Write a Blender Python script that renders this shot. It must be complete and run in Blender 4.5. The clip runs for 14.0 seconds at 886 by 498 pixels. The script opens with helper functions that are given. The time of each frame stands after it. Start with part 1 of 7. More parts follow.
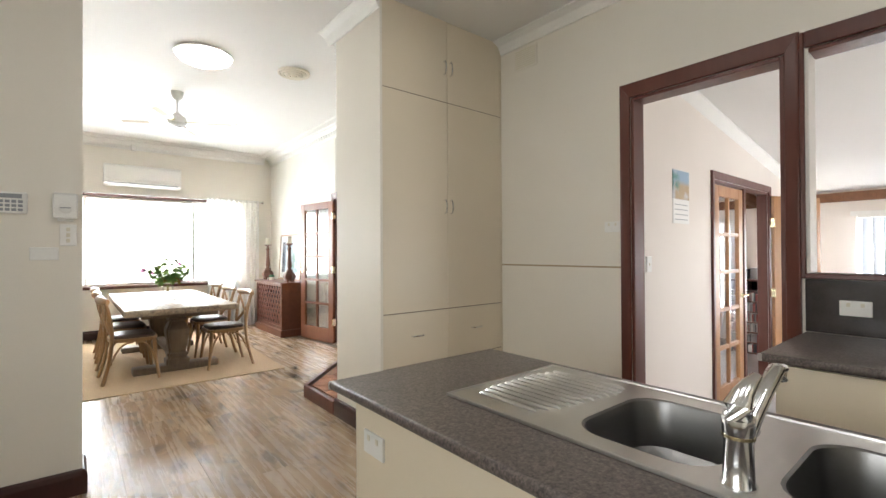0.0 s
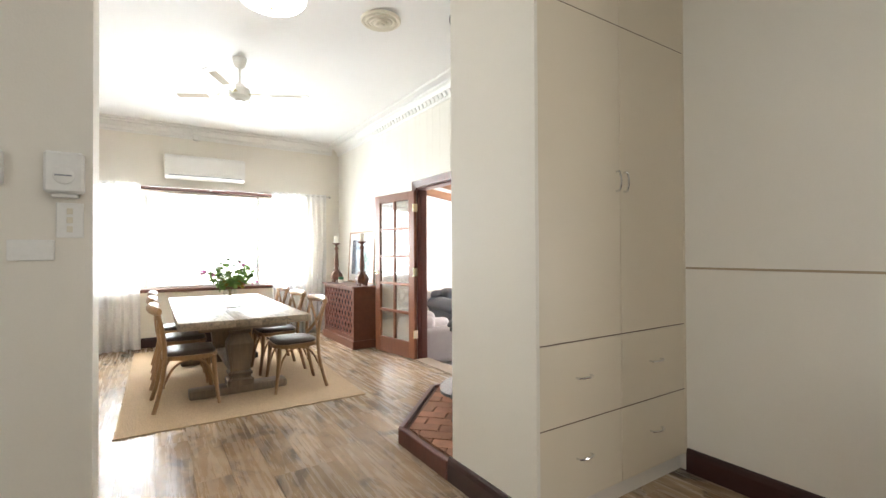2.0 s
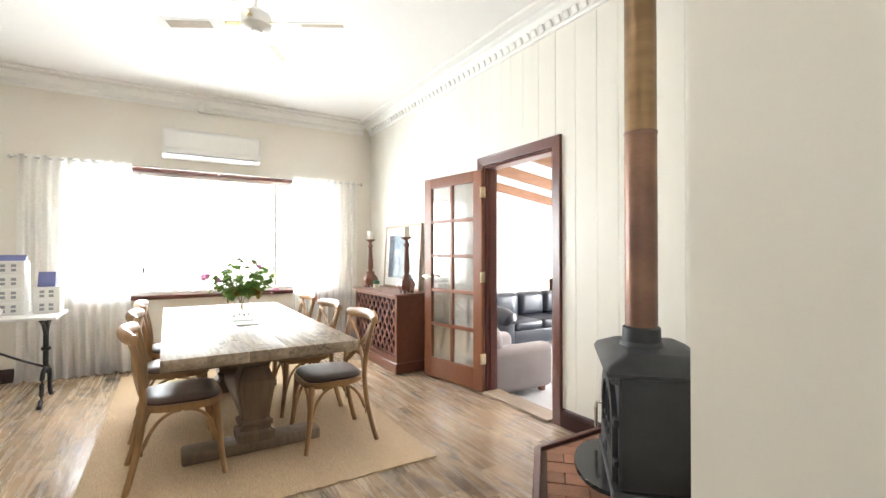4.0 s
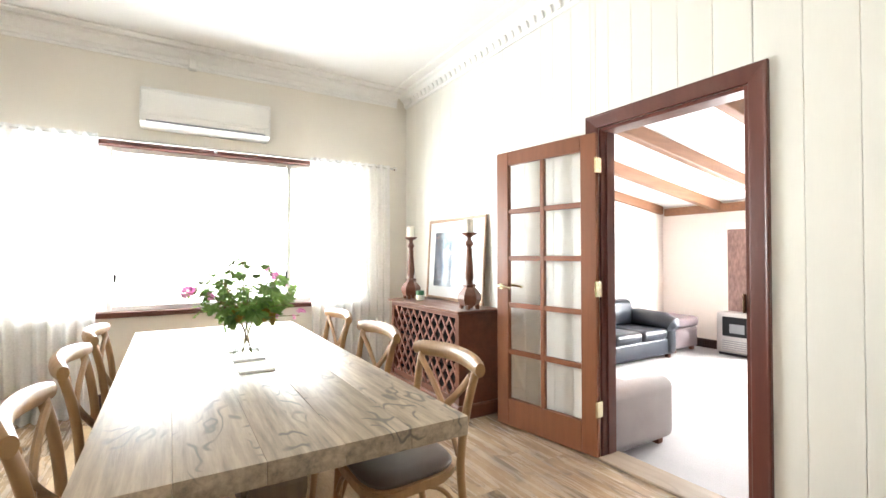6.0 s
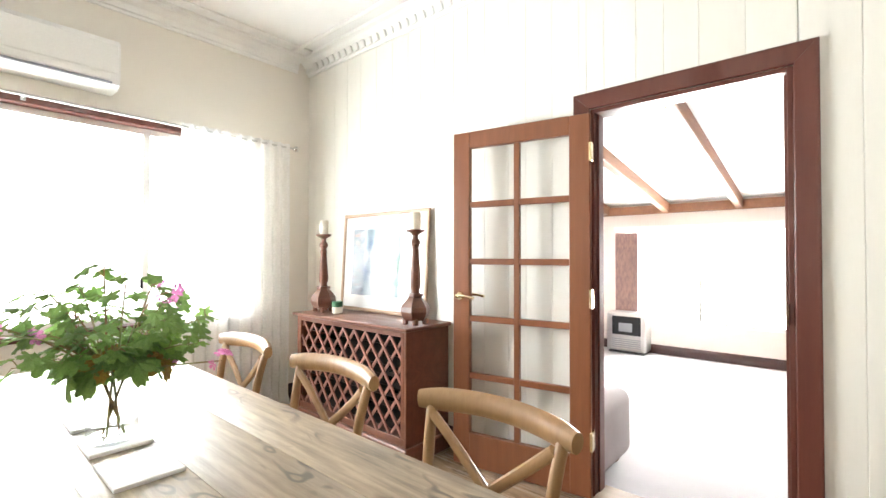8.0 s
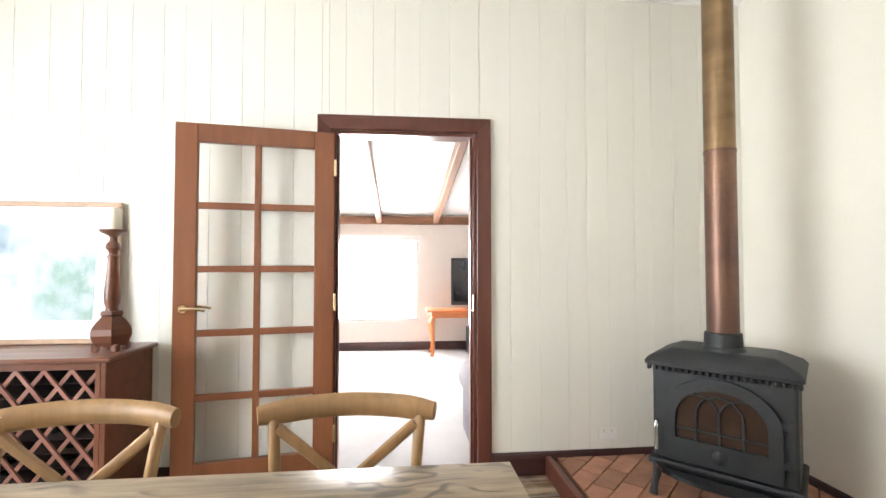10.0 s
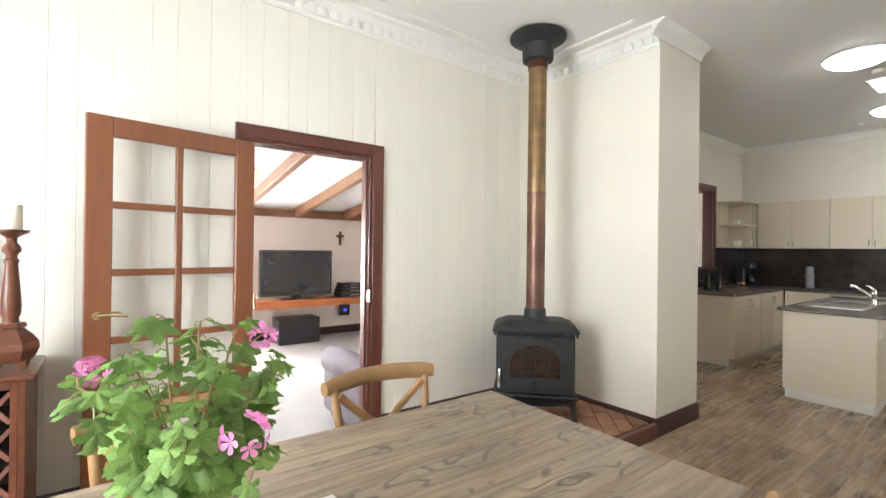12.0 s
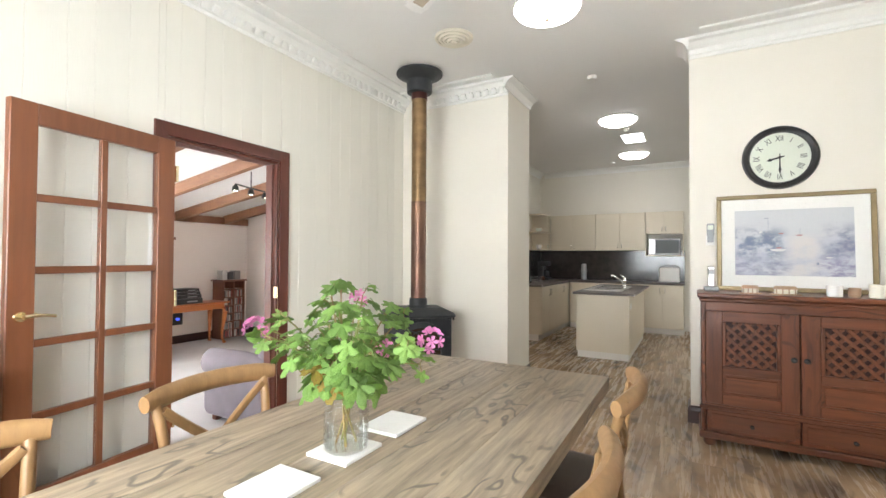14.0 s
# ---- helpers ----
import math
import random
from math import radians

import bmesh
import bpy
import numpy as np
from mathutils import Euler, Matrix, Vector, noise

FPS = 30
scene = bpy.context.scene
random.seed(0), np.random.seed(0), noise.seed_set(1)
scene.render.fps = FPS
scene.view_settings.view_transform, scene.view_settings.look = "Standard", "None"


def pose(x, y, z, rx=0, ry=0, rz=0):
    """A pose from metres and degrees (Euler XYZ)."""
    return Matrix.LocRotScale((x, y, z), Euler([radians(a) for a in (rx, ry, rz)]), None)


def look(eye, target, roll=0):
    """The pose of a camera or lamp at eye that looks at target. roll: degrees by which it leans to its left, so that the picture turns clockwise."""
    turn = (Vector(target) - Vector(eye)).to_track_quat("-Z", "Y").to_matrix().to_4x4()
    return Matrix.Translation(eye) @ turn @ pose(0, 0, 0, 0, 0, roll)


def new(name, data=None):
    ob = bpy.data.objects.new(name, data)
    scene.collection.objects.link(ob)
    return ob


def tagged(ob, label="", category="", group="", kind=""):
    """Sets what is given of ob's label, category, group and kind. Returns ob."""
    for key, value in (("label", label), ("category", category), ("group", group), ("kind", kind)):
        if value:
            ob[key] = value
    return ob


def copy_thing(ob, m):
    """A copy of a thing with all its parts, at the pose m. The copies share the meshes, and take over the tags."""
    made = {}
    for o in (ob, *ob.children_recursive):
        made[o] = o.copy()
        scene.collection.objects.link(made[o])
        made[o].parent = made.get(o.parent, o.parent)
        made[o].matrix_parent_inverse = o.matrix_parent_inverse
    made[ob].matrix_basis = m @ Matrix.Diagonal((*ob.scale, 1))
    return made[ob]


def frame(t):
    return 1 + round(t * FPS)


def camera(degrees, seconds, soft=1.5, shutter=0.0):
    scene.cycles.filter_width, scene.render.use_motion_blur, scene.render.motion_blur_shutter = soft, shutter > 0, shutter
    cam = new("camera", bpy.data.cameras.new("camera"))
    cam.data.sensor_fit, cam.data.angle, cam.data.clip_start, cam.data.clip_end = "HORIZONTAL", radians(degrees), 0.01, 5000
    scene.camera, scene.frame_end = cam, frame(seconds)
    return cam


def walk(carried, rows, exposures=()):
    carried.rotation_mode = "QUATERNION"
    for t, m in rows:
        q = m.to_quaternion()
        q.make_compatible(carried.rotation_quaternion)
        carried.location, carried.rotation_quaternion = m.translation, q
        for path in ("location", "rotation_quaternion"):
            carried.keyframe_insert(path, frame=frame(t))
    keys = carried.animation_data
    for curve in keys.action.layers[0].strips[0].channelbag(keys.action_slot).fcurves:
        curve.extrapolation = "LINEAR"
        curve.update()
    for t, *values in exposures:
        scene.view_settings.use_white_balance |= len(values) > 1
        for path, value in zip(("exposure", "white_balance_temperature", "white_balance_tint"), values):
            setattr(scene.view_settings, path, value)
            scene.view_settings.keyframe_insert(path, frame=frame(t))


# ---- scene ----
cam = camera(89.5, 14.0)
PATH = [
    (0, (0.397, -0.129, 1.306), (1.67, 1.414, 1.321), -0.3),
    (0.5, (0.458, 0.136, 1.289), (1.692, 1.709, 1.311), -0.3),
    (1, (0.503, 0.451, 1.306), (1.689, 2.062, 1.323), -0.1),
    (1.5, (0.566, 0.74, 1.313), (1.696, 2.391, 1.326), -0.1),
    (2, (0.606, 1.089, 1.294), (1.694, 2.767, 1.312), -0.3),
    (2.5, (0.646, 1.414, 1.295), (1.711, 3.107, 1.313), -0.2),
    (3, (0.697, 1.782, 1.298), (1.751, 3.482, 1.311), -0.1),
    (5.5, (0.93, 3.552, 1.272), (1.975, 5.257, 1.298), -0.1),
    (6, (0.965, 3.909, 1.276), (2.007, 5.616, 1.305), -0.1),
    (6.5, (0.972, 4.201, 1.292), (2.039, 5.892, 1.315), -0.1),
    (7, (0.952, 4.477, 1.293), (2.114, 6.104, 1.318), -0.3),
    (7.5, (0.991, 4.668, 1.294), (2.283, 6.194, 1.324), -0.1),
    (8, (0.946, 4.844, 1.287), (2.46, 6.151, 1.319), 0.1),
    (8.5, (0.843, 5.009, 1.277), (2.592, 5.977, 1.311), 0.0),
    (9, (0.763, 5.087, 1.258), (2.674, 5.675, 1.313), 0.0),
    (11.5, (0.341, 6.254, 1.379), (2.045, 5.207, 1.387), 0.6),
    (12, (0.296, 6.529, 1.39), (1.896, 5.33, 1.396), 0.7),
    (12.5, (0.313, 6.767, 1.345), (1.789, 5.418, 1.379), 0.4),
    (13, (0.317, 7.015, 1.365), (1.634, 5.51, 1.384), 0.7),
    (13.5, (0.357, 7.222, 1.347), (1.505, 5.584, 1.377), 0.6),
    (14, (0.404, 7.416, 1.325), (1.383, 5.672, 1.364), 0.3),
]
EXPOSURES = [(0.0, 0.42), (1.5, 0.40), (2.5, 0.38), (5.5, 0.52), (8.0, 0.5), (9.0, 0.36), (11.5, 0.24), (14.0, 0.08)]
walk(cam, [(t, look(eye, target, roll)) for t, eye, target, roll in PATH], EXPOSURES)


# ---- world and light ----
world = bpy.data.worlds.new("sky")
scene.world = world
world.use_nodes = True
wn = world.node_tree
sky = wn.nodes.new("ShaderNodeTexSky")
sky.sky_type = 'NISHITA'
sky.sun_disc = False
sky.sun_elevation, sky.sun_rotation = radians(50), radians(20)
wn.links.new(sky.outputs[0], wn.nodes["Background"].inputs[0])
wn.nodes["Background"].inputs[1].default_value = 0.12

sun_data = bpy.data.lights.new("sun", 'SUN')
sun_data.energy, sun_data.angle, sun_data.color = 1.0, radians(12), (1, 0.96, 0.9)
sun_lamp = new("sun", sun_data)
sun_lamp.matrix_world = look((3, 14, 16), (1, 5, 0))


def window_lamp(name, eye, target, w, h, watts, color=(1, 1, 1)):
    d = bpy.data.lights.new(name, 'AREA')
    d.shape, d.size, d.size_y, d.energy, d.color = 'RECTANGLE', w, h, watts, color
    o = new(name, d)
    o.matrix_world = look(eye, target)
    return o


window_lamp("dining_window_light", (1.25, 8.95, 1.50), (1.50, 6.05, 1.46), 2.9, 1.6, 300, (0.90, 0.96, 1.0))
window_lamp("lounge_window_light", (8.35, 6.17, 1.0), (4, 6.17, 0.9), 2.3, 1.5, 620, (0.95, 0.98, 1.0))
window_lamp("family_window_light", (8.35, 0.2, 1.05), (4, 0.2, 1.0), 1.6, 1.5, 130, (0.95, 0.98, 1.0))
# added fill for the family room, through an opening that is only assumed
window_lamp("family_side_window_light", (5.6, -2.15, 1.1), (5.6, 2, 1.1), 1.7, 1.3, 45, (1.0, 0.98, 0.97))
# added kitchen fill from the left; no window is known on that side
window_lamp("kitchen_window_light", (-1.85, 0.3, 1.6), (1, 0.3, 1.3), 1.5, 1.1, 9, (0.92, 0.98, 1.0))


# ---- materials ----
def mat(name, c, rough=0.5, metal=0.0, var=0.10, scale=3.0, bump=0.05, bscale=80.0, stretch=(1, 1, 1), c2=None, rand=0.0,
        fine=0.05, rvar=0.1, coat=0.0):
    m = bpy.data.materials.new(name)
    m.use_nodes = True
    t = m.node_tree
    b = t.nodes["Principled BSDF"]
    N, L = t.nodes.new, t.links.new
    tc, mp, oi = N("ShaderNodeTexCoord"), N("ShaderNodeMapping"), N("ShaderNodeObjectInfo")
    mp.inputs["Scale"].default_value = stretch
    ml = N("ShaderNodeVectorMath")
    ml.operation = 'MULTIPLY_ADD'
    L(oi.outputs["Random"], ml.inputs[0])
    ml.inputs[1].default_value = (7.3, 11.1, 5.7)
    L(tc.outputs["Object"], ml.inputs[2])
    L(ml.outputs[0], mp.inputs[0])
    n1, n2 = N("ShaderNodeTexNoise"), N("ShaderNodeTexNoise")
    n1.inputs["Scale"].default_value, n1.inputs["Detail"].default_value = scale, 4
    n2.inputs["Scale"].default_value, n2.inputs["Detail"].default_value = bscale, 3
    L(mp.outputs[0], n1.inputs[0])
    L(mp.outputs[0], n2.inputs[0])
    c = Vector(c)
    d = Vector(c2) if c2 else c * (1 - var)
    ramp = N("ShaderNodeMapRange")
    ramp.inputs[1].default_value, ramp.inputs[2].default_value = 0.3, 0.7
    L(n1.outputs[0], ramp.inputs[0])
    mx = N("ShaderNodeMix")
    mx.data_type = 'RGBA'
    mx.inputs[6].default_value, mx.inputs[7].default_value = (*c, 1), (*d, 1)
    L(ramp.outputs[0], mx.inputs[0])
    hs = N("ShaderNodeHueSaturation")
    L(mx.outputs[2], hs.inputs["Color"])
    v1 = N("ShaderNodeMath")
    v1.operation = 'MULTIPLY_ADD'
    L(n2.outputs[0], v1.inputs[0])
    v1.inputs[1].default_value, v1.inputs[2].default_value = 2 * fine, 1 - fine
    v2 = N("ShaderNodeMath")
    v2.operation = 'MULTIPLY_ADD'
    L(oi.outputs["Random"], v2.inputs[0])
    v2.inputs[1].default_value = 2 * rand
    v3 = N("ShaderNodeMath")
    v3.operation = 'SUBTRACT'
    L(v1.outputs[0], v3.inputs[0])
    v3.inputs[1].default_value = rand
    L(v3.outputs[0], v2.inputs[2])
    L(v2.outputs[0], hs.inputs["Value"])
    L(hs.outputs[0], b.inputs["Base Color"])
    rr = N("ShaderNodeMath")
    rr.operation = 'MULTIPLY_ADD'
    L(n1.outputs[0], rr.inputs[0])
    rr.inputs[1].default_value, rr.inputs[2].default_value = rvar, rough - rvar / 2
    L(rr.outputs[0], b.inputs["Roughness"])
    b.inputs["Metallic"].default_value = metal
    b.inputs["Coat Weight"].default_value = coat
    if bump:
        bp = N("ShaderNodeBump")
        bp.inputs["Strength"].default_value, bp.inputs["Distance"].default_value = bump, 0.01
        L(n2.outputs[0], bp.inputs["Height"])
        L(bp.outputs[0], b.inputs["Normal"])
    return m


def wood(name, c, dark, axis=2, rough=0.4, scale=5.0, rings=0.5, ringscale=0.9, rand=0.08, bump=0.15, freq=24.0, grain=0.25, gloss=0.5, along=0.9,
         line=0.2, patch=(0.45, 0.58)):
    """Wood whose grain runs along an axis, with figure from contours of a stretched noise."""
    m = bpy.data.materials.new(name)
    m.use_nodes = True
    t = m.node_tree
    b = t.nodes["Principled BSDF"]
    N, L = t.nodes.new, t.links.new
    tc, mp, oi = N("ShaderNodeTexCoord"), N("ShaderNodeMapping"), N("ShaderNodeObjectInfo")
    s = [scale * 4] * 3
    s[axis] = scale * 0.28
    mp.inputs["Scale"].default_value = s
    ml = N("ShaderNodeVectorMath")
    ml.operation = 'MULTIPLY_ADD'
    L(oi.outputs["Random"], ml.inputs[0])
    ml.inputs[1].default_value = (7.3, 11.1, 5.7)
    L(tc.outputs["Object"], ml.inputs[2])
    L(ml.outputs[0], mp.inputs[0])
    n1 = N("ShaderNodeTexNoise")
    n1.inputs["Scale"].default_value, n1.inputs["Detail"].default_value, n1.inputs["Roughness"].default_value = 1.0, 6, 0.65
    L(mp.outputs[0], n1.inputs[0])
    mp2 = N("ShaderNodeMapping")
    s2 = [3.2 * ringscale] * 3
    s2[axis] = along * ringscale
    mp2.inputs["Scale"].default_value = s2
    L(ml.outputs[0], mp2.inputs[0])
    n3 = N("ShaderNodeTexNoise")
    n3.inputs["Scale"].default_value, n3.inputs["Detail"].default_value = 1.6, 2.0
    L(mp2.outputs[0], n3.inputs[0])
    sn = N("ShaderNodeMath")
    sn.operation = 'MULTIPLY'
    L(n3.outputs[0], sn.inputs[0])
    sn.inputs[1].default_value = freq * 3.14
    si = N("ShaderNodeMath")
    si.operation = 'SINE'
    L(sn.outputs[0], si.inputs[0])
    pw = N("ShaderNodeMapRange")
    pw.inputs[1].default_value, pw.inputs[2].default_value = line, 1.0
    L(si.outputs[0], pw.inputs[0])
    # the figure shows in patches only
    n4 = N("ShaderNodeTexNoise")
    n4.inputs["Scale"].default_value = 1.1
    L(mp2.outputs[0], n4.inputs[0])
    pm = N("ShaderNodeMapRange")
    pm.inputs[1].default_value, pm.inputs[2].default_value = patch
    L(n4.outputs[0], pm.inputs[0])
    fg = N("ShaderNodeMath")
    fg.operation = 'MULTIPLY'
    L(pw.outputs[0], fg.inputs[0])
    L(pm.outputs[0], fg.inputs[1])
    fr = N("ShaderNodeMath")
    fr.operation = 'MULTIPLY'
    L(fg.outputs[0], fr.inputs[0])
    fr.inputs[1].default_value = rings
    gm = N("ShaderNodeMapRange")
    gm.inputs[1].default_value, gm.inputs[2].default_value = 0.35, 0.72
    L(n1.outputs[0], gm.inputs[0])
    gg = N("ShaderNodeMath")
    gg.operation = 'MULTIPLY'
    L(gm.outputs[0], gg.inputs[0])
    gg.inputs[1].default_value = grain * 2
    mxm = N("ShaderNodeMath")
    mxm.operation = 'MAXIMUM'
    L(fr.outputs[0], mxm.inputs[0])
    L(gg.outputs[0], mxm.inputs[1])
    mxm.use_clamp = True
    mx = N("ShaderNodeMix")
    mx.data_type = 'RGBA'
    mx.inputs[6].default_value, mx.inputs[7].default_value = (*c, 1), (*dark, 1)
    L(mxm.outputs[0], mx.inputs[0])
    hs = N("ShaderNodeHueSaturation")
    L(mx.outputs[2], hs.inputs["Color"])
    v2 = N("ShaderNodeMath")
    v2.operation = 'MULTIPLY_ADD'
    L(oi.outputs["Random"], v2.inputs[0])
    v2.inputs[1].default_value, v2.inputs[2].default_value = 2 * rand, 1 - rand
    L(v2.outputs[0], hs.inputs["Value"])
    L(hs.outputs[0], b.inputs["Base Color"])
    rr = N("ShaderNodeMath")
    rr.operation = 'MULTIPLY_ADD'
    L(n1.outputs[0], rr.inputs[0])
    rr.inputs[1].default_value, rr.inputs[2].default_value = 0.2, rough - 0.1
    L(rr.outputs[0], b.inputs["Roughness"])
    b.inputs["Specular IOR Level"].default_value = gloss
    bp = N("ShaderNodeBump")
    bp.inputs["Strength"].default_value, bp.inputs["Distance"].default_value = bump, 0.004
    L(n1.outputs[0], bp.inputs["Height"])
    L(bp.outputs[0], b.inputs["Normal"])
    return m


def laminate(name):
    """Printed rustic laminate: tan boards with brown and charcoal smudges along the grain (y)."""
    m = bpy.data.materials.new(name)
    m.use_nodes = True
    t = m.node_tree
    b = t.nodes["Principled BSDF"]
    N, L = t.nodes.new, t.links.new
    tc, oi, ml = N("ShaderNodeTexCoord"), N("ShaderNodeObjectInfo"), N("ShaderNodeVectorMath")
    ml.operation = 'MULTIPLY_ADD'
    L(oi.outputs["Random"], ml.inputs[0])
    ml.inputs[1].default_value = (37.3, 51.1, 15.7)
    L(tc.outputs["Object"], ml.inputs[2])

    def layer(scale, lo, hi, detail, distort):
        mp, n, mr = N("ShaderNodeMapping"), N("ShaderNodeTexNoise"), N("ShaderNodeMapRange")
        mp.inputs["Scale"].default_value = scale
        L(ml.outputs[0], mp.inputs[0])
        n.inputs["Scale"].default_value, n.inputs["Detail"].default_value, n.inputs["Distortion"].default_value = 1.0, detail, distort
        n.inputs["Roughness"].default_value = 0.62
        L(mp.outputs[0], n.inputs[0])
        mr.inputs[1].default_value, mr.inputs[2].default_value = lo, hi
        L(n.outputs[0], mr.inputs[0])
        return mr.outputs[0], n.outputs[0]

    def blend(fac, a, c, amount):
        mu, mx = N("ShaderNodeMath"), N("ShaderNodeMix")
        mu.operation = 'MULTIPLY'
        L(fac, mu.inputs[0])
        mu.inputs[1].default_value = amount
        mx.data_type = 'RGBA'
        L(mu.outputs[0], mx.inputs[0])
        if isinstance(a, tuple):
            mx.inputs[6].default_value = (*a, 1)
        else:
            L(a, mx.inputs[6])
        mx.inputs[7].default_value = (*c, 1)
        return mx.outputs[2]
    brown, _ = layer((4.6, 1.5, 1), 0.38, 0.64, 3, 0.7)
    smudge, _ = layer((4.8, 2.4, 1), 0.50, 0.66, 4, 0.9)
    pale, _ = layer((8.0, 1.9, 1), 0.50, 0.68, 3, 0.4)
    grain, fine = layer((34, 1.8, 1), 0.48, 0.75, 4, 0.3)
    c = blend(brown, (0.43, 0.315, 0.205), (0.24, 0.155, 0.092), 0.85)
    c = blend(pale, c, (0.50, 0.40, 0.29), 0.5)
    c = blend(smudge, c, (0.085, 0.065, 0.052), 0.78)
    c = blend(grain, c, (0.15, 0.105, 0.07), 0.13)
    hs, v = N("ShaderNodeHueSaturation"), N("ShaderNodeMath")
    v.operation = 'MULTIPLY_ADD'
    L(oi.outputs["Random"], v.inputs[0])
    v.inputs[1].default_value, v.inputs[2].default_value = 0.34, 0.86
    L(v.outputs[0], hs.inputs["Value"])
    L(c, hs.inputs["Color"])
    L(hs.outputs[0], b.inputs["Base Color"])
    rr = N("ShaderNodeMath")
    rr.operation = 'MULTIPLY_ADD'
    L(fine, rr.inputs[0])
    rr.inputs[1].default_value, rr.inputs[2].default_value = 0.16, 0.19
    L(rr.outputs[0], b.inputs["Roughness"])
    bp = N("ShaderNodeBump")
    bp.inputs["Strength"].default_value, bp.inputs["Distance"].default_value = 0.05, 0.003
    L(fine, bp.inputs["Height"])
    L(bp.outputs[0], b.inputs["Normal"])
    return m


def glow(name, c, strength):
    m = bpy.data.materials.new(name)
    m.use_nodes = True
    b = m.node_tree.nodes["Principled BSDF"]
    b.inputs["Base Color"].default_value = (*c, 1)
    b.inputs["Emission Color"].default_value = (*c, 1)
    b.inputs["Emission Strength"].default_value = strength
    return m


def pane_glass(name, tint=(1, 1, 1), gloss=0.5):
    m = bpy.data.materials.new(name)
    m.use_nodes = True
    t = m.node_tree
    t.nodes.remove(t.nodes["Principled BSDF"])
    tr, gl, mx, fr, mu = (t.nodes.new(n) for n in ("ShaderNodeBsdfTransparent", "ShaderNodeBsdfGlossy", "ShaderNodeMixShader",
                                                   "ShaderNodeFresnel", "ShaderNodeMath"))
    tr.inputs[0].default_value = (*tint, 1)
    gl.inputs["Roughness"].default_value = 0.02
    mu.operation = 'MULTIPLY'
    mu.inputs[1].default_value = gloss
    t.links.new(fr.outputs[0], mu.inputs[0])
    t.links.new(mu.outputs[0], mx.inputs[0])
    t.links.new(tr.outputs[0], mx.inputs[1])
    t.links.new(gl.outputs[0], mx.inputs[2])
    t.links.new(mx.outputs[0], t.nodes["Material Output"].inputs[0])
    return m


def sheer(name, c=(0.97, 0.96, 0.94), clear=0.16):
    m = bpy.data.materials.new(name)
    m.use_nodes = True
    t = m.node_tree
    t.nodes.remove(t.nodes["Principled BSDF"])
    N, L = t.nodes.new, t.links.new
    tr, tl, df, m1, m2 = N("ShaderNodeBsdfTransparent"), N("ShaderNodeBsdfTranslucent"), N("ShaderNodeBsdfDiffuse"), N("ShaderNodeMixShader"), N("ShaderNodeMixShader")
    tl.inputs[0].default_value = df.inputs[0].default_value = (*c, 1)
    wv = N("ShaderNodeTexNoise")
    wv.inputs["Scale"].default_value = 60
    tc = N("ShaderNodeTexCoord")
    L(tc.outputs["Object"], wv.inputs[0])
    mr = N("ShaderNodeMapRange")
    mr.inputs[3].default_value, mr.inputs[4].default_value = clear - 0.1, clear + 0.1
    L(wv.outputs[0], mr.inputs[0])
    m1.inputs[0].default_value = 0.5
    L(tl.outputs[0], m1.inputs[1])
    L(df.outputs[0], m1.inputs[2])
    L(mr.outputs[0], m2.inputs[0])
    L(m1.outputs[0], m2.inputs[1])
    L(tr.outputs[0], m2.inputs[2])
    L(m2.outputs[0], t.nodes["Material Output"].inputs[0])
    return m


def thin(m, share):
    """Lets light through a thin sheet such as a leaf or petal."""
    t = m.node_tree
    b = t.nodes["Principled BSDF"]
    tl, mx = t.nodes.new("ShaderNodeBsdfTranslucent"), t.nodes.new("ShaderNodeMixShader")
    t.links.new(b.inputs["Base Color"].links[0].from_socket, tl.inputs[0])
    mx.inputs[0].default_value = share
    t.links.new(b.outputs[0], mx.inputs[1])
    t.links.new(tl.outputs[0], mx.inputs[2])
    t.links.new(mx.outputs[0], t.nodes["Material Output"].inputs[0])


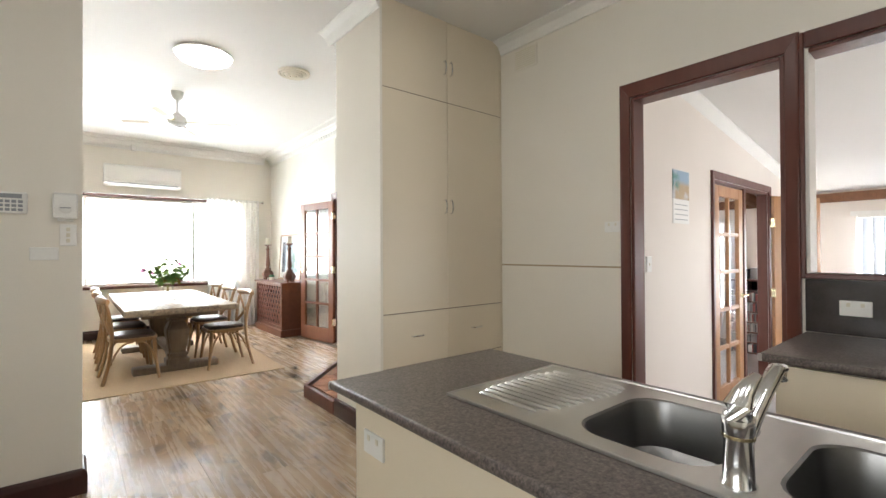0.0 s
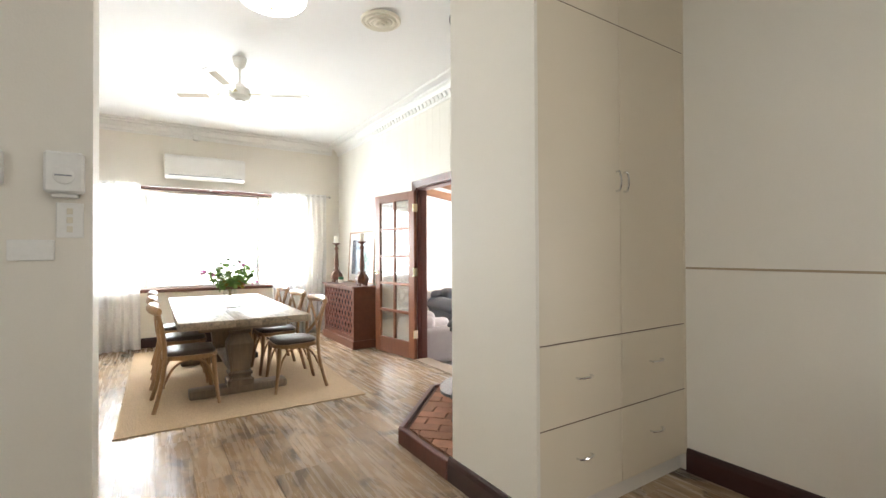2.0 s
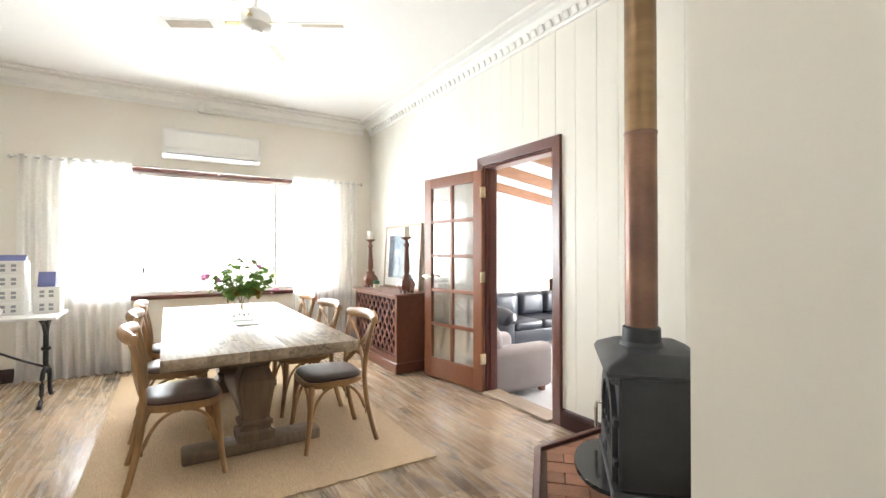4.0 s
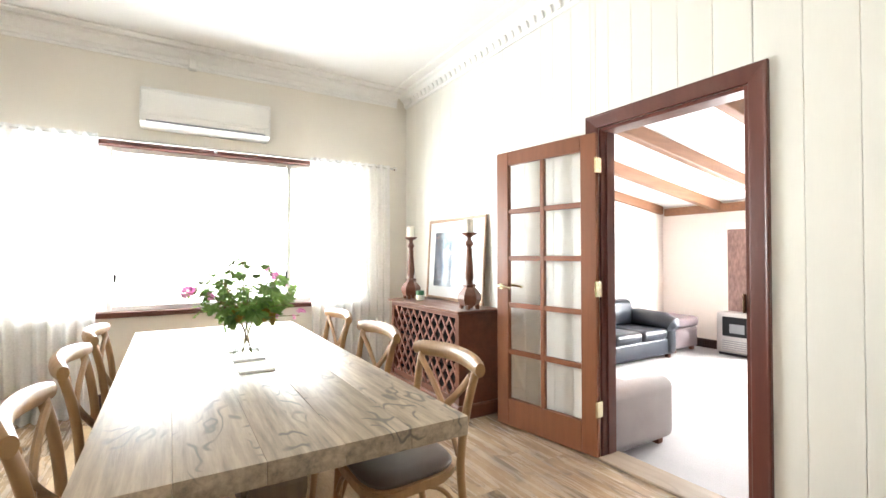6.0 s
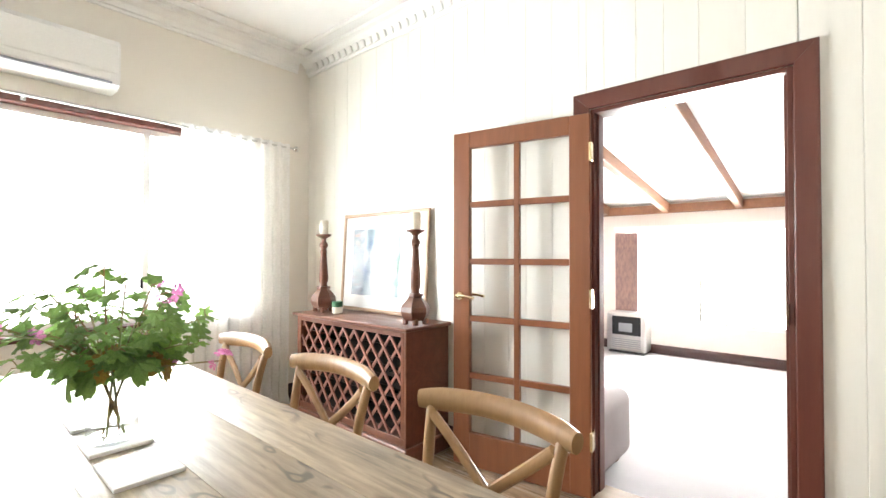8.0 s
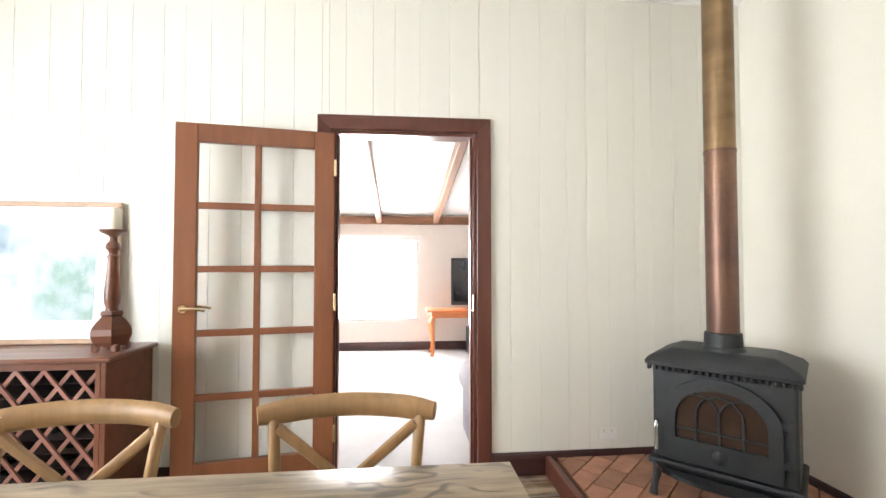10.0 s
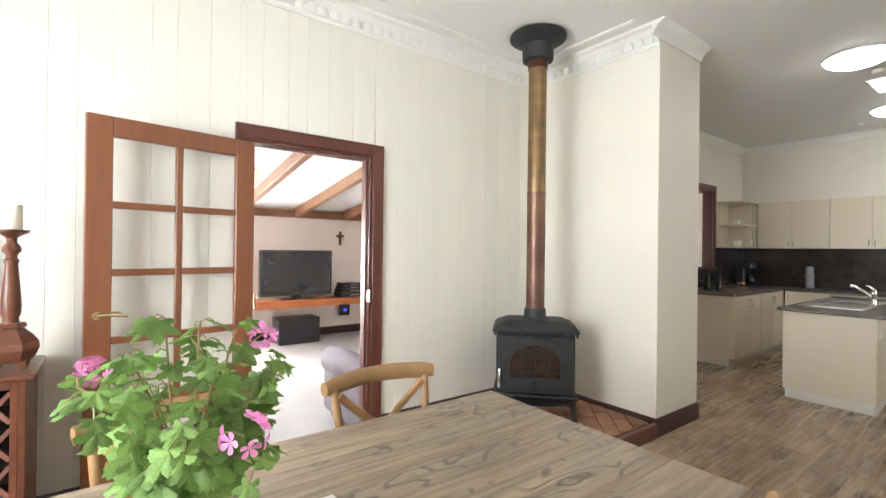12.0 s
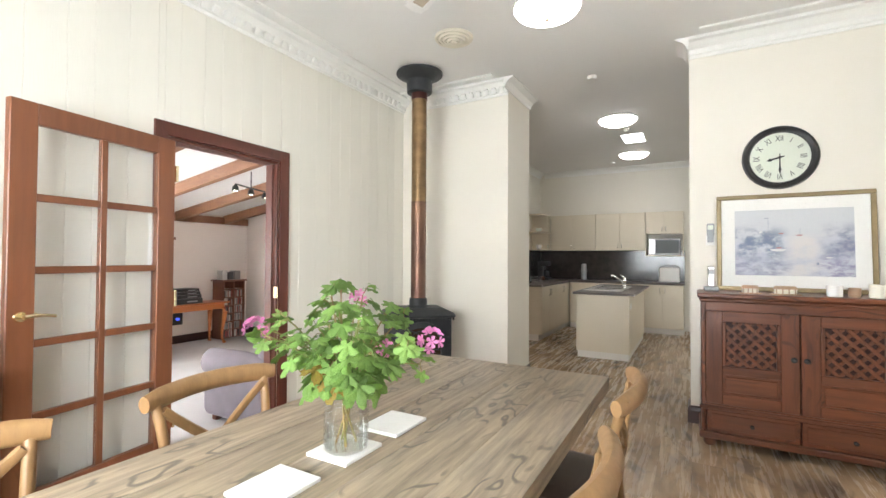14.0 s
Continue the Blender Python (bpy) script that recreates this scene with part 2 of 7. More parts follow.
M = {
    "wall": mat("cream_wall_paint", (0.805, 0.762, 0.683), 0.55, var=0.04, scale=1.3, bump=0.06, bscale=140, fine=0.02),
    "wall_lounge": mat("pale_pink_wall_paint", (0.81, 0.745, 0.69), 0.6, var=0.04, scale=1.3, bump=0.05, bscale=140, fine=0.02),
    "board": mat("cream_board_paint", (0.795, 0.766, 0.695), 0.38, var=0.04, scale=2, bump=0.12, bscale=60, stretch=(3, 3, 0.2), fine=0.02, rand=0.02),
    "ceiling": mat("white_ceiling_paint", (0.82, 0.81, 0.79), 0.7, var=0.03, scale=1, bump=0.04, bscale=120, fine=0.02),
    "cornice": mat("white_plaster", (0.84, 0.83, 0.80), 0.55, var=0.04, scale=4, bump=0.05),
    "baseboard": wood("dark_baseboard", (0.045, 0.014, 0.012), (0.02, 0.008, 0.007), 1, 0.35, rings=0.2),
    "trim": wood("mahogany_trim", (0.118, 0.034, 0.022), (0.05, 0.014, 0.010), 2, 0.32, rings=0.2, bump=0.1),
    "door": wood("red_door_timber", (0.235, 0.085, 0.038), (0.125, 0.040, 0.019), 2, 0.35, rings=0.35, bump=0.08),
    "door_pale": wood("pale_door_timber", (0.42, 0.22, 0.10), (0.25, 0.11, 0.05), 2, 0.35, rings=0.35),
    "plank": laminate("laminate_plank"),
    "underlay": mat("dark_underlay", (0.06, 0.045, 0.035), 0.8),
    "carpet": mat("grey_carpet", (0.50, 0.48, 0.48), 0.95, var=0.10, scale=2.5, bump=0.6, bscale=260, fine=0.10),
    "laminate": mat("cream_laminate", (0.72, 0.635, 0.50), 0.38, var=0.03, scale=1.5, bump=0.03, bscale=180, fine=0.02),
    "laminate_edge": mat("white_edge", (0.78, 0.74, 0.68), 0.4, var=0.03),
    "dado": mat("beige_joint_strip", (0.42, 0.33, 0.22), 0.5),
    "gap": mat("brown_edge_band", (0.12, 0.06, 0.03), 0.6),
    "counter": mat("speckled_counter", (0.165, 0.135, 0.122), 0.34, var=0.3, scale=120, bump=0.05, bscale=210, fine=0.8, c2=(0.045, 0.036, 0.034)),
    "splash": mat("dark_splashback", (0.030, 0.025, 0.025), 0.13, var=0.4, scale=9, bump=0.01, c2=(0.055, 0.045, 0.042), fine=0.2),
    "steel": mat("brushed_steel", (0.62, 0.61, 0.59), 0.30, 1.0, var=0.05, scale=4, bump=0, bscale=200, stretch=(1, 8, 1)),
    # sink steel darkened to hold the bowls' shade; also on the microwave case
    "basin_steel": mat("darkened_satin_steel", (0.24, 0.235, 0.23), 0.36, 1.0, var=0.15, scale=4, bump=0.03, bscale=160),
    "chrome": mat("chrome", (0.78, 0.78, 0.78), 0.15, 1.0, var=0.03, bump=0),
    "brass": mat("pale_brass", (0.85, 0.74, 0.48), 0.22, 1.0, var=0.08, bump=0.02),
    "iron": mat("black_cast_iron", (0.035, 0.037, 0.040), 0.5, 0.3, var=0.25, scale=9, bump=0.25, bscale=120, fine=0.2),
    "flue": mat("heat_stained_flue", (0.23, 0.132, 0.085), 0.42, 0.75, scale=1.6, stretch=(1, 1, 2.2), c2=(0.12, 0.065, 0.055), bump=0.03, bscale=40, fine=0.15),
    "flue_brass": mat("golden_flue_top", (0.31, 0.20, 0.105), 0.38, 0.85, var=0.35, scale=3, stretch=(1, 1, 4), bump=0.02),
    "flue_copper": mat("brown_flue_collar", (0.10, 0.035, 0.028), 0.4, 0.6, var=0.2),
    "fireglass": mat("sooty_glass", (0.06, 0.035, 0.025), 0.12, var=0.5, scale=10, bump=0),
    "brick": mat("terracotta_paver", (0.42, 0.20, 0.12), 0.8, var=0.3, scale=9, bump=0.5, bscale=70, rand=0.22, fine=0.15),
    "mortar": mat("dark_mortar", (0.14, 0.085, 0.06), 0.9, var=0.2),
    "table": wood("weathered_tabletop", (0.43, 0.335, 0.235), (0.075, 0.07, 0.065), 1, 0.38, scale=10.0, rings=0.80, ringscale=1.65, rand=0.05, bump=0.3, freq=15, grain=0.36, gloss=0.32, along=1.25,
                  line=0.1, patch=(0.48, 0.56)),
    "table_base": wood("grey_brown_pedestal", (0.20, 0.145, 0.095), (0.07, 0.055, 0.045), 2, 0.5, rings=0.45, rand=0.06, bump=0.3),
    "oak": wood("oak_chair_wood", (0.34, 0.195, 0.085), (0.15, 0.08, 0.036), 2, 0.42, scale=6, rings=0.3, rand=0.1, bump=0.15),
    "seat": mat("brown_leather_seat", (0.105, 0.075, 0.062), 0.42, var=0.25, scale=6, bump=0.2, bscale=200),
    "jute": mat("woven_jute", (0.50, 0.36, 0.215), 0.95, var=0.22, scale=1.6, bump=0.5, bscale=170, stretch=(1, 0.16, 1), fine=0.30),
    "rack": wood("mahogany_cabinet_wood", (0.165, 0.06, 0.033), (0.075, 0.025, 0.015), 1, 0.33, rings=0.4),
    "lattice": wood("lattice_wood", (0.26, 0.115, 0.085), (0.13, 0.05, 0.035), 2, 0.4, rings=0.2),
    # near-black brown: the shade inside cabinets is put into this colour
    "inside_shade": mat("cabinet_inside_shade", (0.035, 0.016, 0.013), 0.8),
    "bottle": mat("dark_bottle_glass", (0.012, 0.018, 0.012), 0.08, var=0.2, bump=0),
    "sideboard": wood("red_brown_teak", (0.165, 0.052, 0.022), (0.04, 0.013, 0.008), 0, 0.36, rings=0.8, grain=0.4),
    "sideboard_v": wood("red_brown_teak_stile", (0.16, 0.05, 0.021), (0.04, 0.013, 0.008), 2, 0.36, rings=0.8, grain=0.4),
    "gold": mat("dull_gold_frame", (0.33, 0.255, 0.14), 0.4, 0.5, var=0.25, scale=12, bump=0.1),
    "frame_wood": wood("pale_frame_wood", (0.44, 0.29, 0.19), (0.28, 0.17, 0.10), 1, 0.4),
    "threshold": wood("worn_threshold_wood", (0.34, 0.255, 0.18), (0.17, 0.12, 0.085), 1, 0.5),
    "mount": mat("white_mount", (0.86, 0.85, 0.83), 0.7, var=0.02),
    "white": mat("white_plastic", (0.83, 0.82, 0.79), 0.35, var=0.03, bump=0.01),
    "ivory": mat("ivory_plastic", (0.74, 0.69, 0.58), 0.4, var=0.04, bump=0.01),
    "grey_plastic": mat("grey_plastic", (0.32, 0.33, 0.35), 0.4, var=0.06, bump=0.02),
    "black_plastic": mat("black_plastic", (0.018, 0.018, 0.02), 0.3, var=0.2, bump=0.02),
    "screen": mat("tv_screen", (0.012, 0.014, 0.018), 0.10, var=0.2, bump=0),
    "oven_glass": mat("oven_door_glass", (0.05, 0.055, 0.055), 0.38, var=0.3, bump=0),
    "candle": mat("ivory_wax", (0.85, 0.80, 0.68), 0.45, var=0.05, bump=0.02),
    "green": mat("green_label", (0.04, 0.16, 0.07), 0.5),
    "leaf": mat("geranium_leaf", (0.15, 0.285, 0.06), 0.5, c2=(0.25, 0.39, 0.11), scale=14, bump=0.3, bscale=90, rand=0.3),
    "leaf_old": mat("yellowing_leaf", (0.42, 0.36, 0.06), 0.55, c2=(0.28, 0.13, 0.04), scale=20, bump=0.3, bscale=90, rand=0.2),
    "stem": mat("green_stem", (0.16, 0.26, 0.07), 0.5, c2=(0.28, 0.13, 0.06), scale=12),
    "petal": mat("pink_petal", (0.74, 0.20, 0.50), 0.55, c2=(0.80, 0.36, 0.62), scale=40, bump=0.05, rand=0.1),
    "petal_dark": mat("dark_petal_mark", (0.22, 0.02, 0.10), 0.6),
    "curtain": sheer("sheer_curtain"),
    "glass": pane_glass("clear_glass"),
    "picture_glass": pane_glass("picture_glass", (1, 1, 1), 0.12),
    "enamel": mat("black_enamel", (0.02, 0.02, 0.022), 0.12, var=0.2, bump=0.02),
    "vase_glass": pane_glass("vase_glass", (0.992, 0.996, 0.994), 0.45),
    "water": pane_glass("vase_water", (0.97, 0.98, 0.97), 0.5),
    "leather_black": mat("black_leather", (0.022, 0.026, 0.036), 0.30, var=0.3, scale=5, bump=0.4, bscale=60),
    "suede_grey": mat("grey_suede", (0.36, 0.32, 0.31), 0.9, var=0.14, scale=4, bump=0.3, bscale=180),
    "suede_mauve": mat("mauve_grey_suede", (0.22, 0.19, 0.22), 0.9, var=0.2, scale=5, bump=0.3, bscale=180),
    "ottoman": mat("brown_mauve_suede", (0.20, 0.155, 0.16), 0.9, var=0.2, scale=5, bump=0.3, bscale=180),
    "beam": wood("rough_beam_wood", (0.25, 0.115, 0.055), (0.11, 0.045, 0.025), 0, 0.6, rings=0.4, bump=0.5),
    "console": wood("orange_console_wood", (0.55, 0.18, 0.055), (0.36, 0.10, 0.035), 1, 0.35, rings=0.3),
    "blind": mat("brown_patterned_blind", (0.30, 0.19, 0.16), 0.8, c2=(0.16, 0.10, 0.09), scale=28, stretch=(1, 1, 0.4), bump=0.2),
    "ground": mat("lawn", (0.10, 0.15, 0.05), 0.95, var=0.4, scale=0.6, bump=0.5, bscale=20),
    "lamp": glow("lit_opal_glass", (1.0, 0.98, 0.95), 11.0),
    "spot_bulb": glow("lit_spot_bulb", (1.0, 0.86, 0.68), 25.0),
    "skylight": glow("lit_skylight_diffuser", (0.95, 0.98, 1.0), 6.5),
    "clock_face": mat("pale_clock_face", (0.72, 0.76, 0.66), 0.5, var=0.06),
    "cane": mat("woven_cane", (0.46, 0.39, 0.29), 0.7, var=0.15, scale=40),
    "copper": mat("copper", (0.62, 0.26, 0.14), 0.25, 1.0, bump=0.02),
}


for nm_ in ("leaf", "leaf_old", "petal"):
    thin(M[nm_], 0.42)


# ---- building helpers ----
def box(bm, x0, x1, y0, y1, z0, z1, bevel=0.0, seg=1):
    r = bmesh.ops.create_cube(bm, size=1)
    vs = r["verts"]
    for v in vs:
        v.co = ((x0 + x1) / 2 + v.co.x * (x1 - x0), (y0 + y1) / 2 + v.co.y * (y1 - y0), (z0 + z1) / 2 + v.co.z * (z1 - z0))
    if bevel:
        es = list({e for v in vs for e in v.link_edges})
        bmesh.ops.bevel(bm, geom=es, offset=bevel, segments=seg, affect='EDGES', profile=0.5, clamp_overlap=True)
    return vs


def lathe(bm, profile, at=(0, 0, 0), n=24, square=0.0):
    """A turned form from (radius, height) pairs; square > 0 gives four or more flat sides."""
    rings = []
    for r, z in profile:
        ring = []
        for i in range(n):
            a = 2 * math.pi * (i + 0.5) / n
            ring.append(bm.verts.new((at[0] + r * math.cos(a), at[1] + r * math.sin(a), at[2] + z)))
        rings.append(ring)
    for a, b in zip(rings, rings[1:]):
        for i in range(n):
            bm.faces.new((a[i], a[(i + 1) % n], b[(i + 1) % n], b[i]))
    bm.faces.new(list(reversed(rings[0])))
    bm.faces.new(rings[-1])


def tube(bm, pts, r, n=8, flat=1.0):
    """A bar of round section along points; r may be one radius or one for each point."""
    pts = [Vector(p) for p in pts]
    rs = r if isinstance(r, (list, tuple)) else [r] * len(pts)
    rings = []
    up = Vector((0, 0, 1))
    for i, p in enumerate(pts):
        d = (pts[min(i + 1, len(pts) - 1)] - pts[max(i - 1, 0)]).normalized()
        s = d.cross(up if abs(d.z) < 0.95 else Vector((0, 1, 0))).normalized()
        u = s.cross(d).normalized()
        rings.append([bm.verts.new(p + rs[i] * (math.cos(2 * math.pi * k / n) * s + flat * math.sin(2 * math.pi * k / n) * u)) for k in range(n)])
    for a, b in zip(rings, rings[1:]):
        for k in range(n):
            bm.faces.new((a[k], a[(k + 1) % n], b[(k + 1) % n], b[k]))
    bm.faces.new(list(reversed(rings[0])))
    bm.faces.new(rings[-1])


def bend(a, b, c, n=8):
    """Points on a smooth curve from a to c, drawn towards b."""
    a, b, c = Vector(a), Vector(b), Vector(c)
    return [(1 - t) ** 2 * a + 2 * t * (1 - t) * b + t * t * c for t in (i / n for i in range(n + 1))]


def prism(bm, pts, z0, z1):
    lo, hi = [bm.verts.new((x, y, z0)) for x, y in pts], [bm.verts.new((x, y, z1)) for x, y in pts]
    n = len(pts)
    for i in range(n):
        bm.faces.new((lo[i], lo[(i + 1) % n], hi[(i + 1) % n], hi[i]))
    bm.faces.new(list(reversed(lo)))
    bm.faces.new(hi)


def mesh_of(name, bm, material, smooth=False):
    bmesh.ops.recalc_face_normals(bm, faces=bm.faces[:])
    me = bpy.data.meshes.new(name)
    bm.to_mesh(me)
    bm.free()
    me.materials.append(material)
    if smooth:
        for p in me.polygons:
            p.use_smooth = True
        me.set_sharp_from_angle(angle=radians(40))
    return me


def part(name, bm, material, parent, label="", smooth=False):
    o = new(name, mesh_of(name, bm, material, smooth))
    o.parent = parent
    if label:
        o["label"] = label
    return o


def parts_of(name, fn, material, parent, label="", smooth=False):
    bm = bmesh.new()
    fn(bm)
    return part(name, bm, material, parent, label, smooth)


def bx(name, material, parent, dims, bevel=0.0, label="", seg=1):
    bm = bmesh.new()
    box(bm, *dims, bevel, seg)
    return part(name, bm, material, parent, label, seg > 1)


def thing(name, at, label, category, group="", rz=0.0):
    e = new(name)
    e.empty_display_size = 0.1
    e.matrix_world = pose(*at, 0, 0, rz)
    return tagged(e, label, category, group)


def solid(name, bm, material, label, category, group="", smooth=False, m=None):
    o = new(name, mesh_of(name, bm, material, smooth))
    if m is not None:
        o.matrix_world = m
    return tagged(o, label, category, group)


def structure(name, boxes, material, label, category="wall"):
    bm = bmesh.new()
    for b in boxes:
        box(bm, *b)
    o = new(name, mesh_of(name, bm, material))
    return tagged(o, label, category, kind="structure")


def new_bm():
    return bmesh.new()

# ---- large structure ----
CEIL = 3.11
LOW = -0.18   # floor of the lounge and family room
structure("ground", [(-60, 80, -60, 80, -0.7, -0.6)], M["ground"], "green lawn outside the house", "ground")
floor = structure("floor", [(-1.7, 3.40, -1.9, 8.6, -0.60, -0.012)], M["underlay"], "weathered brown laminate plank floor", "floor")
lounge_floor = structure("floor_lounge", [(3.40, 8.2, 1.5, 8.5, -0.60, LOW)], M["carpet"], "pale grey carpet floor of the lounge", "floor")
family_floor = structure("floor_family", [(3.40, 8.2, -1.9, 1.5, -0.60, LOW)], M["carpet"], "pale grey carpet floor of the family room", "floor")

# window wall of the dining room
structure("wall_north", [(-1.4, -0.05, 8.55, 8.70, 0, CEIL), (2.70, 3.40, 8.55, 8.70, 0, CEIL), (-0.05, 2.70, 8.55, 8.70, 0, 0.79),
                         (-0.05, 2.70, 8.55, 8.70, 2.24, CEIL)], M["wall"], "cream painted wall with a wide window")
# wall with the glazed door
DY0, DY1, DH = 4.95, 5.82, 2.085
wall_east = structure("wall_east", [(3.312, 3.40, 3.31, DY0, 0, CEIL), (3.312, 3.40, DY1, 8.55, 0, CEIL), (3.312, 3.40, DY0, DY1, DH, CEIL),
                                    (3.312, 3.40, 3.31, 8.55, -0.6, -0.013)],
                      M["board"], "cream vertical-board wall beside the wood stove")
structure("wall_west", [(-1.4, -1.25, 3.23, 8.55, 0, CEIL)], M["wall"], "plain cream dining room wall")
structure("wall_nib", [(-1.7, 0.432, 3.03, 3.23, 0, CEIL)], M["wall"], "cream nib wall between kitchen and dining room")
structure("wall_pier", [(2.03, 3.312, 3.10, 3.195, 0, CEIL), (2.03, 2.05, 2.53, 3.10, 0, CEIL), (3.26, 3.40, 2.53, 3.10, 0, CEIL), (3.312, 3.40, 3.10, 3.31, 0, CEIL)], M["wall"],
          "cream pier wall behind the wood stove")
# kitchen walls
structure("wall_kitchen_east", [(3.26, 3.40, 1.37, 2.53, 0, CEIL), (3.26, 3.40, 0.45, 0.53, 0, 2.33), (3.26, 3.40, -0.78, 0.45, 0, 1.19),
                                (3.26, 3.40, -0.78, 1.37, 2.33, CEIL), (3.26, 3.40, -1.9, -0.78, 0, CEIL), (3.26, 3.40, -1.9, 3.31, -0.6, -0.013)],
          M["wall"], "cream kitchen wall with doorway and servery opening")
structure("wall_south", [(-1.7, 3.40, -2.05, -1.9, 0, CEIL)], M["wall"], "cream kitchen wall behind the cupboards")
# unseen wall; its opening is made up so the kitchen fill can enter
structure("wall_kitchen_west", [(-1.85, -1.7, -1.9, -0.5, 0, CEIL), (-1.85, -1.7, 1.1, 3.23, 0, CEIL), (-1.85, -1.7, -0.5, 1.1, 0, 1.05),
                                (-1.85, -1.7, -0.5, 1.1, 2.15, CEIL)], M["wall"], "cream kitchen wall with an added opening for fill light")
tagged(structure("ceiling", [(-1.85, 3.40, -2.05, 8.70, CEIL, CEIL + 0.1)], M["ceiling"], "white painted flat ceiling", "ceiling"))


# sloping ceiling over the lounge and family room
def slope(x):
    return 2.66 - 0.143 * (x - 4.25)


bm = new_bm()
vs = box(bm, 3.40, 8.35, -2.05, 8.6, 0, 0.1)
for v in vs:
    v.co.z += slope(v.co.x)
o = tagged(new("ceiling_lounge", mesh_of("ceiling_lounge", bm, M["ceiling"])), "white sloping ceiling of the lounge", "ceiling", kind="structure")
structure("wall_lounge_east", [(8.2, 8.35, 1.5, 5.10, -0.6, 2.10), (8.2, 8.35, 7.40, 8.6, -0.6, 2.10), (8.2, 8.35, 5.10, 7.40, -0.6, 0.30),
                               (8.2, 8.35, 5.10, 7.40, 1.70, 2.10), (8.2, 8.35, -2.05, -0.55, -0.6, 2.10), (8.2, 8.35, 0.92, 1.5, -0.6, 2.10),
                               (8.2, 8.35, -0.55, 0.92, -0.6, 0.30), (8.2, 8.35, -0.55, 0.92, 1.75, 2.10)], M["wall_lounge"],
          "pale pink lounge wall with wide windows")
FX0, FX1 = 4.92, 6.52
structure("wall_lounge_south", [(3.40, FX0, 1.45, 1.55, -0.6, 2.95), (FX1, 8.2, 1.45, 1.55, -0.6, 2.95), (FX0, FX1, 1.45, 1.55, 1.97, 2.95)],
          M["wall_lounge"], "pale wall between lounge and family room")
structure("wall_lounge_north", [(3.40, 8.35, 8.5, 8.6, -0.6, 2.95)], M["wall_lounge"], "pale pink lounge wall behind the sofa")
# the opening in this unseen wall is added to let the side fill in
structure("wall_family_south", [(3.40, 4.7, -2.05, -1.9, -0.6, 2.95), (6.5, 8.35, -2.05, -1.9, -0.6, 2.95), (4.7, 6.5, -2.05, -1.9, -0.6, 0.4), (4.7, 6.5, -2.05, -1.9, 1.8, 2.95)], M["wall_lounge"], "pale wall of the family room")
structure("wall_lounge_west", [(3.40, 3.42, 1.55, DY0, LOW, 2.9), (3.40, 3.42, DY1, 8.5, LOW, 2.9), (3.40, 3.42, DY0, DY1, DH, 2.9)], M["wall_lounge"],
          "pale lounge side of the board wall")


# ---- cornices, baseboards, trim ----
def run_profile(name, prof, a, b, inward, material, label, category="cornice"):
    """Extrudes a profile of (out, z) pairs from a to b; inward is the unit way out of the wall."""
    bm = new_bm()
    ends = [[bm.verts.new((p[0] + inward[0] * o_, p[1] + inward[1] * o_, z)) for o_, z in prof] for p in (a, b)]
    n = len(prof)
    for i in range(n):
        bm.faces.new((ends[0][i], ends[0][(i + 1) % n], ends[1][(i + 1) % n], ends[1][i]))
    bm.faces.new(ends[0])
    bm.faces.new(list(reversed(ends[1])))
    o = new(name, mesh_of(name, bm, material))
    return tagged(o, label, category, kind="structure")


C_ORN = [(0, CEIL - 0.14), (0.012, CEIL - 0.14), (0.016, CEIL - 0.122), (0.03, CEIL - 0.115), (0.035, CEIL - 0.075), (0.055, CEIL - 0.06), (0.085, CEIL - 0.03),
         (0.12, CEIL - 0.022), (0.125, CEIL - 0.001), (0, CEIL - 0.001)]
C_COVE = [(0, CEIL - 0.10), (0.012, CEIL - 0.10), (0.02, CEIL - 0.075), (0.045, CEIL - 0.04), (0.085, CEIL - 0.016), (0.10, CEIL - 0.012), (0.10, CEIL - 0.001), (0, CEIL - 0.001)]
corn = [run_profile("trim_cornice_east", C_ORN, (3.298, 3.195), (3.298, 8.55), (-1, 0), M["cornice"], "ornate white plaster cornice"),
        run_profile("trim_cornice_north", C_ORN, (-1.25, 8.55), (3.17, 8.55), (0, -1), M["cornice"], "ornate white plaster cornice"),
        run_profile("trim_cornice_pier", C_ORN, (2.03, 3.195), (3.17, 3.195), (0, 1), M["cornice"], "ornate white plaster cornice"),
        run_profile("trim_cornice_nib", C_ORN, (-1.25, 3.23), (0.432, 3.23), (0, 1), M["cornice"], "ornate white plaster cornice"),
        run_profile("trim_cornice_west", C_ORN, (-1.25, 3.36), (-1.25, 8.42), (1, 0), M["cornice"], "ornate white plaster cornice"),
        run_profile("trim_cornice_return", C_COVE, (2.03, 2.53), (2.03, 3.32), (-1, 0), M["cornice"], "white cove cornice on the pier"),
        run_profile("trim_cornice_jamb", C_COVE, (0.432, 3.03), (0.432, 3.355), (1, 0), M["cornice"], "white cove cornice on the nib wall"),
        run_profile("trim_cornice_kitchen", C_COVE, (3.26, -1.9), (3.26, 2.53), (-1, 0), M["cornice"], "white cove cornice in the kitchen"),
        run_profile("trim_cornice_south", C_COVE, (-1.7, -1.9), (3.16, -1.9), (0, 1), M["cornice"], "white cove cornice in the kitchen"),
        run_profile("trim_cornice_keypad", C_COVE, (-1.7, 3.03), (0.432, 3.03), (0, -1), M["cornice"], "white cove cornice in the kitchen")]
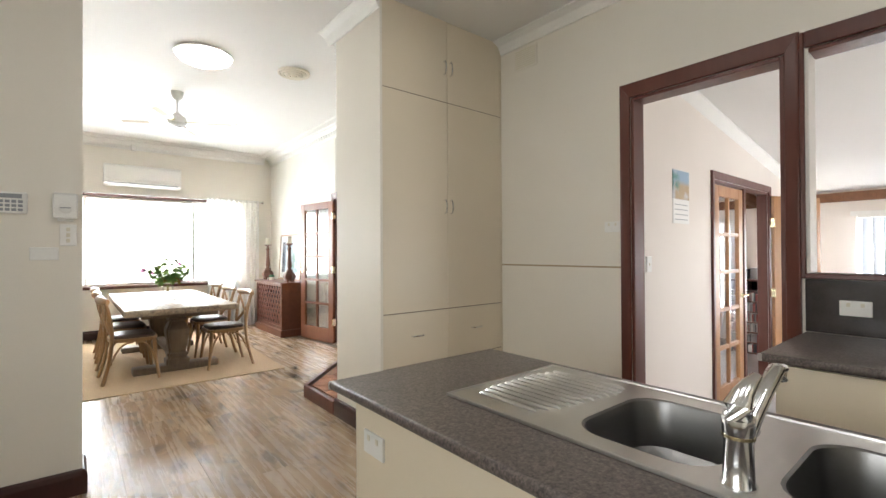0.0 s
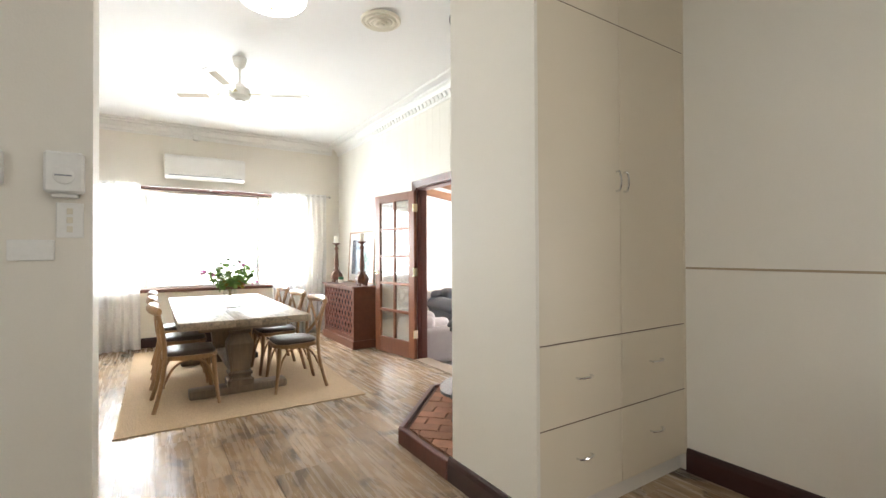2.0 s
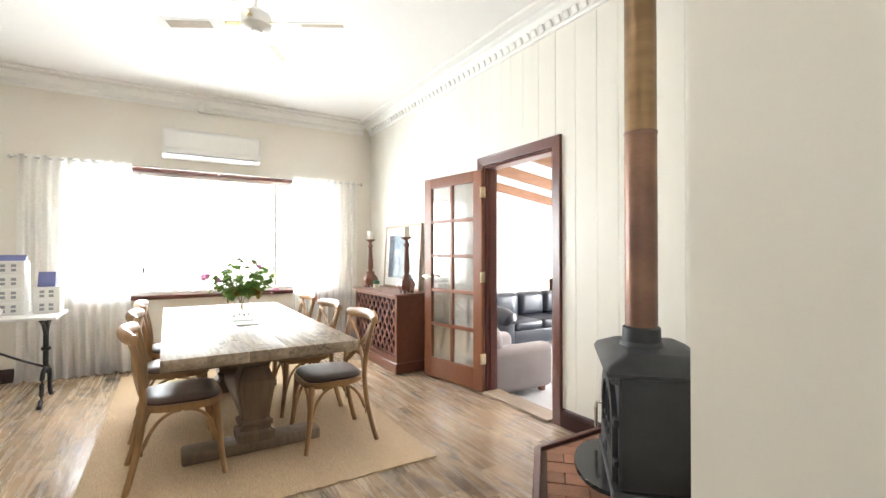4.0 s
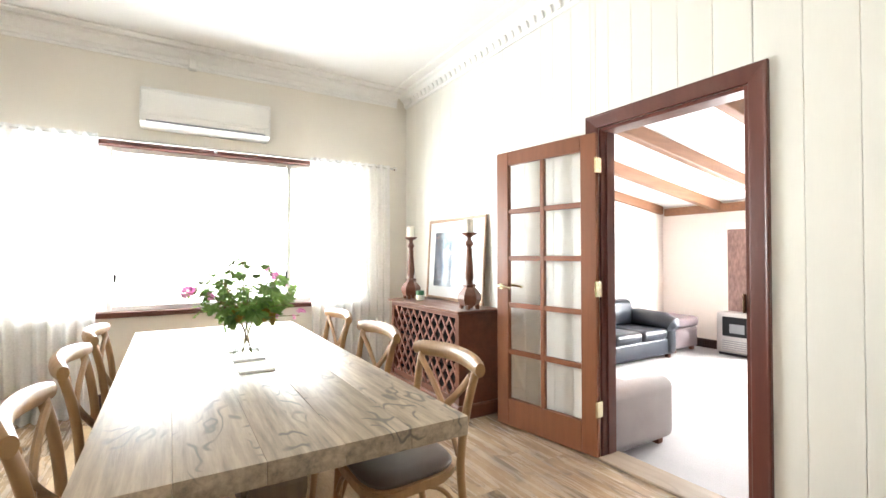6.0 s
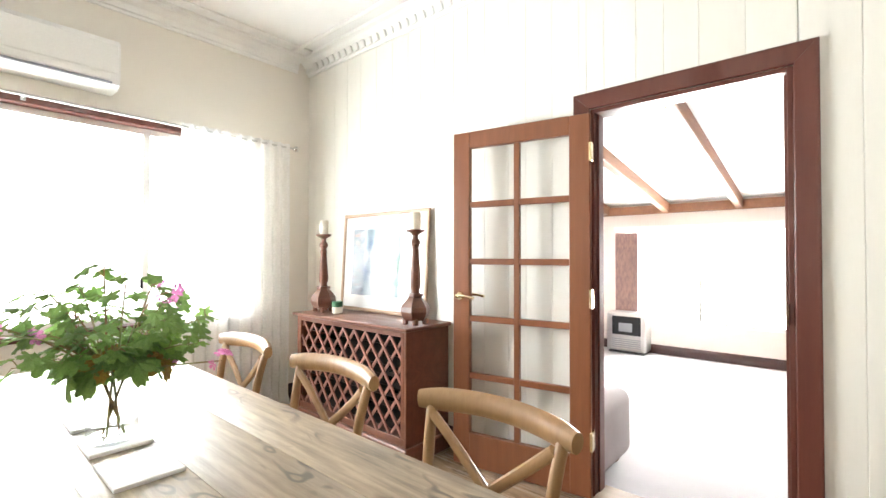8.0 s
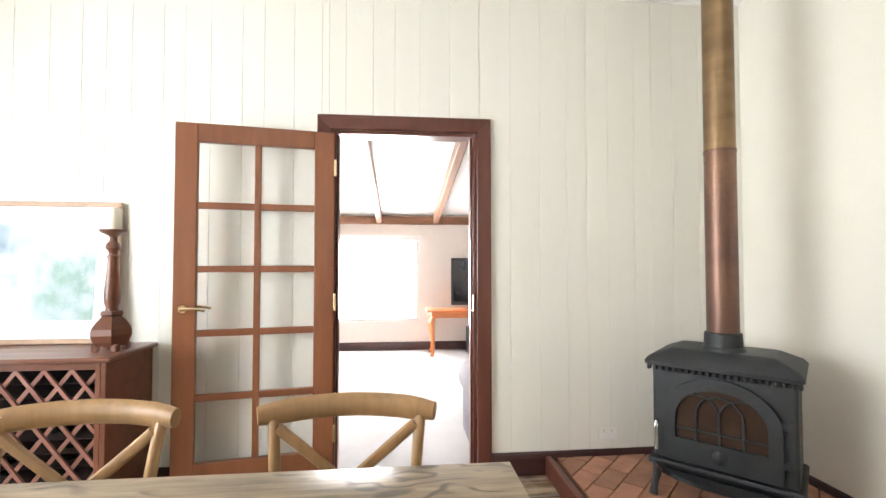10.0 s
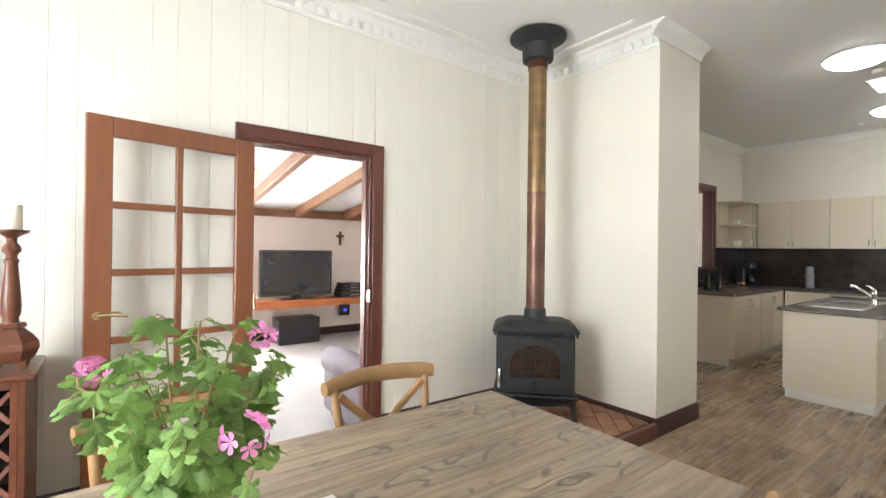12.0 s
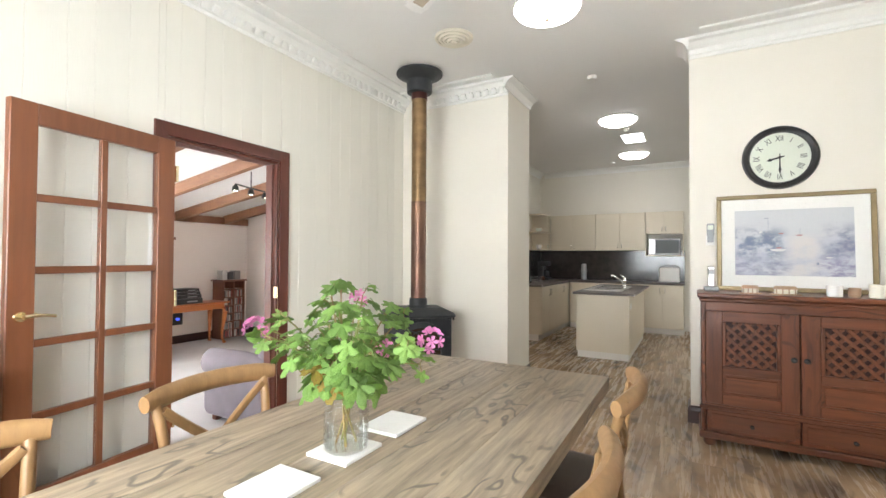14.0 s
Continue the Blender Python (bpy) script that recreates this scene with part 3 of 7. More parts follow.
for a, b, w in (((3.18, 3.32), (3.18, 8.43), (-1, 0)), ((-1.1, 8.43), (3.17, 8.43), (0, -1)), ((2.10, 3.325), (3.17, 3.325), (0, 1)), ((-1.1, 3.36), (0.36, 3.36), (0, 1))):
    run_profile("trim_ceiling_moulding", [(0.10, CEIL - 0.001), (0.10, CEIL - 0.014), (0.115, CEIL - 0.02), (0.135, CEIL - 0.014), (0.135, CEIL - 0.001)], a, b, w, M["cornice"],
                "thin white ceiling moulding strip", "moulding")
BASE = [(0, 0), (0.022, 0), (0.022, 0.10), (0.016, 0.125), (0.008, 0.135), (0, 0.135)]
for a, b, w in (((3.298, 5.91), (3.298, 8.55), (-1, 0)), ((3.298, 3.195), (3.298, 4.86), (-1, 0)), ((-1.25, 8.55), (3.27, 8.55), (0, -1)), ((2.03, 3.195), (3.27, 3.195), (0, 1)),
                ((2.03, 2.53), (2.03, 3.217), (-1, 0)), ((-1.25, 3.23), (0.432, 3.23), (0, 1)), ((0.432, 3.008), (0.432, 3.252), (1, 0)), ((-1.7, 3.03), (0.432, 3.03), (0, -1)),
                ((3.26, 1.43), (3.26, 2.53), (-1, 0)), ((-1.25, 3.25), (-1.25, 8.5), (1, 0))):
    run_profile("baseboard", BASE, a, b, w, M["baseboard"], "dark stained timber baseboard", "baseboard")
BASE_L = [(o_, z + LOW) for o_, z in BASE]
for a, b, w in (((8.2, 1.55), (8.2, 8.5), (-1, 0)), ((3.42, 8.5), (8.17, 8.5), (0, -1)), ((FX1 + 0.1, 1.55), (8.17, 1.55), (0, 1)), ((3.40, 1.45), (FX0 - 0.09, 1.45), (0, -1))):
    run_profile("baseboard", BASE_L, a, b, w, M["baseboard"], "dark stained timber baseboard", "baseboard")
run_profile("trim_dado", [(0, 1.192), (0.006, 1.192), (0.006, 1.204), (0, 1.204)], (3.26, 1.43), (3.26, 2.53), (-1, 0), M["dado"], "thin beige dado joint on the kitchen wall", "trim")


def casing(name, x, side, y0, y1, z0, z1, w, d, depth, material, label, axis="x", head=0.0):
    """Door or window lining with moulded casings on one side. axis x: wall faces along x."""
    e = thing(name, (0, 0, 0), label, "door frame")
    e["kind"] = "structure"

    def put(n, a0, a1, b0, b1, c0, c1, bev=0.006):
        dims = (a0, a1, b0, b1, c0, c1) if axis == "x" else (b0, b1, a0, a1, c0, c1)
        bx(n, material, e, dims, bev)
    hd = head or w
    # moulded boards with mitred corners: (across the board, out of the wall)
    prof = ((0.0, 0.0), (0.0, 0.45), (0.06, 0.62), (0.13, 0.66), (0.82, 0.92), (0.90, 1.0), (0.97, 0.95), (1.0, 0.80), (1.0, 0.0))

    def board(ends):
        """ends: two corners, each inner (y, z) and outer (y, z)."""
        bm = new_bm()
        loops = []
        for (iy_, iz_), (oy_, oz_) in ends:
            loop = []
            for u, dd in prof:
                out = x + side * d * dd
                yy, zz = iy_ + (oy_ - iy_) * u, iz_ + (oz_ - iz_) * u
                loop.append(bm.verts.new((out, yy, zz) if axis == "x" else (yy, out, zz)))
            loops.append(loop)
        n_ = len(prof)
        for k in range(n_):
            bm.faces.new((loops[0][k], loops[0][(k + 1) % n_], loops[1][(k + 1) % n_], loops[1][k]))
        bm.faces.new(loops[0])
        bm.faces.new(list(reversed(loops[1])))
        bmesh.ops.recalc_face_normals(bm, faces=bm.faces[:])
        part("casing", bm, material, e)
    g = 0.0004
    board((((y0, z0), (y0 - w, z0)), ((y0, z1 - g), (y0 - w, z1 + hd - g))))
    board((((y1, z0), (y1 + w, z0)), ((y1, z1 - g), (y1 + w, z1 + hd - g))))
    board((((y0, z1 + g), (y0 - w, z1 + hd + g)), ((y1, z1 + g), (y1 + w, z1 + hd + g))))
    k0, k1 = (x + 0.001, x + depth) if side < 0 else (x - depth, x - 0.001)
    put("lining", k0, k1, y0 + 0.0, y0 + 0.022, z0, z1, 0.003)
    put("lining", k0, k1, y1 - 0.022, y1, z0, z1, 0.003)
    put("lining", k0, k1, y0 + 0.022, y1 - 0.022, z1 - 0.022, z1, 0.003)
    return e


df = casing("door_frame_dining", 3.296, -1, DY0, DY1, 0.0, DH, 0.086, 0.024, 0.13, M["trim"], "dark mahogany door frame with mitred casing")
bx("threshold", M["threshold"], df, (3.25, 3.44, DY0 + 0.022, DY1 - 0.022, 0.0, 0.018), 0.005, "worn timber threshold board")
bx("stop", M["trim"], df, (3.335, 3.40, DY0 + 0.022, DY0 + 0.034, 0.018, DH - 0.022), 0.002)
bx("stop", M["trim"], df, (3.335, 3.40, DY1 - 0.034, DY1 - 0.022, 0.018, DH - 0.022), 0.002)
bx("strike_plate", M["brass"], df, (3.27, 3.32, DY0 + 0.0225, DY0 + 0.025, 1.0, 1.09), 0.001, "brass strike plate")
kf = casing("door_frame_kitchen", 3.26, -1, 0.53, 1.37, 0.0, 2.33, 0.065, 0.022, 0.14, M["trim"], "dark mahogany kitchen doorway frame", head=0.092)
sf = thing("window_1", (0, 0, 0), "dark mahogany servery opening frame over the counter", "window frame")
sf["kind"] = "structure"
bx("casing", M["trim"], sf, (3.238, 3.26, -0.86, 0.445, 2.33, 2.412), 0.005)
bx("post", M["trim"], sf, (3.240, 3.2605, 0.4455, 0.4645, 1.165, 2.412), 0.003)
bx("casing", M["trim"], sf, (3.238, 3.26, -0.86, -0.78, 1.19, 2.329), 0.005)
bx("sill", M["trim"], sf, (3.225, 3.41, -0.86, 0.447, 1.165, 1.19), 0.004)
bx("lining", M["trim"], sf, (3.261, 3.40, -0.78, -0.76, 1.19, 2.33), 0.003)
bx("lining", M["laminate_edge"], sf, (3.261, 3.40, 0.43, 0.45, 1.19, 2.33), 0.003)
bx("lining", M["trim"], sf, (3.261, 3.40, -0.76, 0.43, 2.308, 2.33), 0.003)


# ---- glazed doors ----
def glazed_door(name, hinge, rz, width, height, material, label, handle_side=1, lever=True):
    """A ten-pane door: local x runs from the hinge along the leaf, y is its thickness."""
    e = thing(name, hinge, label, "glazed door", rz=rz)
    e["kind"] = "structure"
    st, top, bot, th = 0.112, 0.102, 0.20, 0.019
    bx("stile", material, e, (0.0, st, -th, th, 0, height), 0.004)
    bx("stile", material, e, (width - st, width, -th, th, 0, height), 0.004)
    bx("top_rail", material, e, (st, width - st, -th, th, height - top, height), 0.003)
    bx("bottom_rail", material, e, (st, width - st, -th, th, 0, bot), 0.003)
    x0, x1, z0, z1 = st, width - st, bot, height - top
    mid = (x0 + x1) / 2
    bx("mullion", material, e, (mid - 0.017, mid + 0.017, -0.015, 0.015, z0, z1), 0.003)
    hh = (z1 - z0) / 5
    for i in range(1, 5):
        for a, b in ((x0, mid - 0.017), (mid + 0.017, x1)):
            bx("glazing_bar", material, e, (a, b, -0.015, 0.015, z0 + i * hh - 0.018, z0 + i * hh + 0.018), 0.003)
    for i in range(5):
        for a, b in ((x0, mid - 0.017), (mid + 0.017, x1)):
            p = bx("pane", M["glass"], e, (a, b, -0.002, 0.002, z0 + i * hh + (0.018 if i else 0), z0 + (i + 1) * hh - (0.018 if i < 4 else 0)))
            p.visible_shadow = False
    if lever:
        for s in (-1, 1):
            bm = new_bm()
            y = s * th
            r = bmesh.ops.create_cone(bm, cap_ends=True, segments=20, radius1=0.027, radius2=0.022, depth=0.014)
            bmesh.ops.transform(bm, matrix=Matrix.Translation((width - 0.052, y + s * 0.007, 1.03)) @ Matrix.Rotation(-s * math.pi / 2, 4, 'X'), verts=r["verts"])
            tube(bm, [(width - 0.052, y + s * 0.012, 1.03), (width - 0.052, y + s * 0.05, 1.03)], 0.010, 10)
            tube(bm, bend((width - 0.048, y + s * 0.05, 1.032), (width - 0.10, y + s * 0.058, 1.04), (width - 0.17, y + s * 0.05, 1.024), 8), [0.011, 0.011, 0.011, 0.010, 0.009, 0.008, 0.008, 0.008, 0.009], 10)
            part("door_handle", bm, M["brass"], e, "pale brass lever handle", True)
    return e


HX, HY = 3.262, 5.802
leaf = glazed_door("door_1", (HX, HY, 0.012), 99.5, 0.835, 2.04, M["door"], "open red timber door with ten glass panes")
for z in (0.25, 1.0, 1.78):
    bx("hinge", M["brass"], leaf, (-0.012, 0.004, -0.03, 0.034, z, z + 0.1), 0.002, "brass butt hinge")

fr2 = casing("door_frame_lounge", 1.45, -1, FX0, FX1, LOW, 1.97, 0.07, 0.022, 0.10, M["trim"], "dark frame of the lounge double doors", axis="y")
bx("centre_post", M["trim"], fr2, (5.70, 5.76, 1.44, 1.50, LOW, 1.94), 0.003)
glazed_door("door_2", (FX0 + 0.025, 1.47, LOW + 0.005), 0, 0.75, 2.10, M["door_pale"], "closed pale timber door with ten glass panes")
l3 = glazed_door("door_3", (FX1 + 0.01, 1.405, LOW + 0.005), -22, 0.75, 2.10, M["door_pale"], "open pale timber glazed door folded back")
for z in (0.2, 0.95, 1.75):
    bx("hinge", M["brass"], l3, (-0.012, 0.004, -0.03, 0.03, z, z + 0.1), 0.002, "brass butt hinge")


# ---- dining window ----
win = thing("window_2", (0, 0, 0), "wide white sliding window with mahogany head and sill", "window")
win["kind"] = "structure"
WX0, WX1, WZ0, WZ1 = -0.05, 2.70, 0.79, 2.24
bx("sill", M["trim"], win, (WX0 - 0.04, WX1 + 0.04, 8.50, 8.66, WZ0 - 0.03, WZ0 + 0.014), 0.005, "mahogany window sill")
bx("head", M["trim"], win, (WX0 - 0.04, WX1 + 0.04, 8.525, 8.66, WZ1 - 0.03, WZ1 + 0.015), 0.005, "mahogany window head")
for x in (WX0, 0.50, 1.97, WX1 - 0.05):
    bx("window_frame", M["white"], win, (x, x + 0.045, 8.60, 8.65, WZ0 + 0.015, WZ1 - 0.03), 0.004)
for z in (WZ0 + 0.014, WZ1 - 0.075):
    bx("window_frame", M["white"], win, (WX0 + 0.045, WX1 - 0.05, 8.605, 8.645, z, z + 0.045), 0.004)
for x in (0.555, 1.955):
    bx("latch", M["black_plastic"], win, (x, x + 0.02, 8.585, 8.60, 1.05, 1.12), 0.003, "small dark window latch")
for a, b in ((WX0 + 0.045, 0.50), (0.545, 1.97), (2.015, WX1 - 0.05)):
    p = bx("pane", M["glass"], win, (a, b, 8.622, 8.627, WZ0 + 0.06, WZ1 - 0.075))
    p.visible_shadow = False

# curtain rod and sheer curtains
rod = thing("curtain_rod", (0, 0, 2.245), "thin silver curtain rod with ball ends", "curtain rod")
bm = new_bm()
tube(bm, [(-0.50, 8.46, 0), (3.09, 8.46, 0)], 0.009, 10)
part("pole", bm, M["steel"], rod, smooth=True)
for x in (-0.52, 3.11):
    bm = new_bm()
    r = bmesh.ops.create_uvsphere(bm, u_segments=14, v_segments=8, radius=0.026)
    bmesh.ops.translate(bm, verts=r["verts"], vec=(x, 8.46, 0))
    part("finial", bm, M["chrome"], rod, smooth=True)
for x in (-0.45, 1.32, 3.04):
    bm = new_bm()
    tube(bm, [(x, 8.46, 0.0), (x, 8.53, 0.0), (x, 8.55, 0.0)], 0.006, 8)
    lathe(bm, [(0.02, -0.02), (0.02, 0.02)], (x, 8.54, 0.0), 10)
    part("bracket", bm, M["steel"], rod)


def curtain(x0, x1, seed, label):
    rnd = random.Random(seed)
    bm = new_bm()
    nx, nz = 150, 26
    ph = [rnd.uniform(0, 6.28) for _ in range(4)]
    grid = []
    for j in range(nz + 1):
        v = j / nz
        z = 2.275 - v * 2.27
        row = []
        for i in range(nx + 1):
            u = i / nx
            x = x0 + u * (x1 - x0) + 0.012 * math.sin(9 * u + 3 * v + ph[3]) * v
            amp = 0.018 + 0.022 * v
            y = 8.455 - amp * math.sin(u * 62 + ph[0] + 0.6 * math.sin(4 * v + ph[1])) - 0.015 * v * math.sin(u * 23 + ph[2] + v)
            if j < 2:
                y = 8.455 - 0.016 * math.sin(u * 62 + ph[0])
            if v > 0.97:
                y -= (v - 0.97) * 1.6 * (0.5 + 0.5 * math.sin(u * 31 + ph[2]))
            row.append(bm.verts.new((x, y, max(z, 0.006))))
        grid.append(row)
    for j in range(nz):
        for i in range(nx):
            bm.faces.new((grid[j][i], grid[j][i + 1], grid[j + 1][i + 1], grid[j + 1][i]))
    return solid("curtain", bm, M["curtain"], label, "curtain", "sheer curtains at the window", True)


curtain(-0.47, 0.46, 4, "long white sheer curtain gathered at the window")
curtain(2.17, 3.04, 9, "long white sheer curtain gathered at the window")


# ---- dining table, chairs, rug ----
bm = new_bm()
rnd = random.Random(3)
n = 60
pts = []
for x0, y0, x1, y1 in ((0.37, 4.95, 2.24, 4.93), (2.24, 4.93, 2.33, 8.12), (2.33, 8.12, 0.40, 8.16), (0.40, 8.16, 0.37, 4.95)):
    for k in range(n):
        t = k / n
        pts.append((x0 + (x1 - x0) * t + rnd.uniform(-0.006, 0.006), y0 + (y1 - y0) * t + rnd.uniform(-0.006, 0.006)))
prism(bm, pts, 0.0, 0.010)
solid("rug", bm, M["jute"], "natural woven jute rug under the dining table", "rug")

TX0, TX1, TY0, TY1, TZ = 0.765, 1.80, 5.12, 7.62, 0.752
table = thing("dining_table", (1.28, 6.37, 0.010), "weathered timber trestle dining table with pedestal legs", "table")
T = Matrix.Translation((-1.28, -6.37, -0.010))


def tbx(name, material, dims, bevel, label=""):
    return bx(name, material, table, (dims[0] - 1.28, dims[1] - 1.28, dims[2] - 6.37, dims[3] - 6.37, dims[4] - 0.01, dims[5] - 0.01), bevel, label, 2)


nb = 5
wb = (TX1 - TX0) / nb
for i in range(nb):
    tbx("tabletop_board", M["table"], (TX0 + i * wb + 0.0002, TX0 + (i + 1) * wb - 0.0002, TY0 + 0.001 * (i % 2), TY1 - 0.001 * (i % 3), TZ - 0.062, TZ), 0.002)
tbx("apron", M["table_base"], (TX0 + 0.16, TX1 - 0.16, TY0 + 0.22, TY0 + 0.27, TZ - 0.12, TZ - 0.062), 0.004)
tbx("apron", M["table_base"], (TX0 + 0.16, TX1 - 0.16, TY1 - 0.27, TY1 - 0.22, TZ - 0.12, TZ - 0.062), 0.004)
for yc in (5.66, 7.08):
    tbx("foot_beam", M["table_base"], (0.87, 1.70, yc - 0.085, yc + 0.085, 0.010, 0.085), 0.016)
    tbx("head_beam", M["table_base"], (0.93, 1.64, yc - 0.075, yc + 0.075, TZ - 0.125, TZ - 0.063), 0.012)
    bm = new_bm()
    prof = [(0.155, 0.075), (0.155, 0.13), (0.125, 0.145), (0.125, 0.165), (0.14, 0.175), (0.14, 0.195), (0.115, 0.21), (0.13, 0.30), (0.155, 0.42), (0.155, 0.46), (0.11, 0.535),
            (0.10, 0.55), (0.125, 0.56), (0.125, 0.58), (0.105, 0.59), (0.105, 0.605), (0.14, 0.618)]
    prof = [(r * 1.02, z) for r, z in prof]
    lathe(bm, prof, (1.285 - 1.28, yc - 6.37, 0), 4)
    es = [e for e in bm.edges if abs(e.verts[0].co.z - e.verts[1].co.z) > 0.01]
    bmesh.ops.bevel(bm, geom=es, offset=0.018, segments=2, affect='EDGES')
    part("pedestal", bm, M["table_base"], table)
tbx("stretcher", M["table_base"], (1.235, 1.335, 5.76, 6.98, 0.13, 0.19), 0.008)


def chair(label):
    """Cross-back chair; the front is at +y."""
    e = thing("dining_chair", (0, 0, 0), label, "chair", "chairs round the dining table")
    sz = 0.455
    # seat frame and pad
    def seat_outline(s):
        pts_ = []
        for k in range(40):
            a = 2 * math.pi * k / 40
            c, s_ = math.cos(a), math.sin(a)
            r = 1 / (abs(c) ** 4 + abs(s_) ** 4) ** 0.25
            x, y = r * c * 0.222 * s, r * s_ * 0.208 * s
            pts_.append((x * (1 + 0.10 * (y / 0.21)), y - 0.005))
        return pts_
    bm = new_bm()
    prism(bm, seat_outline(1.0), sz - 0.045, sz - 0.008)
    es = [ed for ed in bm.edges if abs(ed.verts[0].co.z - ed.verts[1].co.z) < 0.001]
    bmesh.ops.bevel(bm, geom=es, offset=0.008, segments=2, affect='EDGES')
    part("seat_frame", bm, M["oak"], e, smooth=True)
    bm = new_bm()
    o1 = [seat_outline(s) for s in (0.93, 0.95, 0.90, 0.70, 0.35)]
    zz = (sz - 0.009, sz + 0.006, sz + 0.020, sz + 0.030, sz + 0.034)
    rings = [[bm.verts.new((x, y, z)) for x, y in o_] for o_, z in zip(o1, zz)]
    for a, b in zip(rings, rings[1:]):
        for k in range(40):
            bm.faces.new((a[k], a[(k + 1) % 40], b[(k + 1) % 40], b[k]))
    bm.faces.new(rings[-1])
    bm.faces.new(list(reversed(rings[0])))
    part("seat", bm, M["seat"], e, "brown leather seat pad", True)
    for s in (-1, 1):
        bm = new_bm()
        tube(bm, bend((s * 0.195, 0.165, sz - 0.03), (s * 0.19, 0.17, 0.22), (s * 0.215, 0.205, 0.0), 8), [0.019, 0.02, 0.02, 0.019, 0.018, 0.017, 0.016, 0.015, 0.015], 10)
        part("front_leg", bm, M["oak"], e, smooth=True)
        bm = new_bm()
        lower = bend((s * 0.215, -0.275, 0.0), (s * 0.185, -0.20, 0.25), (s * 0.19, -0.195, sz), 7)
        upper = bend((s * 0.19, -0.195, sz), (s * 0.205, -0.20, 0.68), (s * 0.225, -0.262, 0.862), 9)
        tube(bm, lower + upper[1:], 0.0175, 10)
        part("back_leg", bm, M["oak"], e, smooth=True)
    # bent top rail
    bm = new_bm()
    tube(bm, [(x, -0.235 - 0.060 * (1 - (x / 0.27) ** 2) , 0.835 + 0.012 * (1 - (x / 0.27) ** 2)) for x in [(-0.265 + 0.53 * k / 14) for k in range(15)]],
         [0.020, 0.024] + [0.026] * 11 + [0.024, 0.020], 12, flat=1.45)
    part("top_rail", bm, M["oak"], e, smooth=True)
    for s in (-1, 1):
        bm = new_bm()
        tube(bm, bend((s * 0.205, -0.235, 0.80), (s * 0.03, -0.262 + 0.006 * s, 0.64), (-s * 0.175, -0.195, sz + 0.03), 10), 0.0125, 8, flat=1.4)
        part("cross_brace", bm, M["oak"], e, smooth=True)
    # curved braces under the seat
    for a, b, c in (((-0.20, 0.18, 0.19), (-0.175, 0.175, 0.40), (0.0, 0.172, sz - 0.05)), ((0.20, 0.18, 0.19), (0.175, 0.175, 0.40), (0.0, 0.172, sz - 0.05)),
                    ((-0.20, 0.17, 0.19), (-0.19, 0.13, 0.41), (-0.19, 0.0, sz - 0.05)), ((0.20, 0.17, 0.19), (0.19, 0.13, 0.41), (0.19, 0.0, sz - 0.05)),
                    ((-0.195, -0.205, 0.19), (-0.19, -0.15, 0.41), (-0.19, -0.02, sz - 0.05)), ((0.195, -0.205, 0.19), (0.19, -0.15, 0.41), (0.19, -0.02, sz - 0.05))):
        bm = new_bm()
        tube(bm, bend(a, b, c, 8), 0.010, 8)
        part("seat_brace", bm, M["oak"], e, smooth=True)
    return e


CH = "oak cross-back dining chair with a brown seat pad"
c0 = chair(CH)
for o in c0.children:
    o.data.transform(Matrix.Diagonal((1, 1, 0.984, 1)))
c0.matrix_world = pose(1.75, 5.575, 0.010, 0, 0, 90)
for x, y, r in ((1.755, 6.335, 91), (1.77, 7.11, 89), (0.875, 5.60, -88), (0.865, 6.36, -91), (0.87, 7.10, -90)):
    copy_thing(c0, pose(x, y, 0.010, 0, 0, r))


# ---- wine rack cabinet ----
rack = thing("wine_rack", (3.06, 7.41, 0), "mahogany wine rack cabinet with a diagonal lattice front", "cabinet")
RX0, RX1, RY0, RY1 = 2.87 - 3.06, 3.272 - 3.06, 6.80 - 7.41, 8.02 - 7.41
bx("top", M["rack"], rack, (RX0 - 0.03, RX1, RY0 - 0.03, RY1 + 0.03, 0.822, 0.845), 0.006)
bx("side_panel", M["rack"], rack, (RX0, RX1, RY0, RY0 + 0.025, 0.11, 0.822), 0.003)
bx("side_panel", M["rack"], rack, (RX0, RX1, RY1 - 0.025, RY1, 0.11, 0.822), 0.003)
# back panel painted as dark as the shaded inside of the rack
bx("back_panel", M["inside_shade"], rack, (RX1 - 0.015, RX1 - 0.002, RY0 + 0.025, RY1 - 0.025, 0.11, 0.822))
bx("bottom_panel", M["rack"], rack, (RX0 + 0.01, RX1 - 0.02, RY0 + 0.026, RY1 - 0.026, 0.112, 0.16), 0.002)
bx("plinth", M["rack"], rack, (RX0 - 0.02, RX1, RY0 - 0.02, RY1 + 0.02, 0.0, 0.11), 0.008)
for a in ((RY0 + 0.025, RY0 + 0.05), (RY1 - 0.05, RY1 - 0.025)):
    bx("front_stile", M["rack"], rack, (RX0, RX0 + 0.02, a[0], a[1], 0.16, 0.822), 0.002)
bx("front_rail", M["rack"], rack, (RX0, RX0 + 0.02, RY0 + 0.05, RY1 - 0.05, 0.785, 0.822), 0.002)
ya, yb, za, zb = RY0 + 0.05, RY1 - 0.05, 0.16, 0.785


def clip_diag(c, s):
    """End points of the line y = ya + c + s * (z - za) * 0.78 inside the rectangle."""
    pts_ = []
    for z in (za, zb):
        y = ya + c + s * (z - za) * 0.78
        if ya <= y <= yb:
            pts_.append((y, z))
    for y in (ya, yb):
        z = za + (y - ya - c) / (s * 0.78)
        if za < z < zb:
            pts_.append((y, z))
    return pts_[:2] if len(pts_) >= 2 else None


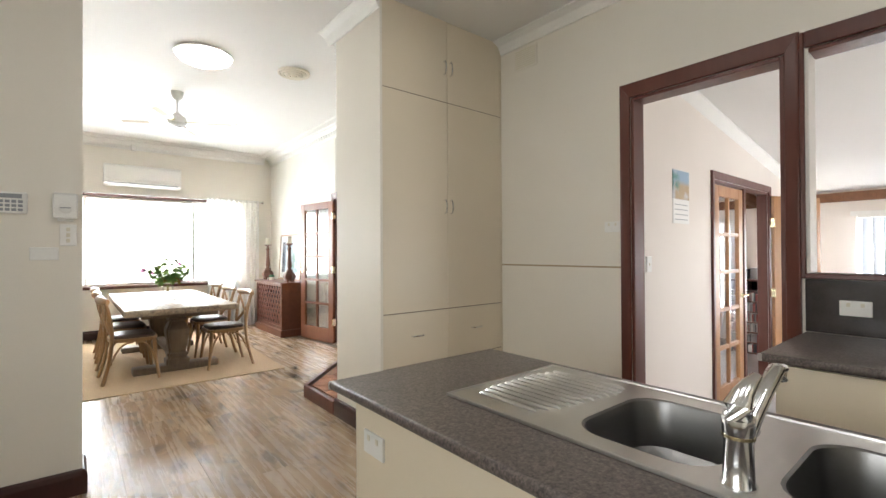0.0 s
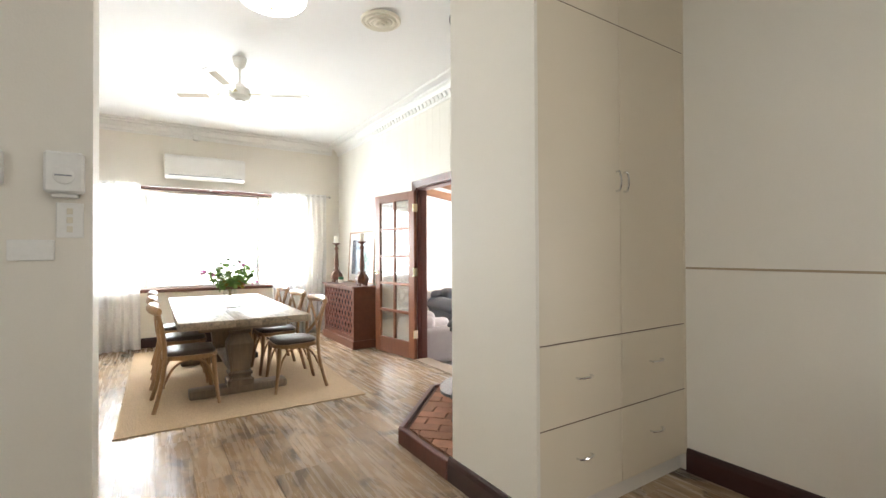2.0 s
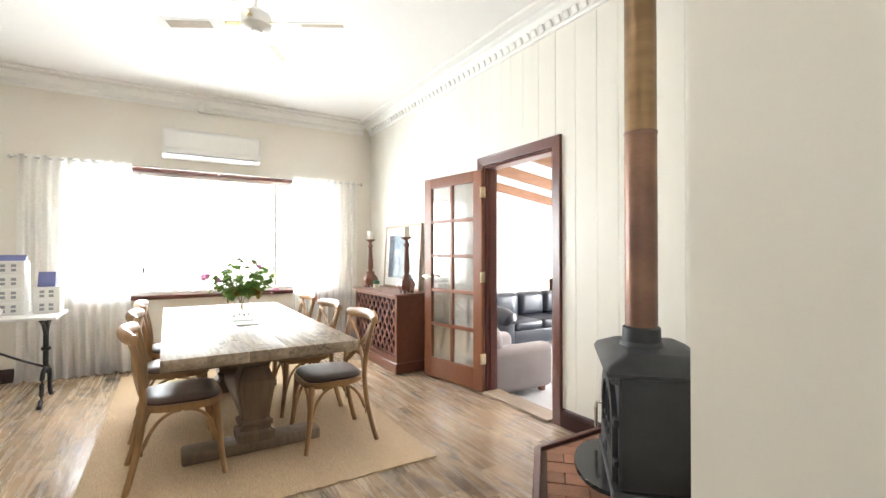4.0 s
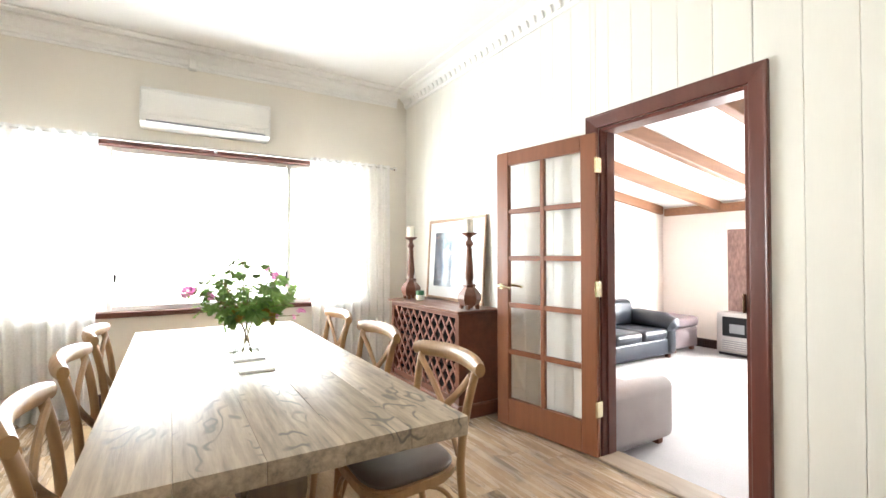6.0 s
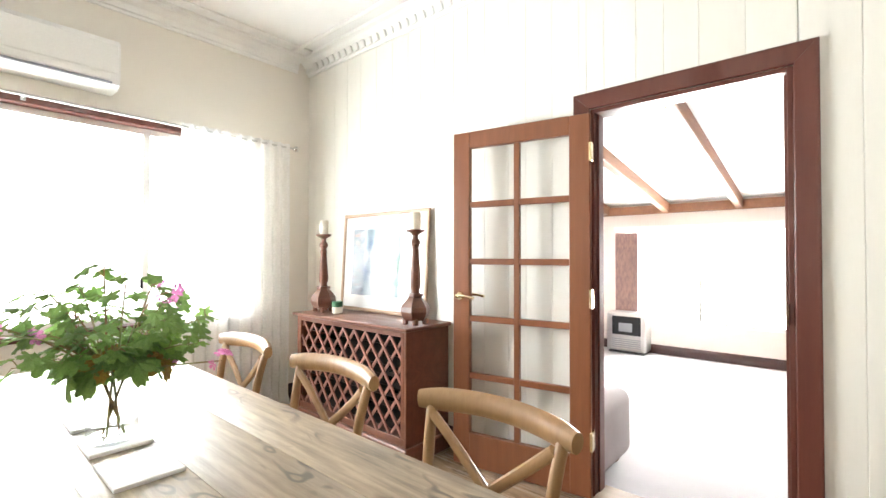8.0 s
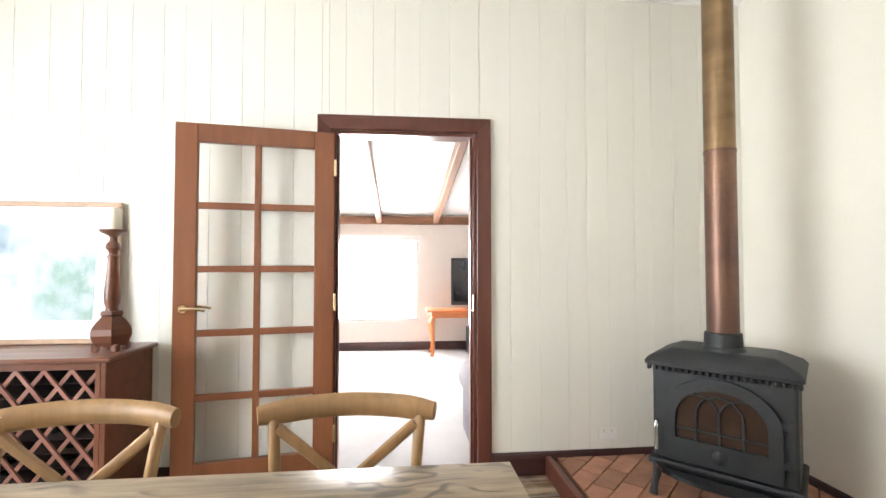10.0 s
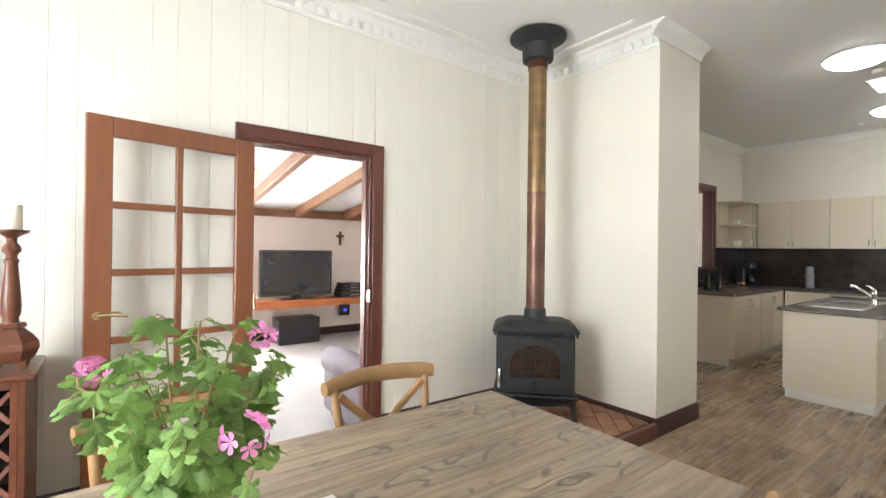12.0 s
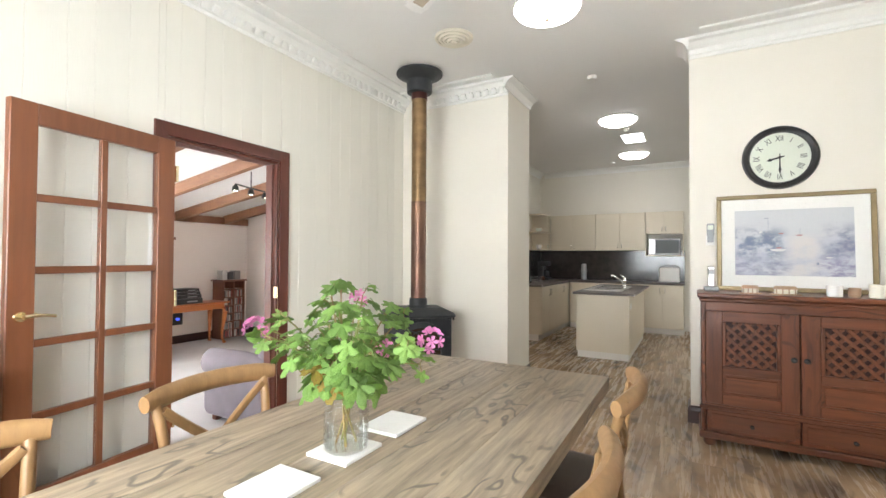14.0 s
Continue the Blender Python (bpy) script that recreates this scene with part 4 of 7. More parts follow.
for s in (1, -1):
    c = -0.5
    while c < 1.7:
        q = clip_diag(c, s)
        if q and (Vector(q[0]) - Vector(q[1])).length > 0.05:
            (y0, z0), (y1, z1) = q
            bm = new_bm()
            L_ = math.hypot(y1 - y0, z1 - z0)
            box(bm, -0.006, 0.006, -0.0085, 0.0085, -L_ / 2, L_ / 2)
            bmesh.ops.transform(bm, matrix=Matrix.Translation((RX0 + 0.006 + (0.006 if s > 0 else 0.0175), (y0 + y1) / 2, (z0 + z1) / 2)) @ Matrix.Rotation(-math.atan2(y1 - y0, z1 - z0), 4, 'X'), verts=bm.verts)
            part("slat", bm, M["lattice"], rack)
        c += 0.122
# shelves coloured as shade darken the cells behind the lattice; bottles in a few of them
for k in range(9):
    bx("shelf", M["inside_shade"], rack, (RX0 + 0.05, RX1 - 0.02, RY0 + 0.03, RY1 - 0.03, 0.18 + k * 0.066, 0.184 + k * 0.066))
rnd = random.Random(5)
for k in range(7):
    bm = new_bm()
    lathe(bm, [(0.036, 0), (0.038, 0.01), (0.038, 0.02), (0.03, 0.03)], (0, 0, 0), 14)
    lathe(bm, [(0.014, 0.03), (0.014, 0.075), (0.016, 0.08), (0.016, 0.085)], (0, 0, 0), 10)
    o = solid("wine_bottle", bm, M["bottle"], "dark wine bottle lying in the rack", "bottle", "bottles in the wine rack", True)
    o.matrix_world = pose(3.06 + RX0 + 0.14, 7.41 + rnd.choice((-0.5, -0.44, -0.38, -0.3, -0.1, 0.2)) + 0.01 * k, 0.224 + 0.066 * (k + 1), 0, -90, 0)


# framed picture leaning on the wall
def picture(name, m, w, h, fw, fd, mount, frame_mat, label, img):
    """A frame in local x (width) and z (height), front towards -y."""
    e = new(name)
    e.matrix_world = m
    tagged(e, label, "picture")
    for d in ((0, w, -fd, 0, h - fw, h), (0, w, -fd, 0, 0, fw), (0, fw, -fd, 0, fw, h - fw), (w - fw, w, -fd, 0, fw, h - fw)):
        bx("frame_bar", frame_mat, e, d, 0.005)
    bx("mount", M["mount"], e, (fw, w - fw, -fd * 0.5, -fd * 0.1, fw, h - fw))
    bx("print", img, e, (fw + mount, w - fw - mount, -fd * 0.5 - 0.002, -fd * 0.5 - 0.0002, fw + mount, h - fw - mount), 0, "hazy blue print")
    p = bx("glazing", M["picture_glass"], e, (fw, w - fw, -fd * 0.8, -fd * 0.75, fw, h - fw))
    p.visible_shadow = False
    return e


def scene_print(name, stops):
    """Soft painted picture in local x and z: pale ground, then layers (colour, x range, z range, softness, noise scale, low, high)."""
    m = bpy.data.materials.new(name)
    m.use_nodes = True
    t = m.node_tree
    N, L = t.nodes.new, t.links.new
    b = t.nodes["Principled BSDF"]
    b.inputs["Roughness"].default_value = 0.5
    tc, sep = N("ShaderNodeTexCoord"), N("ShaderNodeSeparateXYZ")
    L(tc.outputs["Object"], sep.inputs[0])
    col = None

    def ramp(sock, lo, hi):
        mr = N("ShaderNodeMapRange")
        mr.interpolation_type = 'SMOOTHSTEP'
        mr.inputs[1].default_value, mr.inputs[2].default_value = lo, hi
        L(sock, mr.inputs[0])
        return mr.outputs[0]

    def times(p, q):
        mu = N("ShaderNodeMath")
        mu.operation = 'MULTIPLY'
        L(p, mu.inputs[0])
        L(q, mu.inputs[1])
        return mu.outputs[0]
    for c, (x0, x1), (z0, z1), soft, scale, lo, hi in stops:
        mp, n = N("ShaderNodeMapping"), N("ShaderNodeTexNoise")
        mp.inputs["Scale"].default_value = scale
        mp.inputs["Location"].default_value = (x0 * 9, z0 * 7, 1.3)
        L(tc.outputs["Object"], mp.inputs[0])
        n.inputs["Scale"].default_value, n.inputs["Detail"].default_value, n.inputs["Roughness"].default_value = 1.0, 6, 0.65
        L(mp.outputs[0], n.inputs[0])
        f = ramp(n.outputs[0], lo, hi)
        for axis, a, d in ((0, x0, soft), (0, x1, -soft), (2, z0, soft), (2, z1, -soft)):
            f = times(f, ramp(sep.outputs[axis], a - d, a + d))
        mx = N("ShaderNodeMix")
        mx.data_type = 'RGBA'
        L(f, mx.inputs[0])
        if col is None:
            mx.inputs[6].default_value = (0.60, 0.61, 0.64, 1)
        else:
            L(col, mx.inputs[6])
        mx.inputs[7].default_value = (*c, 1)
        col = mx.outputs[2]
    L(col, b.inputs["Base Color"])
    return m


P1 = scene_print("garden_print", (((0.36, 0.44, 0.50), (-1, 2), (-1, 2), 0.1, (3, 3, 3), 0.30, 0.55), ((0.13, 0.26, 0.20), (0.50, 2), (-1, 0.50), 0.10, (9, 9, 9), 0.36, 0.66),
                                  ((0.09, 0.17, 0.30), (-1, 0.48), (0.2, 0.62), 0.08, (8, 8, 9), 0.36, 0.62), ((0.03, 0.05, 0.09), (-1, 0.28), (-1, 2), 0.03, (7, 7, 30), 0.30, 0.52),
                                  ((0.20, 0.08, 0.065), (-1, 0.25), (-1, 2), 0.03, (8, 8, 24), 0.56, 0.66), ((0.60, 0.64, 0.66), (0.32, 0.52), (-1, 0.50), 0.05, (4, 4, 4), 0.30, 0.55)))
P2 = scene_print("harbour_print", (((0.50, 0.52, 0.60), (-1, 2), (-1, 0.40), 0.10, (6, 6, 14), 0.35, 0.60), ((0.17, 0.21, 0.32), (-1, 0.42), (0.26, 0.46), 0.06, (9, 9, 12), 0.40, 0.58),
                                   ((0.20, 0.22, 0.34), (0.66, 2), (0.24, 0.47), 0.06, (10, 10, 14), 0.34, 0.70), ((0.24, 0.24, 0.36), (-1, 0.46), (-1, 0.26), 0.07, (12, 5, 26), 0.34, 0.72),
                                   ((0.30, 0.28, 0.42), (0.62, 2), (-1, 0.27), 0.07, (12, 5, 26), 0.42, 0.62), ((0.66, 0.62, 0.62), (0.46, 0.62), (-1, 0.42), 0.05, (5, 5, 9), 0.35, 0.60)))
lean = Matrix.Translation((3.245, 7.95, 0.846)) @ Matrix.Rotation(-math.pi / 2, 4, 'Z') @ Matrix.Rotation(radians(-3.2), 4, 'X')
picture("framed_picture", lean, 0.975, 0.785, 0.028, 0.022, 0.10, M["frame_wood"], "wood-framed pale print leaning on the wine rack", P1)


def candlestick(x, y, label):
    e = thing("candlestick", (x, y, 0.846), label, "candlestick", "candlesticks on the wine rack")
    bm = new_bm()
    for sx in (-1, 1):
        for sy in (-1, 1):
            box(bm, sx * 0.045 - 0.016, sx * 0.045 + 0.016, sy * 0.045 - 0.016, sy * 0.045 + 0.016, 0, 0.04, 0.006)
    lathe(bm, [(0.07, 0.03), (0.085, 0.05), (0.098, 0.085), (0.095, 0.115), (0.07, 0.15), (0.045, 0.175), (0.055, 0.185), (0.05, 0.20)], (0, 0, 0), 6)
    part("base", bm, M["rack"], e)
    bm = new_bm()
    lathe(bm, [(0.03, 0.20), (0.026, 0.22), (0.034, 0.24), (0.036, 0.28), (0.030, 0.36), (0.022, 0.46), (0.026, 0.47), (0.026, 0.48), (0.020, 0.485), (0.020, 0.50), (0.034, 0.52),
               (0.030, 0.54), (0.018, 0.555), (0.018, 0.575), (0.03, 0.585), (0.058, 0.60), (0.062, 0.612)], (0, 0, 0), 20)
    part("stem", bm, M["rack"], e, smooth=True)
    bm = new_bm()
    lathe(bm, [(0.033, 0.612), (0.036, 0.616), (0.036, 0.715), (0.033, 0.722), (0.02, 0.718)], (0, 0, 0), 20)
    part("candle", bm, M["candle"], e, "thick ivory candle", True)
    return e


candlestick(3.02, 6.87, "turned dark wood candlestick with an ivory candle")
candlestick(3.02, 7.89, "turned dark wood candlestick with an ivory candle")
jar = thing("candle_jar", (3.03, 7.72, 0.846), "small glass candle jar with green label", "jar")
parts_of("jar", lambda b: lathe(b, [(0.036, 0), (0.04, 0.006), (0.04, 0.045), (0.039, 0.05)], (0, 0, 0), 18), M["candle"], jar, smooth=True)
parts_of("band", lambda b: lathe(b, [(0.0405, 0.05), (0.0405, 0.09)], (0, 0, 0), 18), M["green"], jar, "green band", True)


# ---- kitchen ----
def pull(parent, at, along="z", out=(0, 1, 0), length=0.10, material=None, name="handle"):
    """A bowed wire pull."""
    o = Vector(out)
    d = Vector((0, 0, 1)) if along == "z" else o.cross(Vector((0, 0, 1)))
    a = Vector(at)
    bm = new_bm()
    tube(bm, [a - d * length / 2, a - d * length / 2 + o * 0.018] + bend(a - d * length / 2 + o * 0.02, a + o * 0.040, a + d * length / 2 + o * 0.02, 6) + [a + d * length / 2 + o * 0.018, a + d * length / 2], 0.0052, 8)
    return part(name, bm, material or M["chrome"], parent, "chrome bow handle", True)


# full-height pantry
PZ, PW = 2.53, (2.048, 2.645, 3.242)
pan = thing("pantry_cabinet", (2.645, 2.82, 0), "full-height cream laminate pantry with doors and drawers", "cabinet")


def pbx(name, material, d, bev=0.0015, label=""):
    return bx(name, material, pan, (d[0] - 2.645, d[1] - 2.645, d[2] - 2.82, d[3] - 2.82, d[4], d[5]), bev, label)


pbx("body", M["laminate"], (2.05, 3.255, 2.556, 3.09, 0.10, CEIL - 0.002))
pbx("kickboard", M["laminate_edge"], (2.05, 3.255, 2.575, 2.61, 0.0, 0.10), 0.001)
pbx("filler", M["laminate"], (3.243, 3.258, 2.534, 2.556, 0.10, CEIL - 0.002), 0.0005)
for i in range(2):
    a, b = PW[i] + 0.0015, PW[i + 1] - 0.0015
    for z0, z1, nm in ((2.476, CEIL - 0.002, "top_door"), (0.872, 2.472, "door"), (0.489, 0.866, "drawer_front"), (0.108, 0.484, "drawer_front")):
        p = pbx(nm, M["laminate"], (a, b, 2.536, 2.555, z0, z1))
        xm = (a + b) / 2
        edge = b - 0.03 if i == 0 else a + 0.03
        if nm == "door":
            pull(p, (edge - 2.645, 2.536 - 2.82, 1.66), "z", (0, -1, 0))
        elif nm == "top_door":
            pull(p, (edge - 2.645, 2.536 - 2.82, 2.74), "z", (0, -1, 0))
        else:
            pull(p, (xm - 2.645, 2.536 - 2.82, z1 - 0.17), "x", (0, -1, 0))
for z in (0.486, 0.869, 2.474):
    pbx("edge_band", M["gap"], (2.05, 3.242, 2.537, 2.5565, z - 0.0016, z + 0.0016), 0, "brown edge band")

# island bench with sink
IX0, IX1, IY0, IY1, IZ = 1.13, 1.80, -0.72, 1.225, 0.875
isl = thing("kitchen_island", ((IX0 + IX1) / 2, 0.25, 0), "cream laminate kitchen island cabinet", "cabinet")
ix, iy = (IX0 + IX1) / 2, 0.25
HOLES = ((0.205, 0.525), (-0.205, 0.115))
SX0, SX1 = 1.328, 1.70
bx("side_panel", M["laminate"], isl, (IX0 - ix, IX0 + 0.018 - ix, IY0 - iy, IY1 - iy, 0.09, IZ - 0.032), 0.001)
bx("side_panel", M["laminate"], isl, (IX1 - 0.018 - ix, IX1 - ix, IY0 - iy, IY1 - iy, 0.09, IZ - 0.032), 0.001)
bx("end_panel", M["laminate"], isl, (IX0 + 0.018 - ix, IX1 - 0.018 - ix, IY1 - 0.018 - iy, IY1 - 0.001 - iy, 0.09, IZ - 0.032), 0.001)
bx("end_panel", M["laminate"], isl, (IX0 + 0.018 - ix, IX1 - 0.018 - ix, IY0 + 0.001 - iy, IY0 + 0.018 - iy, 0.09, IZ - 0.032), 0.001)
bx("floor_panel", M["laminate"], isl, (IX0 + 0.018 - ix, IX1 - 0.018 - ix, IY0 + 0.018 - iy, IY1 - 0.018 - iy, 0.09, 0.108))
bx("kickboard", M["laminate_edge"], isl, (IX0 + 0.015 - ix, IX1 - 0.015 - ix, IY0 + 0.02 - iy, IY1 - 0.015 - iy, 0.0, 0.09), 0.001)

top = thing("island_worktop", (ix, iy, IZ - 0.031), "dark speckled laminate worktop with rounded edge", "worktop")


WT = (1.058, 1.842, -0.80, 1.285)
bm = new_bm()
x0, x1, y0, y1 = WT[0] - ix, WT[1] - ix, WT[2] - iy, WT[3] - iy
hx0, hx1, hy0, hy1 = SX0 - 0.01 - ix, SX1 + 0.01 - ix, -0.22 - iy, 0.535 - iy
# post-formed outline with a rounded nose, swept round the slab
prof = [(0.0, 0.0), (0.006, 0.001), (0.012, 0.006), (0.014, 0.014), (0.012, 0.024), (0.006, 0.030), (0.0, 0.031)]
loops = []
for o_, z in prof:
    k = 0.014 - o_
    loops.append([bm.verts.new(c) for c in ((x0 + k, y0 + k, z), (x1 - k, y0 + k, z), (x1 - k, y1 - k, z), (x0 + k, y1 - k, z))])
for a, b in zip(loops, loops[1:]):
    for k in range(4):
        bm.faces.new((a[k], a[(k + 1) % 4], b[(k + 1) % 4], b[k]))
for lp, z in ((loops[0], 0.0), (loops[-1], 0.031)):
    inner = [bm.verts.new(c) for c in ((hx0, hy0, z), (hx1, hy0, z), (hx1, hy1, z), (hx0, hy1, z))]
    for k in range(4):
        bm.faces.new((lp[k], lp[(k + 1) % 4], inner[(k + 1) % 4], inner[k]))
part("worktop", bm, M["counter"], top, smooth=True)
for cx, cy in ((WT[0], WT[3]), (WT[1], WT[3])):
    sx = 1 if cx < ix else -1
    bm = new_bm()
    box(bm, cx - ix - 0.001 if sx > 0 else cx - ix - 0.011, cx - ix + 0.011 if sx > 0 else cx - ix + 0.001, cy - iy - 0.011, cy - iy + 0.001, 0.001, 0.030, 0.004)
    part("corner_cap", bm, M["steel"], top, "steel corner cap")

sink = thing("kitchen_sink", (ix, iy, IZ), "stainless steel double-bowl sink with draining board", "sink")


def rounded_rect(x0, x1, y0, y1, r, n=6):
    pts_ = []
    for cx, cy, a0 in ((x1 - r, y1 - r, 0), (x0 + r, y1 - r, 90), (x0 + r, y0 + r, 180), (x1 - r, y0 + r, 270)):
        for k in range(n + 1):
            a = radians(a0 + 90 * k / n)
            pts_.append((cx + r * math.cos(a), cy + r * math.sin(a)))
    return pts_


def flat_between(bm, outer, inner, z):
    """Fills the face between a rectangle and a rounded hole of 4 x 7 points."""
    ov = [bm.verts.new((x, y, z)) for x, y in outer]
    iv = [bm.verts.new((x, y, z)) for x, y in inner]
    n = len(iv) // 4
    for q in range(4):
        seg = iv[q * n:(q + 1) * n]
        for a, b in zip(seg, seg[1:]):
            bm.faces.new((ov[q], a, b))
        bm.faces.new((ov[q], seg[-1], iv[((q + 1) * n) % len(iv)], ov[(q + 1) % 4]))
    return iv


def bowl(y0, y1):
    bm = new_bm()
    X0, X1, Y0, Y1 = SX0 - ix, SX1 - ix, y0 - iy, y1 - iy
    levels = ((0.0, 0.006, 0.085), (0.006, 0.002, 0.083), (0.012, -0.02, 0.08), (0.022, -0.12, 0.078), (0.06, -0.155, 0.06), (0.12, -0.16, 0.03))
    rings = []
    for ins, z, r in levels:
        rings.append([bm.verts.new((x, y, z)) for x, y in rounded_rect(X0 + ins, X1 - ins, Y0 + ins, Y1 - ins, r)])
    for a, b in zip(rings, rings[1:]):
        for k in range(len(a)):
            bm.faces.new((a[k], a[(k + 1) % len(a)], b[(k + 1) % len(a)], b[k]))
    bm.faces.new(rings[-1])
    p = part("bowl", bm, M["basin_steel"], sink, "satin steel bowl with shade in its colour", True)
    bm = new_bm()
    lathe(bm, [(0.04, -0.159), (0.042, -0.155), (0.03, -0.154), (0.02, -0.157)], ((X0 + X1) / 2, (Y0 + Y1) / 2, 0), 16)
    part("drain", bm, M["chrome"], p)


for a, b in HOLES:
    bowl(a, b)
bm = new_bm()
X0, X1 = 1.268 - ix, 1.772 - ix
for (ya_, yb_), (h0, h1) in (((-0.24, 0.16), HOLES[1]), ((0.16, 0.54), HOLES[0])):
    flat_between(bm, [(X1, yb_ - iy), (X0, yb_ - iy), (X0, ya_ - iy), (X1, ya_ - iy)], rounded_rect(SX0 - ix, SX1 - ix, h0 - iy, h1 - iy, 0.085), 0.006)
box(bm, X0, X1, 0.54 - iy, 0.90 - iy, 0.001, 0.006)
# raised rim round the whole sink
for d in ((X0 - 0.006, X0, -0.246 - iy, 0.906 - iy, 0.0, 0.010), (X1, X1 + 0.006, -0.246 - iy, 0.906 - iy, 0.0, 0.010), (X0, X1, 0.90 - iy, 0.906 - iy, 0.0, 0.010), (X0, X1, -0.246 - iy, -0.24 - iy, 0.0, 0.010)):
    box(bm, *d, 0.002)
part("sink_top", bm, M["steel"], sink)
for k in range(12):
    x = 1.345 + k * 0.0325
    cut = 0.010 * max(0, 2 - k) + 0.010 * max(0, k - 9)
    ya_, yb_ = 0.612 + cut - 0.005 * k, 0.868 - cut
    bm = new_bm()
    tube(bm, [(x - ix, ya_ - iy, 0.004), (x - ix, ya_ + 0.012 - iy, 0.0085), (x - ix, yb_ - 0.012 - iy, 0.0085), (x - ix, yb_ - iy, 0.004)], [0.002, 0.0065, 0.0065, 0.002], 6)
    part("drainer_rib", bm, M["steel"], sink, smooth=True)
tap = thing("kitchen_tap", (1.325, 0.158, IZ + 0.006), "chrome single-lever mixer tap", "tap")
bm = new_bm()
lathe(bm, [(0.031, 0), (0.031, 0.006), (0.027, 0.012), (0.025, 0.10), (0.028, 0.105), (0.028, 0.135), (0.024, 0.15), (0.012, 0.155)], (0, 0, 0), 24)
part("body", bm, M["chrome"], tap, smooth=True)
parts_of("ring", lambda b: lathe(b, [(0.0285, 0.098), (0.0285, 0.104)], (0, 0, 0), 24), M["brass"], tap, "brass ring")
bm = new_bm()
tube(bm, [(0.015, 0.0, 0.08), (0.06, -0.005, 0.12), (0.12, -0.012, 0.165), (0.18, -0.018, 0.205), (0.197, -0.02, 0.205), (0.203, -0.02, 0.18)], [0.020, 0.018, 0.016, 0.016, 0.017, 0.014], 16)
part("spout", bm, M["chrome"], tap, smooth=True)
bm = new_bm()
tube(bm, [(-0.006, 0.0, 0.135), (-0.004, 0.0, 0.16), (0.012, -0.004, 0.182), (0.04, -0.010, 0.202), (0.062, -0.014, 0.212)], [0.027, 0.026, 0.020, 0.015, 0.011], 14, flat=0.8)
part("lever", bm, M["chrome"], tap, smooth=True)
for o in tap.children:
    o.data.transform(Matrix.Diagonal((0.90, 0.95, 0.90, 1)))
o_isl = thing("power_outlet", (1.13, 1.10, 0.70), "white double power outlet on the island end", "power outlet")


def outlet(e, dims, ny, axis="x", sw=2):
    """Plate with rocker switches; dims = half width, half height, depth out of the wall along -x or y."""
    hw, hh, d = dims
    if axis == "x":
        bx("plate", M["white"], e, (-d, 0, -hw, hw, -hh, hh), 0.002)
        for k in range(sw):
            y = (k - (sw - 1) / 2) * 0.05
            bx("switch", M["ivory"], e, (-d - 0.003, -d, y - 0.007, y + 0.007, 0.008, 0.026), 0.001)
    else:
        bx("plate", M["white"], e, (-hw, hw, -d if ny < 0 else 0, 0 if ny < 0 else d, -hh, hh), 0.002)
        for k in range(sw):
            z = (k - (sw - 1) / 2) * 0.03
            bx("switch", M["ivory"], e, (-0.008, 0.008, (-d - 0.003) if ny < 0 else d, -d if ny < 0 else d + 0.003, z - 0.010, z + 0.010), 0.001)


outlet(o_isl, (0.058, 0.036, 0.009), 0, "x")

# counters along the wall: base units, worktop, splashback, wall units
CT = 0.90


def base_unit(x0, x1, y0, y1, face, doors):
    """face: 'x' opens to -x, 'y' opens to +y."""
    e = thing("base_cabinet", ((x0 + x1) / 2, (y0 + y1) / 2, 0), "cream laminate base cabinet under a dark worktop", "cabinet", "kitchen base cabinets")
    cx, cy = (x0 + x1) / 2, (y0 + y1) / 2
    if face == "x":
        bx("body", M["laminate"], e, (x0 + 0.02 - cx, x1 - cx, y0 - cy, y1 - cy, 0.10, CT - 0.034), 0.001)
        bx("kickboard", M["laminate_edge"], e, (x0 + 0.06 - cx, x1 - cx, y0 - cy, y1 - cy, 0.0, 0.10))
    else:
        bx("body", M["laminate"], e, (x0 - cx, x1 - cx, y0 - cy, y1 - 0.02 - cy, 0.10, CT - 0.034), 0.001)
        bx("kickboard", M["laminate_edge"], e, (x0 - cx, x1 - cx, y0 - cy, y1 - 0.06 - cy, 0.0, 0.10))
    for k in range(doors):
        if face == "x":
            w = (y1 - y0) / doors
            p = bx("door", M["laminate"], e, (x0 - cx, x0 + 0.018 - cx, y0 + k * w + 0.002 - cy, y0 + (k + 1) * w - 0.002 - cy, 0.105, CT - 0.04), 0.0015)
            h = (y0 + (k + 1) * w - 0.04) if k % 2 == 0 else (y0 + k * w + 0.04)
            pull(p, (x0 - cx, h - cy, CT - 0.14), "z", (-1, 0, 0))
        else:
            w = (x1 - x0) / doors
            p = bx("door", M["laminate"], e, (x0 + k * w + 0.002 - cx, x0 + (k + 1) * w - 0.002 - cx, y1 - 0.018 - cy, y1 - cy, 0.105, CT - 0.04), 0.0015)
            h = (x0 + (k + 1) * w - 0.04) if k % 2 == 0 else (x0 + k * w + 0.04)
            pull(p, (h - cx, y1 - cy, CT - 0.14), "z", (0, 1, 0))
    return e


KX = 2.52      # front of the side run
KY = -1.31     # front of the back run
base_unit(KX, 3.235, -0.43, 0.40, "x", 2)
base_unit(KX, 3.235, KY, -0.435, "x", 2)
base_unit(KX - 0.0, 3.235, -1.885, KY - 0.022, "x", 0)
base_unit(1.98, KX - 0.02, -1.885, KY, "y", 1)
base_unit(1.22, 1.975, -1.885, KY, "y", 2)
base_unit(0.56, 1.215, -1.885, KY, "y", 2)
wt = thing("kitchen_worktop", (2.8, -0.7, CT - 0.034), "dark speckled laminate worktop along the kitchen wall", "worktop")
